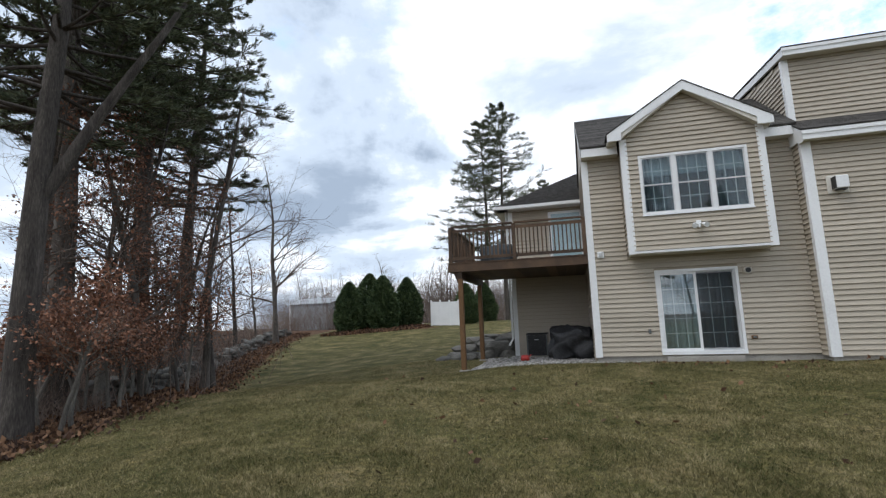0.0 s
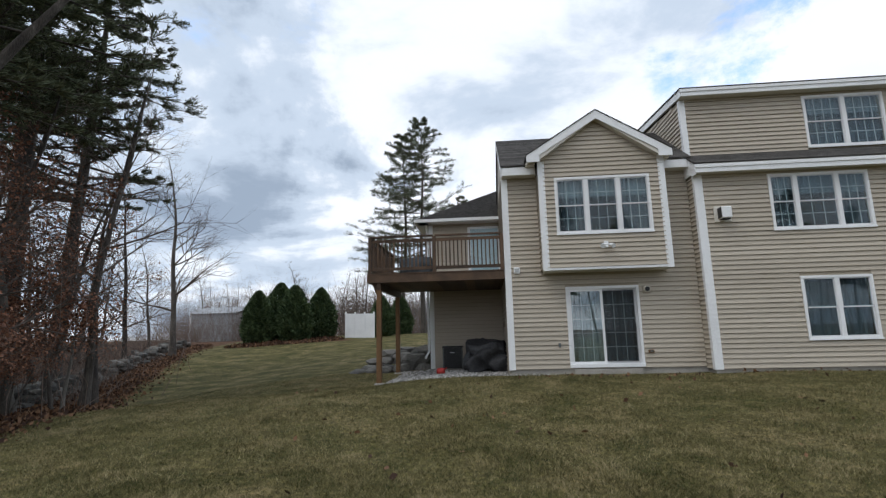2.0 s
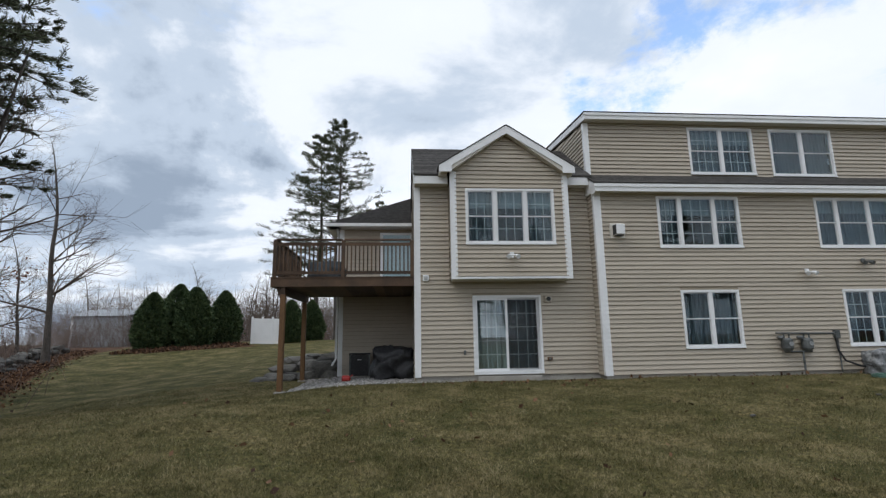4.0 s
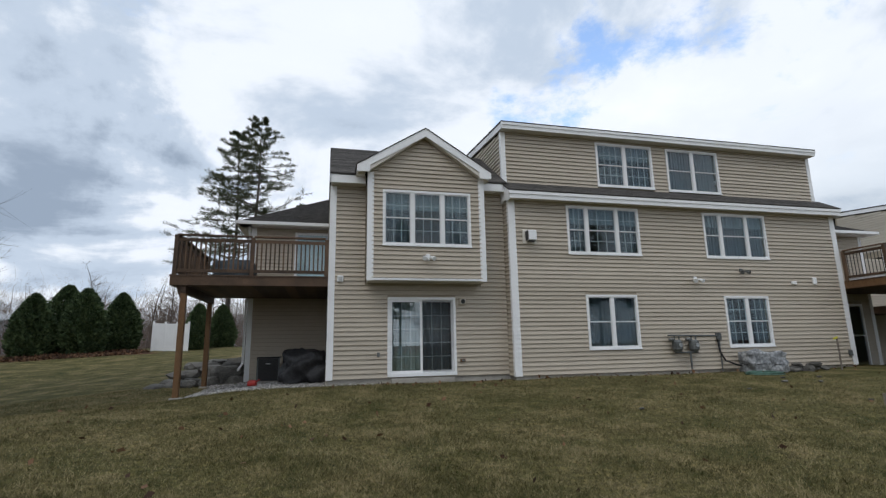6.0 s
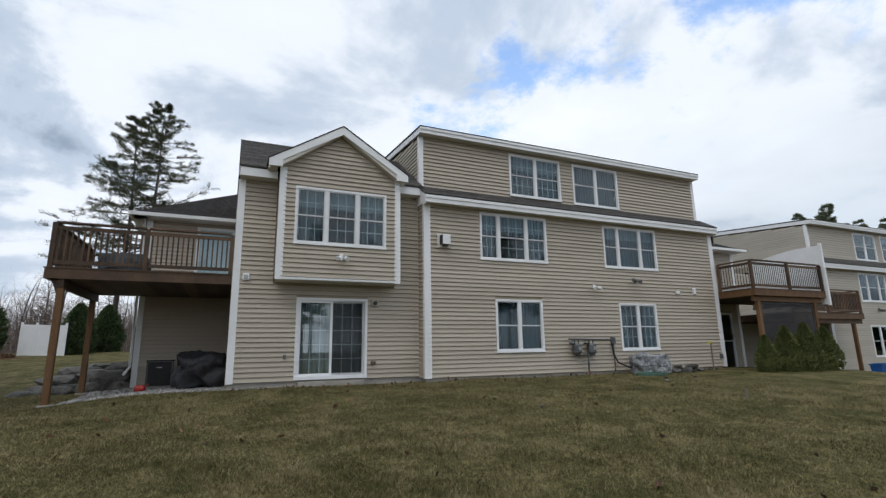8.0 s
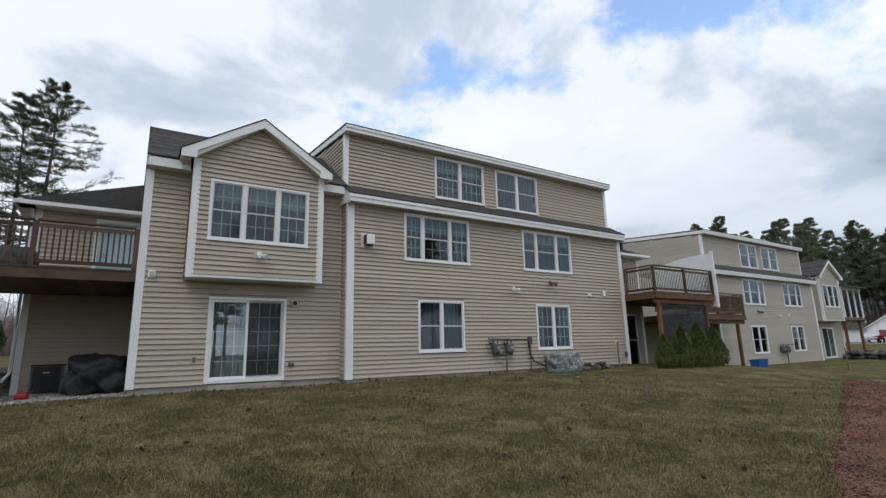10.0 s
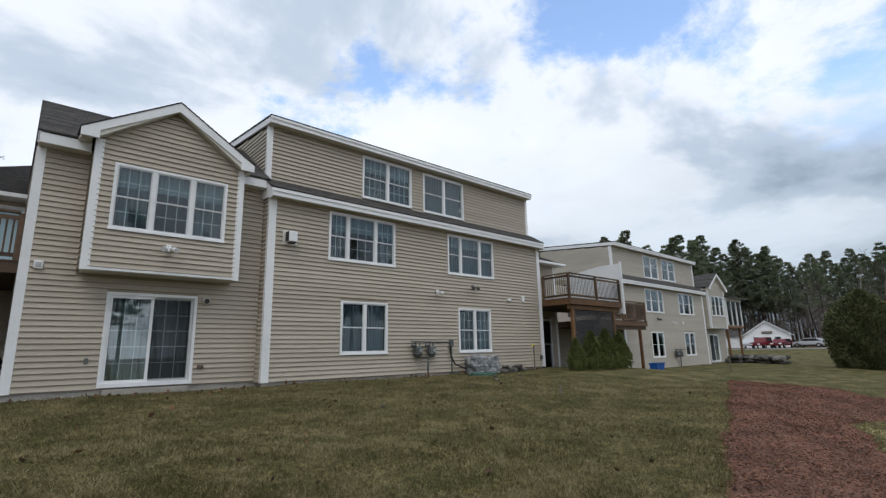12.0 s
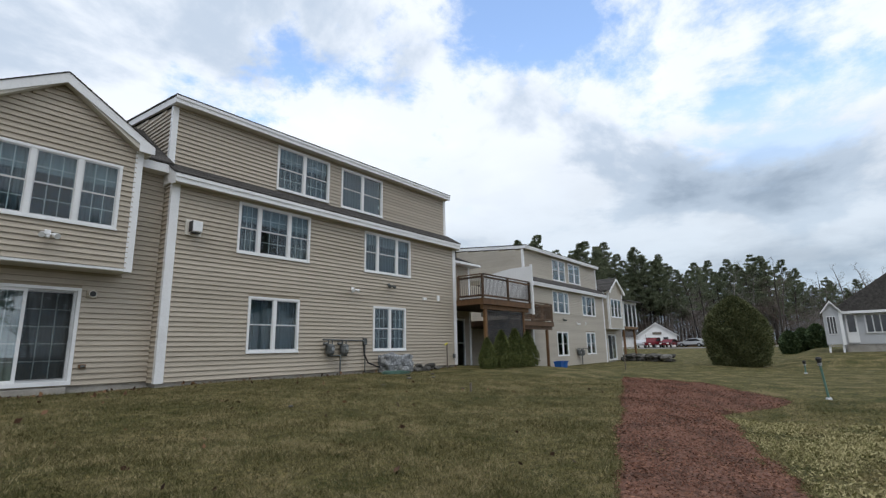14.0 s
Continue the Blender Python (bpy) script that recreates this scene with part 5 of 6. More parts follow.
# ---------------- stones, beds and yard ----------------
MULCH = material("red-brown bark mulch", [(0.06, 0.027, 0.016), (0.143, 0.068, 0.045), (0.205, 0.098, 0.065), (0.29, 0.150, 0.098)], 0.95, 1.1, 18, 0.3, 120, island=0.45)
BLUE = material("blue plastic", [(0.01, 0.07, 0.28), (0.02, 0.13, 0.45)], 0.45, 3, 30)
RED = material("red plastic", [(0.35, 0.02, 0.02), (0.5, 0.05, 0.04)], 0.4, 5, 30)
YELLOW = material("yellow tape", [(0.55, 0.5, 0.05), (0.7, 0.65, 0.1)], 0.5, 5, 30)
CLAD = material("white clapboard", [(0.76, 0.76, 0.76), (0.84, 0.84, 0.84)], 0.6, 1, 20, island=0.1)
GREYCLAD = material("pale grey clapboard", [(0.42, 0.43, 0.45), (0.52, 0.53, 0.55)], 0.6, 1, 20, island=0.1)
ROAD = material("grey asphalt", [(0.16, 0.155, 0.15), (0.24, 0.235, 0.23)], 0.9, 2, 40)
GREEN = material("green metal", [(0.06, 0.13, 0.10), (0.12, 0.22, 0.18)], 0.5, 6, 40, metal=0.2)

ROCKS = []
for s in range(6):
    rb = bmesh.new()
    bmesh.ops.create_icosphere(rb, subdivisions=2, radius=0.5)
    for v in rb.verts:
        n = noise.noise_vector(v.co * 1.7 + Vector((s * 9, 0, 0)))
        v.co += n * 0.16 + v.co * 0.25 * noise.noise(v.co * 3.1 + Vector((0, s * 5, 0)))
        v.co.z = max(-0.36, min(0.36, v.co.z))
    me = bpy.data.meshes.new("stone")
    rb.to_mesh(me)
    rb.free()
    me.materials.append(STONE)
    ROCKS.append(me)


def stone(name, x, y, z, sx, sy, sz, turn, parent=None, n=0, tilt=0):
    ob = new(name, ROCKS[n % len(ROCKS)])
    base = ORIGIN[parent.name] if parent else Vector()
    ob.parent = parent
    ob.matrix_basis = Matrix.LocRotScale(Vector((x, y, z)) - base, Euler((radians(tilt), radians(tilt * 0.6), radians(turn))), (sx, sy, sz))
    return ob


def stone_wall():
    rng = np.random.default_rng(3)
    w = thing("stone_wall", (-15.5, 4.0, gz(-15.5, 4)), "old dry wall of grey field stones along the woods", "stone wall")
    ys = np.linspace(-3, 22, 74)
    for n, y in enumerate(ys):
        x = float(np.interp(y, (-40, -6.5, 0.1, 8.4, 19, 30), (-9.5, -11.6, -13.6, -17.6, -22.3, -24))) - 2.4
        for k in range(3):
            px, py = x + rng.normal() * 0.25, y + rng.normal() * 0.15
            s = rng.uniform(0.38, 0.75) * (1 - 0.1 * k)
            stone("stone", px, py, gz(px, py) + 0.02 + 0.22 * k, s * 1.2, s, s * 0.75, rng.uniform(0, 360), w, n + k, rng.uniform(-15, 15))


stone_wall()
rng = np.random.default_rng(8)
for n, (x, y, lift, sx, sy, sz) in enumerate(((-4.9, 4.3, 0.15, 1.3, 0.9, 1.1), (-5.9, 4.4, 0.0, 0.9, 0.8, 0.45), (-6.6, 4.6, 0.0, 1.0, 0.7, 0.4), (-5.5, 5.2, 0.3, 1.0, 0.9, 0.6),
                                               (-4.7, 5.8, 0.5, 1.2, 1.0, 0.7), (-5.8, 6.4, 0.35, 1.1, 0.8, 0.5), (-4.9, 7.4, 0.55, 1.4, 0.9, 0.5), (-5.9, 8.0, 0.4, 1.2, 0.8, 0.45), (-4.6, 3.95, 0.0, 0.7, 0.6, 0.6),
                                               (-5.2, 3.9, 0.0, 1.0, 0.8, 0.7), (-6.1, 3.8, 0.0, 1.1, 0.8, 0.5), (-6.9, 3.9, -0.05, 0.9, 0.7, 0.4), (-6.3, 4.9, 0.2, 1.2, 0.9, 0.45), (-5.2, 6.6, 0.5, 1.5, 1.0, 0.45), (-6.4, 7.2, 0.35, 1.2, 0.9, 0.4), (-4.75, 4.8, 0.4, 1.0, 0.8, 0.6))):
    tagged(stone("boulder", x, y, gz(x, y) + lift, sx, sy, sz, rng.uniform(0, 360), None, n, rng.uniform(-10, 10)), "grey retaining boulder beside the deck", "boulder", "boulders beside the deck")


def gravel():
    rng = np.random.default_rng(9)
    n = 5200
    x, y = rng.uniform(-5.2, -0.4, n), rng.uniform(-0.6, 3.4, n)
    keep = (y > 0.05 + 0.25 * np.sin(x * 2.3) - 0.2) & ((x < -1.65) | (y < 0.0)) & ((x < -1.5) | (y > -0.3))
    x, y = x[keep], y[keep]
    pts = np.stack([x, y, ground_z(x, y) + 0.012], 1)
    v, f = [], []
    octa = np.array([(1, 0, 0), (0, 1, 0), (-1, 0, 0), (0, -1, 0), (0, 0, 0.7), (0, 0, -0.7)])
    tri = np.array([(0, 1, 4), (1, 2, 4), (2, 3, 4), (3, 0, 4), (1, 0, 5), (2, 1, 5), (3, 2, 5), (0, 3, 5)])
    r = rng.uniform(0.018, 0.05, (len(x), 1, 1))
    jig = rng.uniform(0.7, 1.3, (len(x), 6, 3))
    v = (pts[:, None] + octa[None] * r * jig).reshape(-1, 3)
    f = (tri[None] + np.arange(len(x))[:, None, None] * 6).reshape(-1, 3)
    tagged(raw("gravel", v, f, GRAVEL), "pale crushed gravel under the deck", "gravel", kind="stuff")


gravel()


def bed_left(u):
    return -0.22 + 0.018 * u + 0.05 * np.sin(u * 1.3) + 0.03 * np.sin(u * 4.1)


def bed_right(u):
    wide = np.interp(u, (13.5, 14.6, 15.6, 16.4, 17.5, 19.2, 20.2), (2.15, 2.6, 3.7, 4.4, 4.0, 3.0, 1.2))
    return np.where(u < 13.5, 1.55 + 0.045 * u, wide) + 0.08 * np.sin(u * 1.7) + 0.05 * np.sin(u * 5.3)


def mulch_bed():
    us, ss = np.linspace(2.2, 20.5, 260), np.linspace(-0.4, 4.8, 110)
    uu, sg = np.meshgrid(us, ss, indexing="ij")
    rng = np.random.default_rng(10)
    inside = (sg > bed_left(uu)) & (sg < bed_right(uu)) & (uu > 2.5) & (uu < 20.2 - 0.12 * np.sin(sg * 3))
    x = BANK[0] + uu * BANK[2] + sg * BANK[3]
    y = BANK[1] + uu * BANK[3] - sg * BANK[2]
    z = ground_z(x, y) + np.where(inside, 0.03, -0.06) + rng.normal(size=x.shape) * 0.006 + np.where(inside, 0.03 * np.sin(uu * 2.1 + sg * 3) * np.sin(sg * 4.3), 0)
    i = np.arange(x.size).reshape(x.shape)
    quad = np.stack([i[:-1, :-1], i[1:, :-1], i[1:, 1:], i[:-1, 1:]], -1)
    keep = inside[:-1, :-1] | inside[1:, :-1] | inside[1:, 1:] | inside[:-1, 1:]
    bed = raw("mulch_bed", np.stack([x.ravel(), y.ravel(), z.ravel()], 1), quad[keep][:, ::-1], MULCH)
    tagged(bed, "sloping bed of red-brown bark mulch cut into the lawn", "mulch bed", kind="structure")
    n = 110000
    u, s = rng.uniform(2.5, 20, n), rng.uniform(-0.4, 4.8, n)
    k = (s > bed_left(u) - 0.04) & (s < bed_right(u) + 0.04)
    u, s = u[k], s[k]
    px, py = BANK[0] + u * BANK[2] + s * BANK[3], BANK[1] + u * BANK[3] - s * BANK[2]
    lift = 0.03 * np.sin(u * 2.1 + s * 3) * np.sin(s * 4.3)
    pts = np.stack([px, py, ground_z(px, py) + lift + 0.035 + rng.uniform(0, 0.02, len(px))], 1)
    d = rng.normal(size=(len(px), 3)) * np.array([1, 1, 0.3])
    tagged(raw("mulch_chips", *cards(pts, rng, 0.045, 0.012, d, 0.1), MULCH), "shredded bark chips", "mulch", kind="stuff")


mulch_bed()

BLADE = material("grass blades", [(0.05, 0.052, 0.017), (0.104, 0.096, 0.038), (0.178, 0.150, 0.070), (0.31, 0.26, 0.145)], 0.85, 1.1, 4, island=0.34, spec=0.15)


def grass():
    rng = np.random.default_rng(12)
    n = 620000
    az, dist = np.radians(rng.uniform(-62, 99, n)), 3.6 + 14.5 * rng.uniform(0, 1, n) ** 1.35
    x, y = -2.0 + dist * np.sin(az), -13.3 + dist * np.cos(az)
    u, s = bank(x, y)
    mulch = (u > 2.4) & (u < 20.2) & (s > bed_left(u)) & (s < bed_right(u))
    house = ((x > -1.7) & (x < 3.53) & (y > -0.06)) | ((x > 3.5) & (x < 16.0) & (y > -0.5)) | ((x > -5.3) & (x < -1.6) & (y > -0.2))
    keep = ~mulch & ~house & (wood_edge(x, y) < 0.3)
    x, y = x[keep], y[keep]
    m = len(x)
    base = np.stack([x, y, ground_z(x, y) - 0.004], 1)
    lean = rng.normal(size=(m, 2)) * 0.75
    h = rng.uniform(0.022, 0.06, m) * (0.75 + 0.5 * np.sin(x * 1.1 + 2 * np.sin(y * 0.8)) ** 2)
    tip = base + np.stack([lean[:, 0] * h, lean[:, 1] * h, h], 1)
    turn = rng.uniform(0, np.pi, m)
    w = np.stack([np.cos(turn), np.sin(turn), 0 * turn], 1) * rng.uniform(0.0025, 0.0055, (m, 1))
    v = np.stack([base - w, base + w, tip], 1).reshape(-1, 3)
    tagged(raw("grass", v, np.arange(m * 3).reshape(-1, 3), BLADE), "short patchy lawn grass, green and straw-coloured", "grass", kind="stuff")



def straw():
    """A dry straw-coloured strip of lawn beyond the mulch bed."""
    rng = np.random.default_rng(13)
    n = 90000
    u, s = rng.uniform(4.0, 13.6, n), rng.uniform(0.1, 3.6, n)
    k = rng.random(n) < np.clip(np.sin(s / 3.6 * np.pi), 0, 1) * (0.55 + 0.45 * np.sin(u * 1.9 + 1.5 * np.sin(s * 2.2)))
    u, s = u[k], s[k]
    s = s + bed_right(u)
    x, y = BANK[0] + u * BANK[2] + s * BANK[3], BANK[1] + u * BANK[3] - s * BANK[2]
    pts = np.stack([x, y, ground_z(x, y) + 0.012], 1)
    d = rng.normal(size=(len(x), 3)) * np.array([1, 1, 0.25]) + np.array([0, 0, 0.35])
    tagged(raw("dry_grass", *cards(pts, rng, 0.075, 0.02, d, 0.2), STRAW), "dry pale straw-coloured lawn grass beside the mulch", "grass", kind="stuff")


STRAW = material("dry straw grass", [(0.16, 0.15, 0.06), (0.30, 0.27, 0.13), (0.42, 0.37, 0.20)], 0.85, 0.7, 5, island=0.5, spec=0.2)
grass()
straw()

# ---------------- things on and beside the houses ----------------
def cyl(bm, p, q, r, sides=12):
    return tube(bm, [p, q], r, sides)


def flood_light(x, y, z, label, dark=False):
    mat = STEEL if dark else WHITE
    t = thing("flood_light", (x, y, z), label, "light", "outdoor lights")
    part("base_plate", boxed(x - 0.06, x + 0.06, y - 0.05, y, z - 0.06, z + 0.06, bevel=0.012), mat, t)
    for s in (-1, 1):
        arm = cyl(bmesh.new(), (x + s * 0.03, y - 0.05, z - 0.02), (x + s * 0.09, y - 0.11, z - 0.05), 0.015, 8)
        part("arm", arm, mat, t)
        lamp = tube(bmesh.new(), [(x + s * 0.08, y - 0.10, z - 0.04), (x + s * 0.12, y - 0.17, z - 0.07), (x + s * 0.14, y - 0.23, z - 0.10)], [0.03, 0.055, 0.065], 12)
        part("lamp_head", lamp, mat, t)
    part("sensor", boxed(x - 0.035, x + 0.035, y - 0.10, y - 0.04, z - 0.13, z - 0.065, bevel=0.01), mat, t)
    return t


flood_light(0.99, -0.64, 3.2, "white twin floodlight under the bay window")
flood_light(9.81, -0.49, 2.71, "white twin floodlight on beige siding")
flood_light(11.65, -0.49, 3.01, "small dark twin floodlight on beige siding", True)
flood_light(32.6, 0.96, 2.2, "white twin floodlight on greige siding")
flood_light(30.3, 0.96, 2.4, "small dark floodlight on greige siding", True)


def wall_box(name, x, y, z, w, h, d, label, mat, face=None):
    t = thing(name, (x, y, z), label, "wall fitting", "wall fittings")
    part("plate", boxed(x - w / 2, x + w / 2, y - d, y, z - h / 2, z + h / 2, bevel=min(w, h) * 0.08), mat, t)
    if face:
        part("cover", boxed(x - w * 0.3, x + w * 0.3, y - d - 0.015, y - d + 0.002, z - h * 0.28, z + h * 0.28, bevel=0.005), face, t)
    return t


wall_box("junction_box", -1.38, -0.02, 2.62, 0.17, 0.18, 0.07, "white plastic junction box on the siding", WHITE, GRILLE)
wall_box("outlet_box", -0.31, -0.02, 0.53, 0.07, 0.12, 0.05, "small brown outdoor outlet cover", STEEL)
wall_box("outlet_box", 2.1, -0.02, 0.32, 0.14, 0.09, 0.06, "small brown outdoor outlet cover", POSTWOOD, STEEL)
wall_box("alarm_box", 14.67, -0.48, 2.69, 0.16, 0.24, 0.06, "small white box on beige siding", WHITE)
wall_box("vent_cap", 13.76, -0.48, 2.61, 0.2, 0.1, 0.07, "small white oval vent on siding", WHITE)
wall_box("vent_cap", 15.7, -0.49, 0.24, 0.13, 0.18, 0.07, "small grey box beside corner trim", STEEL)
wall_box("vent_cap", 34.2, 0.97, 2.2, 0.18, 0.2, 0.06, "small white box on greige siding", WHITE)


def heater_vent():
    t = thing("heater_vent", (4.12, -0.49, 3.9), "white hooded heater vent on a beige plate", "vent")
    part("plate", boxed(3.92, 4.36, -0.52, -0.487, 3.68, 4.12, bevel=0.01), SOFFIT, t)
    part("hood", boxed(4.02, 4.28, -0.74, -0.521, 3.76, 4.06, bevel=0.015), WHITE, t, "bright white hood")
    part("grille", boxed(4.05, 4.25, -0.70, -0.55, 3.73, 3.758), BLACK, t)
    part("side_shield", boxed(4.005, 4.018, -0.73, -0.525, 3.77, 4.05), BLACK, t)


def dryer_vent():
    t = thing("dryer_vent", (2.12, -0.02, 2.0), "beige square vent with a round dark opening", "vent")
    part("plate", boxed(2.01, 2.23, -0.05, -0.018, 1.89, 2.11, bevel=0.01), SIDING, t)
    part("pipe", tube(bmesh.new(), [(2.12, -0.04, 2.0), (2.12, -0.14, 1.99)], [0.075, 0.085], 16), SOFFIT, t)
    part("opening", tube(bmesh.new(), [(2.12, -0.141, 1.99), (2.12, -0.148, 1.99)], [0.066, 0.066], 16), BLACK, t)


heater_vent()
dryer_vent()


def gas_meters(x, y, z, ground, label):
    t = thing("gas_meter", (x, y, ground), label, "gas meter", "gas meters")
    for k in (0, 1):
        cx = x - 0.32 + 0.6 * k
        body = tube(bmesh.new(), [(cx, y - 0.16, z - 0.20), (cx, y - 0.16, z - 0.12), (cx, y - 0.16, z + 0.10), (cx, y - 0.16, z + 0.16)], [0.10, 0.15, 0.15, 0.09], 14)
        m = part("meter_body", body, STEEL, t, "grey metal meter body")
        part("dial", tube(bmesh.new(), [(cx, y - 0.30, z), (cx, y - 0.325, z)], 0.06, 14), GALV, m)
        for s in (-0.08, 0.08):
            part("pipe", cyl(bmesh.new(), (cx + s, y - 0.16, z + 0.12), (cx + s, y - 0.16, z + 0.3), 0.022, 8), STEEL, t)
        reg = tube(bmesh.new(), [(cx - 0.2, y - 0.16, z + 0.12), (cx - 0.2, y - 0.16, z + 0.17), (cx - 0.2, y - 0.16, z + 0.22)], [0.05, 0.085, 0.06], 12)
        part("regulator", reg, STEEL, t)
    part("header_pipe", cyl(bmesh.new(), (x - 0.62, y - 0.16, z + 0.3), (x + 1.15, y - 0.16, z + 0.27), 0.026, 10), STEEL, t)
    part("riser", cyl(bmesh.new(), (x + 0.12, y - 0.16, ground - 0.1), (x + 0.12, y - 0.16, z - 0.18), 0.03, 10), STEEL, t)
    part("cross_pipe", cyl(bmesh.new(), (x - 0.42, y - 0.16, z - 0.22), (x + 0.4, y - 0.16, z - 0.22), 0.026, 10), STEEL, t)
    return t


gas_meters(9.1, -0.48, 0.62, gz(9.1, -0.6), "pair of grey gas meters with pipes on the wall")
gas_meters(32.7, 0.97, 0.1, gz(32.7, 0.8), "grey gas meters on the greige house wall")


def conduit():
    t = thing("cable_conduit", (10.42, -0.55, gz(10.4, -0.6)), "grey cable box with hanging black cable", "cable")
    part("box", boxed(10.34, 10.5, -0.58, -0.485, 0.75, 0.98, bevel=0.01), STEEL, t)
    part("cable", tube(bmesh.new(), [(10.36, -0.54, 0.78), (10.38, -0.56, 0.4), (10.5, -0.62, 0.12), (10.8, -0.75, -0.02), (11.2, -0.85, -0.1), (11.5, -0.9, -0.13)], 0.028, 8), BLACK, t)
    part("pipe", cyl(bmesh.new(), (10.42, -0.54, -0.2), (10.42, -0.54, 0.76), 0.02, 8), STEEL, t)


conduit()


def tarp_lump(seed, cx, cy, z0, sx, sy, sz, puff=0.12):
    """A cloth-covered box: rounded, sagging and creased."""
    bm = bmesh.new()
    bmesh.ops.create_cube(bm, size=1)
    bmesh.ops.subdivide_edges(bm, edges=bm.edges[:], cuts=9, use_grid_fill=True)
    for v in bm.verts:
        c = v.co.copy()
        n = c.normalized() * 0.62
        v.co = c.lerp(n, 0.30)
        k = noise.noise_vector(c * 2.6 + Vector((seed, seed * 2, 0)))
        w = noise.noise(c * 7 + Vector((0, seed, 3)))
        v.co += k * puff + c.normalized() * w * puff * 0.5
        v.co = Vector((cx + v.co.x * sx, cy + v.co.y * sy, z0 + max(0.0, v.co.z + 0.5) * sz))
    return bm


def wrapped(seed, x, y, w, d, h, label, mat, cords=True):
    t = thing("covered_unit", (x, y, gz(x, y)), label, "covered unit", "covered units")
    z = gz(x, y) - 0.02
    c = part("cover", tarp_lump(seed, x, y, z, w, d, h, 0.12 if cords else 0.24), mat, t)
    c.data.shade_smooth()
    if cords:
        part("cord", tube(bmesh.new(), [(x + w * 0.56 * math.cos(a), y + d * 0.56 * math.sin(a), z + h * 0.42 + 0.02 * math.sin(3 * a)) for a in np.linspace(0, 2 * math.pi, 24)], 0.012, 6), BLACK, t)
    return t


wrapped(3, 11.2, -1.0, 0.66, 0.6, 0.66, "outdoor unit wrapped in a grey and silver tarpaulin", TARP)
wrapped(5, 11.85, -1.0, 0.7, 0.62, 0.64, "outdoor unit wrapped in a creased silver tarpaulin", TARP)
wrapped(7, -2.3, 1.8, 1.15, 0.8, 0.92, "lumpy black covered garden furniture under the deck", DARKTARP, False)
rng = np.random.default_rng(18)
for n in range(22):
    x, y = 12.6 + 1.7 * rng.uniform(0, 1), -0.95 + 0.4 * rng.uniform(0, 1)
    lift = 0.06 + (0.16 if n % 3 == 0 else 0) * (1 - abs(x - 13.4) / 1.2)
    s = rng.uniform(0.16, 0.36)
    tagged(stone("garden_stone", x, y, gz(x, y) + lift, s * 1.3, s, s * 0.7, rng.uniform(0, 360), None, n, rng.uniform(-20, 20)), "grey stone in a low pile beside the wall", "stone", "stone pile by the wall")


def condenser():
    x, y = -3.42, 2.75
    z = gz(x, y)
    t = thing("air_conditioner", (x, y, z), "dark square air conditioner unit on gravel under the deck", "air conditioner")
    part("base_pad", boxed(x - 0.4, x + 0.4, y - 0.38, y + 0.38, z - 0.05, z + 0.05, bevel=0.01), CONCRETE, t)
    part("core", boxed(x - 0.30, x + 0.30, y - 0.28, y + 0.28, z + 0.06, z + 0.72), BLACK, t)
    for k in range(16):
        zz = z + 0.09 + 0.039 * k
        part("louvre", boxed(x - 0.33, x + 0.33, y - 0.31, y - 0.283, zz, zz + 0.018), BLACK, t)
    for sx in (-0.33, 0.29):
        part("corner_post", boxed(x + sx, x + sx + 0.04, y - 0.33, y - 0.282, z + 0.05, z + 0.73), STEEL, t)
    part("top", boxed(x - 0.34, x + 0.34, y - 0.33, y + 0.3, z + 0.731, z + 0.77, bevel=0.01), BLACK, t)
    part("badge", boxed(x - 0.08, x + 0.06, y - 0.316, y - 0.3105, z + 0.55, z + 0.58), GALV, t)


condenser()


def red_can():
    x, y = -3.74, 1.5
    z = gz(x, y)
    t = thing("watering_can", (x, y, z), "small red plastic can lying on the gravel", "can")
    part("body", tube(bmesh.new(), [(x - 0.12, y, z + 0.09), (x - 0.08, y, z + 0.09), (x + 0.1, y, z + 0.09), (x + 0.13, y, z + 0.1)], [0.07, 0.1, 0.1, 0.04], 12), RED, t)
    part("spout", cyl(bmesh.new(), (x + 0.1, y, z + 0.12), (x + 0.2, y - 0.05, z + 0.2), 0.018, 8), RED, t)


red_can()


def marker_stake(x, y, height, label, tape=True):
    z = gz(x, y)
    t = thing("marker_stake", (x, y, z), label, "stake", "marker stakes")
    part("pole", boxed(x - 0.02, x + 0.02, y - 0.02, y + 0.02, z - 0.1, z + height, bevel=0.004), OLDWOOD, t)
    if tape:
        bm = bmesh.new()
        prism(bm, [(x - 0.18, z + height - 0.10), (x - 0.02, z + height - 0.06), (x + 0.03, z + height + 0.02), (x - 0.05, z + height + 0.01), (x - 0.2, z + height - 0.05)], y - 0.026, y - 0.021)
        part("tape", bm, YELLOW, t, "yellow marking tape")


marker_stake(14.4, -1.15, 1.05, "pale wooden stake with yellow tape beside the wall")
marker_stake(24.6, -4.95, 0.95, "thin wooden stake standing in the lawn", False)
marker_stake(8.6, -6.4, 0.22, "short wooden peg in the lawn", False)


def hose():
    x, y = 10.6, -1.9
    t = thing("garden_hose", (x, y, gz(x, y)), "coiled teal garden hose lying on the lawn", "hose")
    pts = []
    for i in range(90):
        a = i * 0.42
        r = 0.30 + 0.06 * math.sin(a * 0.37)
        px, py = x + 1.7 * r * math.cos(a), y + r * math.sin(a)
        pts.append((px, py, gz(px, py) + 0.02 + 0.012 * (i // 15)))
    part("tube", tube(bmesh.new(), pts, 0.014, 6), GREEN, t)


hose()


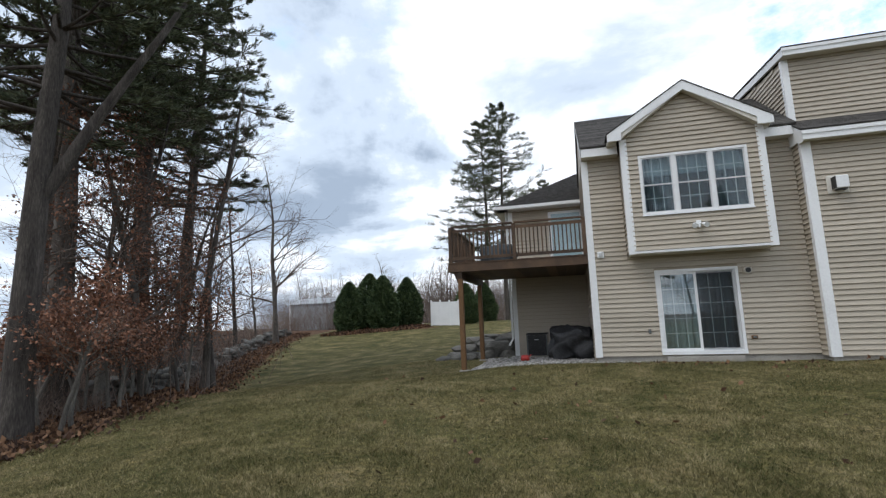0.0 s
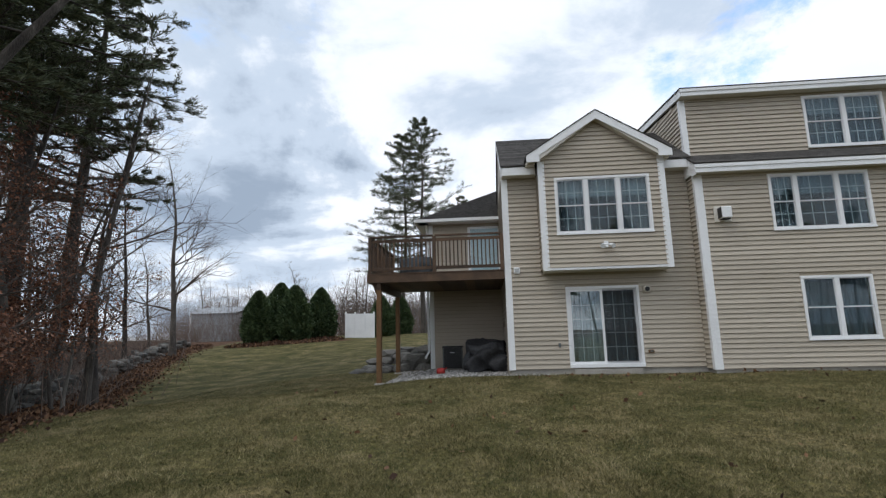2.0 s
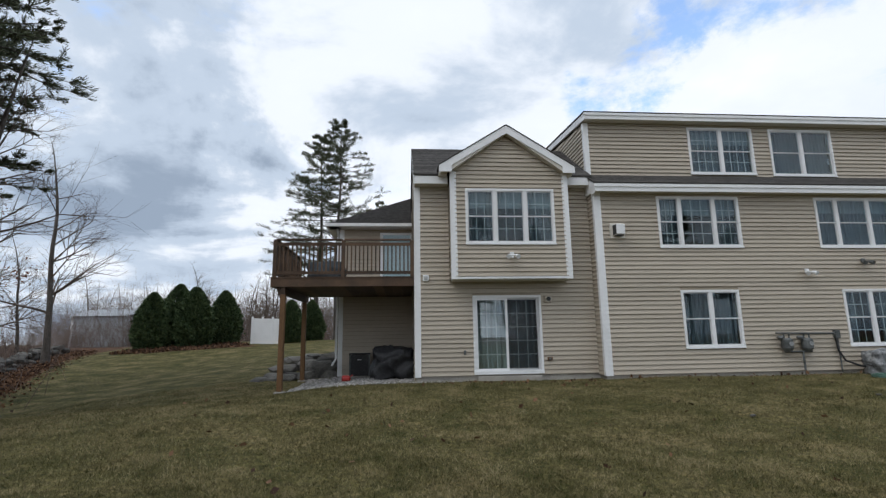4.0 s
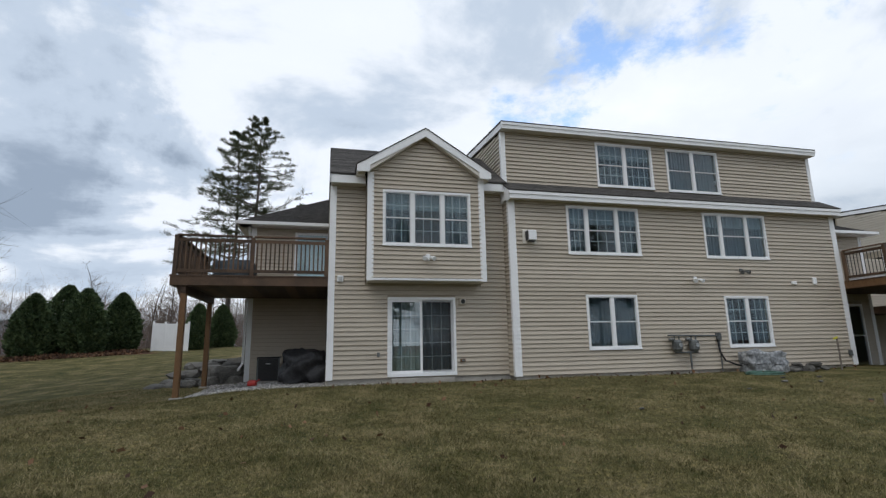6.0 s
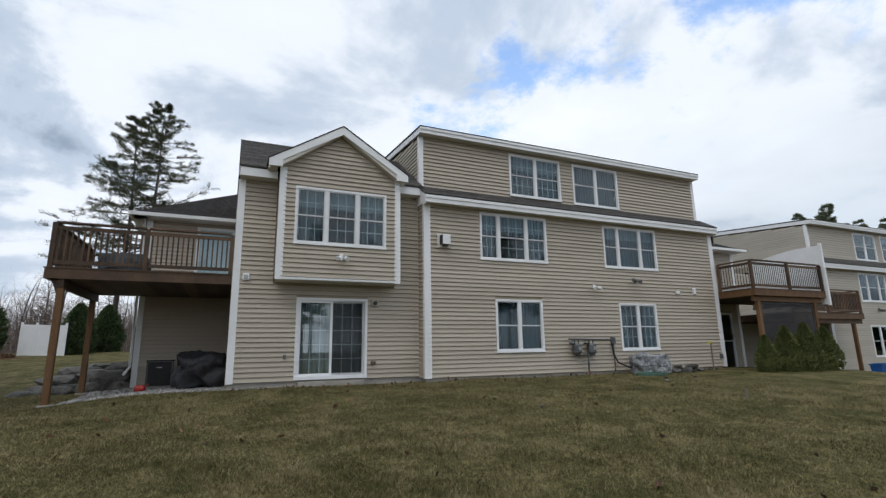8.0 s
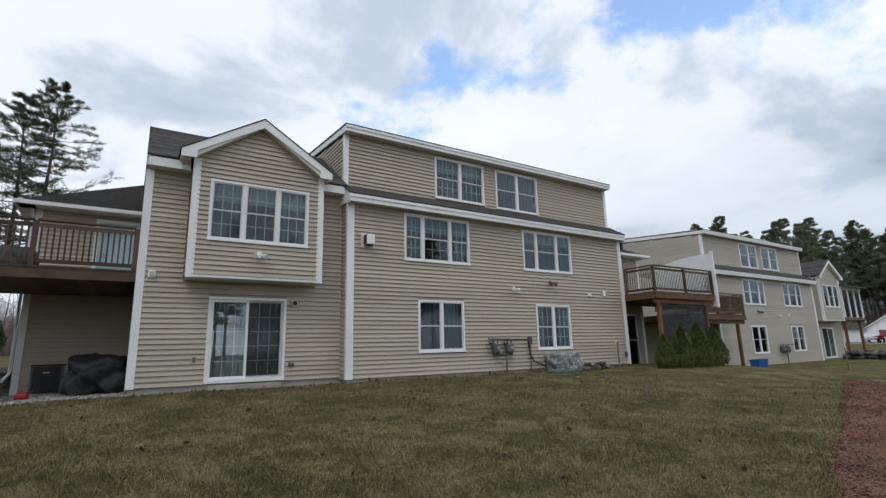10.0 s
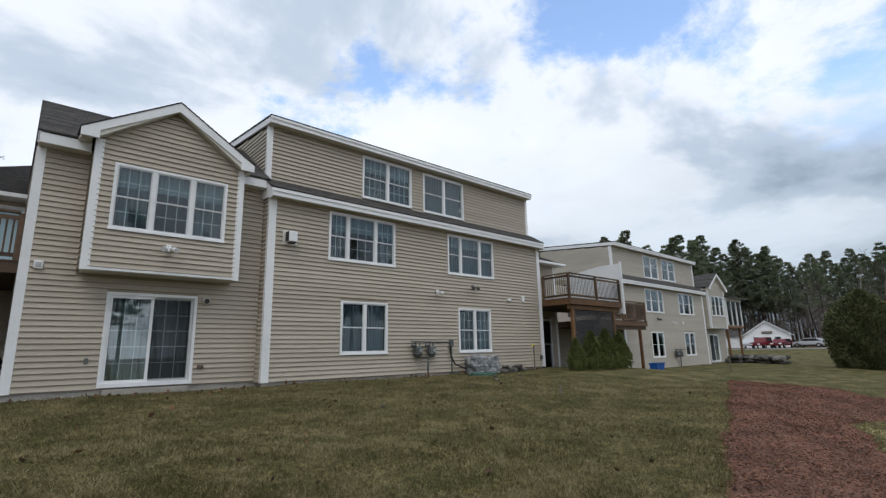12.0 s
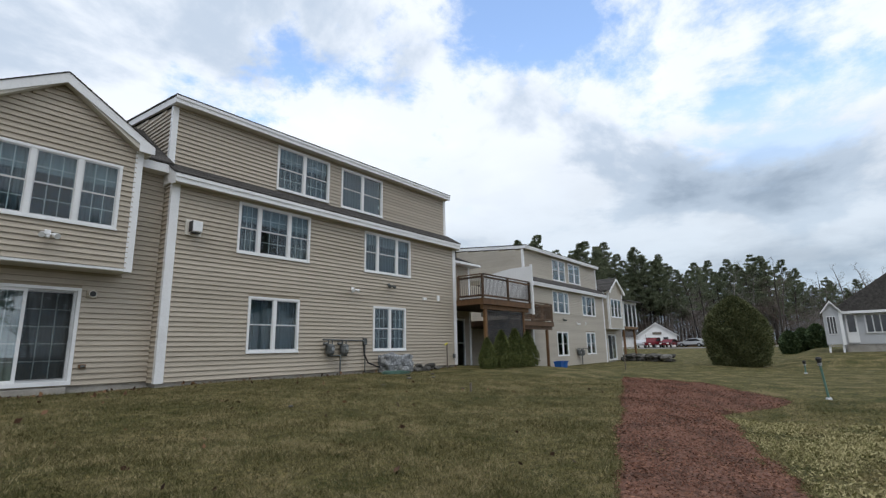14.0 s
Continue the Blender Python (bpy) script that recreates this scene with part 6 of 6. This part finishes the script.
def recycling_bin(x, y, turn):
    t = thing("recycling_bin", (0, 0, 0), "blue plastic recycling bin standing on the grass", "bin", "recycling bins")
    bm = bmesh.new()
    lo, hi = (0.24, 0.17), (0.29, 0.21)
    v = [bm.verts.new((sx * lo[0], sy * lo[1], 0)) for sx, sy in ((-1, -1), (1, -1), (1, 1), (-1, 1))] + [bm.verts.new((sx * hi[0], sy * hi[1], 0.42)) for sx, sy in ((-1, -1), (1, -1), (1, 1), (-1, 1))]
    for f in BOX:
        bm.faces.new([v[i] for i in f])
    bmesh.ops.delete(bm, geom=[f for f in bm.faces if f.calc_center_median().z > 0.41], context="FACES_ONLY")
    bmesh.ops.solidify(bm, geom=bm.faces[:], thickness=0.012)
    part("body", bm, BLUE, t)
    rim = bmesh.new()
    for a, b, c, d in ((-0.32, 0.32, -0.24, -0.20), (-0.32, 0.32, 0.20, 0.24), (-0.32, -0.28, -0.20, 0.20), (0.28, 0.32, -0.20, 0.20)):
        box(rim, a, b, c, d, 0.40, 0.45)
    part("rim", rim, BLUE, t)
    t.matrix_basis = pose(x, y, gz(x, y), 0, 0, turn)
    return t


b0 = recycling_bin(25.3, -0.9, 10)
copy_thing(b0, pose(25.95, -0.8, gz(25.95, -0.8), 0, 0, -8))


def covered_table():
    t = thing("covered_table", (-4.45, 1.9, 2.64), "round patio table under a grey cover on the deck", "covered table")
    bm = tarp_lump(9, -4.45, 1.9, 2.645, 1.05, 1.05, 0.72, 0.07)
    part("cover", bm, DIMCLOTH, t).data.shade_smooth()
    part("foot_ring", tube(bmesh.new(), [(-4.45 + 0.5 * math.cos(a), 1.9 + 0.5 * math.sin(a), 2.66) for a in np.linspace(0, 2 * math.pi, 20)], 0.018, 6), BLACK, t)


covered_table()


def vinyl_fence():
    x0, y0 = polar(-15.1, 39)
    x1, y1 = polar(-11.95, 38.2)
    t = thing("vinyl_fence", (x0, y0, gz(x0, y0)), "white vinyl privacy fence at the top of the lawn", "fence")
    n = 3
    for i in range(n + 1):
        x, y = x0 + (x1 - x0) * i / n, y0 + (y1 - y0) * i / n
        part("post", boxed(x - 0.06, x + 0.06, y - 0.06, y + 0.06, gz(x, y) - 0.1, gz(x, y) + 1.98, bevel=0.01), WHITE, t)
    k = 14
    for i in range(k):
        x, y = x0 + (x1 - x0) * (i + 0.5) / k, y0 + (y1 - y0) * (i + 0.5) / k
        w = abs(x1 - x0) / k / 2 - 0.004
        part("board", boxed(x - w, x + w, y - 0.02, y + 0.02, gz(x, y) + 0.02, gz(x, y) + 1.85), WHITE, t)


vinyl_fence()


# distance haze painted as a blue-grey wall and roof colour
HAZE = material("haze-tinted grey cladding", [(0.34, 0.37, 0.40), (0.44, 0.47, 0.50)], 0.8, 1, 10)


def far_building():
    """A gabled building beyond the lawn, its walls and roof coloured grey by haze."""
    cx, cy = polar(-29.0, 66)
    z = gz(cx, cy) - 0.3
    t = thing("farm_building", (cx, cy, z), "pale grey building beyond the trees", "building")
    part("wall", boxed(cx - 2.9, cx + 2.9, cy, cy + 7, z, z + 3.7), HAZE, t)
    bm = prism_x(bmesh.new(), [(cy - 0.3, z + 3.68), (cy + 3.5, z + 4.6), (cy + 7.3, z + 3.68), (cy + 3.5, z + 4.45)], cx - 3.1, cx + 3.1)
    part("roof", bm, HAZE, t)
    part("corner_board", boxed(cx - 2.93, cx - 2.7, cy - 0.03, cy - 0.002, z, z + 3.7), WHITE, t)


far_building()


def garage():
    """A white gabled garage across the road, its front towards the lawn."""
    x, yl, yr, z = 97.0, 16.3, 9.4, -0.15
    mid = (yl + yr) / 2
    t = thing("garage", (x, mid, z), "white gabled garage across the road", "garage")
    part("wall", prism_x(bmesh.new(), [(yr, z), (yl, z), (yl, 2.4), (mid, 4.6), (yr, 2.4)], x, x + 8), CLAD, t)
    for a, b in ((yl + 0.35, mid), (yr - 0.35, mid)):
        za = 2.18
        part("roof", prism_x(bmesh.new(), [(a, za), (a, za + 0.12), (b, 4.85), (b, 4.68)], x - 0.4, x + 8.3), SHINGLE, t)
        part("rake_board", prism_x(bmesh.new(), [(a, za - 0.14), (a, za - 0.005), (b, 4.675), (b, 4.5)], x - 0.38, x - 0.33), WHITE, t)
    for y in (11.3, 14.4):
        w = part("window", boxed(x - 0.06, x, y - 0.5, y + 0.5, 0.75, 1.95), WHITE, t)
        part("pane", boxed(x - 0.07, x - 0.061, y - 0.42, y + 0.42, 0.83, 1.87), ROOMDARK, w)
    part("wreath", boxed(x - 0.12, x, mid - 0.9, mid + 0.7, 2.4, 2.85, bevel=0.1), OLDWOOD, t, "brown carved sign board")
    part("wing", boxed(x + 1, x + 7, yl, yl + 3.5, z, 2.2), CLAD, t)
    part("wing_roof", prism(bmesh.new(), [(x + 0.6, 2.1), (x + 4, 3.2), (x + 7.4, 2.1), (x + 4, 3.0)], yl, yl + 3.8), SHINGLE, t)

    t.rotation_euler.z = radians(13.5)


garage()
CARRED = material("red car paint", [(0.11, 0.012, 0.018), (0.16, 0.018, 0.024)], 0.25, 2, 20)
CARSILVER = material("silver car paint", [(0.42, 0.43, 0.45), (0.5, 0.51, 0.53)], 0.25, 2, 20)
TYRE = material("tyre rubber", [(0.012, 0.012, 0.012), (0.025, 0.025, 0.025)], 0.9, 6, 40)
CARGLASS = material("dark car glass", [(0.015, 0.017, 0.02), (0.03, 0.033, 0.037)], 0.08, 2, 10, spec=0.6)


def parked_car(x, y, turn, paint, label, pickup=False):
    """A parked vehicle along its own x axis."""
    t = thing("car", (0, 0, 0), label, "car", "parked cars")
    if pickup:
        side = [(-2.6, 0.45), (2.6, 0.45), (2.65, 0.9), (1.3, 1.05), (0.75, 1.75), (-0.7, 1.78), (-0.85, 1.1), (-2.6, 1.1)]
        glass = [(0.68, 1.62), (1.12, 1.1), (-0.68, 1.1), (-0.6, 1.62)]
    else:
        side = [(-2.2, 0.4), (2.2, 0.4), (2.25, 0.8), (1.2, 0.95), (0.5, 1.42), (-1.2, 1.45), (-2.1, 1.0)]
        glass = [(0.42, 1.34), (0.98, 0.97), (-1.75, 0.99), (-1.1, 1.36)]
    bm = prism(bmesh.new(), side, -0.9, 0.9)
    bmesh.ops.bevel(bm, geom=bm.edges[:], offset=0.07, segments=2, affect="EDGES")
    part("body", bm, paint, t)
    part("window", prism(bmesh.new(), glass, -0.905, 0.905), CARGLASS, t)
    for wx in (-1.45, 1.5):
        for wy in (-0.88, 0.88):
            w = part("wheel", tube(bmesh.new(), [(wx, wy - 0.1, 0.34), (wx, wy + 0.1, 0.34)], 0.34, 16), TYRE, t)
            part("rim", tube(bmesh.new(), [(wx, wy - 0.11, 0.34), (wx, wy + 0.11, 0.34)], 0.19, 12), GALV, w)
    for wy in (-0.6, 0.6):
        part("headlight", boxed(2.18 if not pickup else 2.58, 2.27 if not pickup else 2.67, wy - 0.2, wy + 0.2, 0.62, 0.78), WHITE, t)
    t.matrix_basis = pose(x, y, gz(x, y), 0, 0, turn)


parked_car(91, 11.8, 168, CARRED, "red pickup truck parked before the garage", True)
parked_car(92, 14.2, 186, CARSILVER, "silver car parked before the garage")
parked_car(92, 9.6, 174, CARRED, "red car parked before the garage")
parked_car(94, 6.2, 80, CARSILVER, "silver car parked beside the road")


def lane():
    xs, bm = np.linspace(-60, 60, 60), bmesh.new()
    rows = []
    for k in xs:
        y = k
        rows.append([bm.verts.new((x, y, gz(x, y) + 0.03)) for x in (83, 86, 89)])
    for a, b in zip(rows, rows[1:]):
        for i in (0, 1):
            bm.faces.new((a[i], a[i + 1], b[i + 1], b[i]))
    solo("road", bm, ROAD, "grey asphalt lane beyond the lawn", "road", kind="structure")


lane()
for n in range(26):
    x, y = 41.8 + rng.normal() * 0.3, -3.0 + 3.6 * n / 25
    for k in range(2):
        s = rng.uniform(0.45, 0.8)
        tagged(stone("wall_stone", x + rng.normal() * 0.1, y, gz(x, y) + 0.12 + 0.3 * k, s, s * 1.3, s * 0.65, rng.uniform(0, 360), None, n + k, rng.uniform(-10, 10)), "grey stone of a low loose retaining wall", "stone", "low stone wall")


def neighbour():
    """The pale grey house at the edge of the lower lawn: a gabled bay on a post, and the main body under a dark roof."""
    x, z = 40.0, 0.0
    t = thing("neighbour_house", (x, -16.4, gz(x, -16.4)), "single-storey pale grey house with a dark roof", "house")
    part("bay_wall", prism_x(bmesh.new(), [(-13.25, 0.3), (-13.25, 2.5), (-13.7, 3.1), (-14.2, 2.5), (-14.2, 0.3)], x, x + 3), GREYCLAD, t)
    for a in (-13.15, -14.3):
        part("bay_roof", prism_x(bmesh.new(), [(a, 2.42), (a, 2.5), (-13.72, 3.28), (-13.72, 3.18)], x - 0.2, x + 4), SHINGLE, t)
        part("rake_board", prism_x(bmesh.new(), [(a, 2.3), (a, 2.415), (-13.72, 3.175), (-13.72, 3.06)], x - 0.22, x - 0.17), WHITE, t)
    part("corner_board", boxed(x - 0.03, x, -14.26, -14.08, 0.25, 2.5), WHITE, t)
    w = part("window", boxed(x - 0.05, x, -13.9, -13.42, 0.95, 2.15), WHITE, t, "white narrow triple window")
    for k in range(3):
        part("pane", boxed(x - 0.06, x - 0.051, -13.88 + 0.155 * k, -13.76 + 0.155 * k, 1.0, 2.1), CARGLASS, w)
    part("wall", boxed(x + 1.2, x + 12, -25.4, -14.2, 0.3, 2.5), GREYCLAD, t)
    part("foundation", boxed(x + 1.25, x + 11.9, -25.3, -14.25, -1.0, 0.29), CONCRETE, t)
    part("roof", prism_x(bmesh.new(), [(-25.8, 2.45), (-25.8, 2.6), (-19.4, 6.6), (-13.8, 2.62), (-13.8, 2.47)], x + 0.8, x + 12.4), SHINGLE, t)
    part("fascia", boxed(x + 0.75, x + 0.8, -25.8, -13.8, 2.3, 2.47), WHITE, t)
    w = part("window", boxed(x + 1.12, x + 1.2, -16.6, -15.4, 1.0, 2.25), WHITE, t, "white triple window")
    for k in range(3):
        part("pane", boxed(x + 1.1, x + 1.119, -16.52 + 0.37 * k, -16.22 + 0.37 * k, 1.08, 2.17), CARGLASS, w)
    d = part("side_door", boxed(x + 1.12, x + 1.2, -15, -14.4, 0.4, 2.3), WHITE, t)
    part("pane", boxed(x + 1.1, x + 1.119, -14.9, -14.5, 1.1, 2.2), CARGLASS, d)
    part("support_post", boxed(x + 0.1, x + 0.22, -14.15, -14.03, gz(x, -14.1) - 0.1, 0.3), WHITE, t)
    part("support_post", boxed(x + 0.1, x + 0.22, -13.42, -13.3, gz(x, -13.4) - 0.1, 0.3), WHITE, t)


neighbour()


def garden_lamp(x, y, lean=0.07, tall=1.0):
    z = gz(x, y)
    t = thing("garden_lamp", (x, y, z), "slim green garden lamp leaning in the lawn", "lamp")
    top = (x + 0.05, y + lean * 1.1, z + tall)
    part("foot", tube(bmesh.new(), [(x, y, z - 0.02), (x, y, z + 0.05)], [0.10, 0.06], 12), GALV, t)
    part("pole", tube(bmesh.new(), [(x, y, z), top], 0.03, 8), GREEN, t)
    part("lamp_head", tube(bmesh.new(), [top, (top[0], top[1] + 0.01, top[2] + 0.12), (top[0], top[1] + 0.01, top[2] + 0.17)], [0.05, 0.085, 0.05], 12), BLACK, t, "dark lamp head")
    part("lens", tube(bmesh.new(), [(top[0], top[1], top[2] - 0.08), (top[0], top[1], top[2] + 0.0)], 0.055, 10), GALV, t)


garden_lamp(16.2, -13.37)
garden_lamp(27.8, -12.4, 0.0, 0.45)


def porch_on(dx, dy):
    """The screened porch on the end of the further house."""
    m = Map(1, dx, dy, 0.0)
    gx, gy = 42.4 + dx, dy
    t = thing("screened_porch", (gx, gy, gz(gx, gy)), "screened porch with white posts on a timber deck", "porch")
    part("floor", boxed(40.65, 44.2, -0.5, 3.4, 2.0, 2.2, m=m), POSTWOOD, t)
    for x in (40.7, 41.8, 43.0, 44.1):
        part("porch_post", boxed(x - 0.07, x + 0.07, -0.5, -0.36, 2.2, 4.3, m=m), WHITE, t)
    for x in (40.77, 41.87, 43.07):
        part("screen", boxed(x, x + 0.96, -0.45, -0.43, 2.25, 4.25, m=m), CARGLASS, t, "dark insect screen")
    part("beam", boxed(40.6, 44.25, -0.55, -0.3, 4.3, 4.5, m=m), WHITE, t)
    part("roof", prism_x(bmesh.new(), [(-0.9, 4.45), (-0.9, 4.55), (3.5, 5.6), (3.5, 5.4)], 40.5, 44.5, m), SHINGLE, t)
    for x in (41.0, 43.9):
        part("post", boxed(x - 0.08, x + 0.08, -0.3, -0.14, gz(x + dx, dy) - 0.1, 2.0, m=m), POSTWOOD, t)


porch_on(2.55, 1.45)


def lawn_debris():
    rng = np.random.default_rng(20)
    n = 150
    az, dist = np.radians(rng.uniform(-30, 85, n)), rng.uniform(5, 16, n)
    x, y = -2.0 + dist * np.sin(az), -13.3 + dist * np.cos(az)
    keep = (y < -0.7) & (bank(x, y)[1] < 0)
    x, y = x[keep], y[keep]
    x, y = np.r_[x, rng.uniform(-1, 15.5, 170)], np.r_[y, -0.55 - rng.exponential(0.35, 170)]
    pts = np.stack([x, y, ground_z(x, y) + 0.035], 1)
    tagged(raw("stray_leaves", *cards(pts, rng, 0.10, 0.07, np.tile([[0.3, 0.2, 0.05]], (len(x), 1)), 0.8), LITTER), "stray brown leaves on the lawn", "leaves", kind="stuff")


lawn_debris()
for n, (x, y, s) in enumerate(((9.6, -3.4, 0.12), (10.4, -3.7, 0.10), (10.1, -2.9, 0.09), (7.9, -4.0, 0.07), (3.9, -5.6, 0.08), (11.2, -3.0, 0.11), (8.8, -6.0, 0.07))):
    tagged(stone("pale_stone", x, y, gz(x, y) + 0.03, s * 1.5, s, s * 0.6, n * 50, None, n), "small pale stone lying in the grass", "stone", "stones on the lawn")
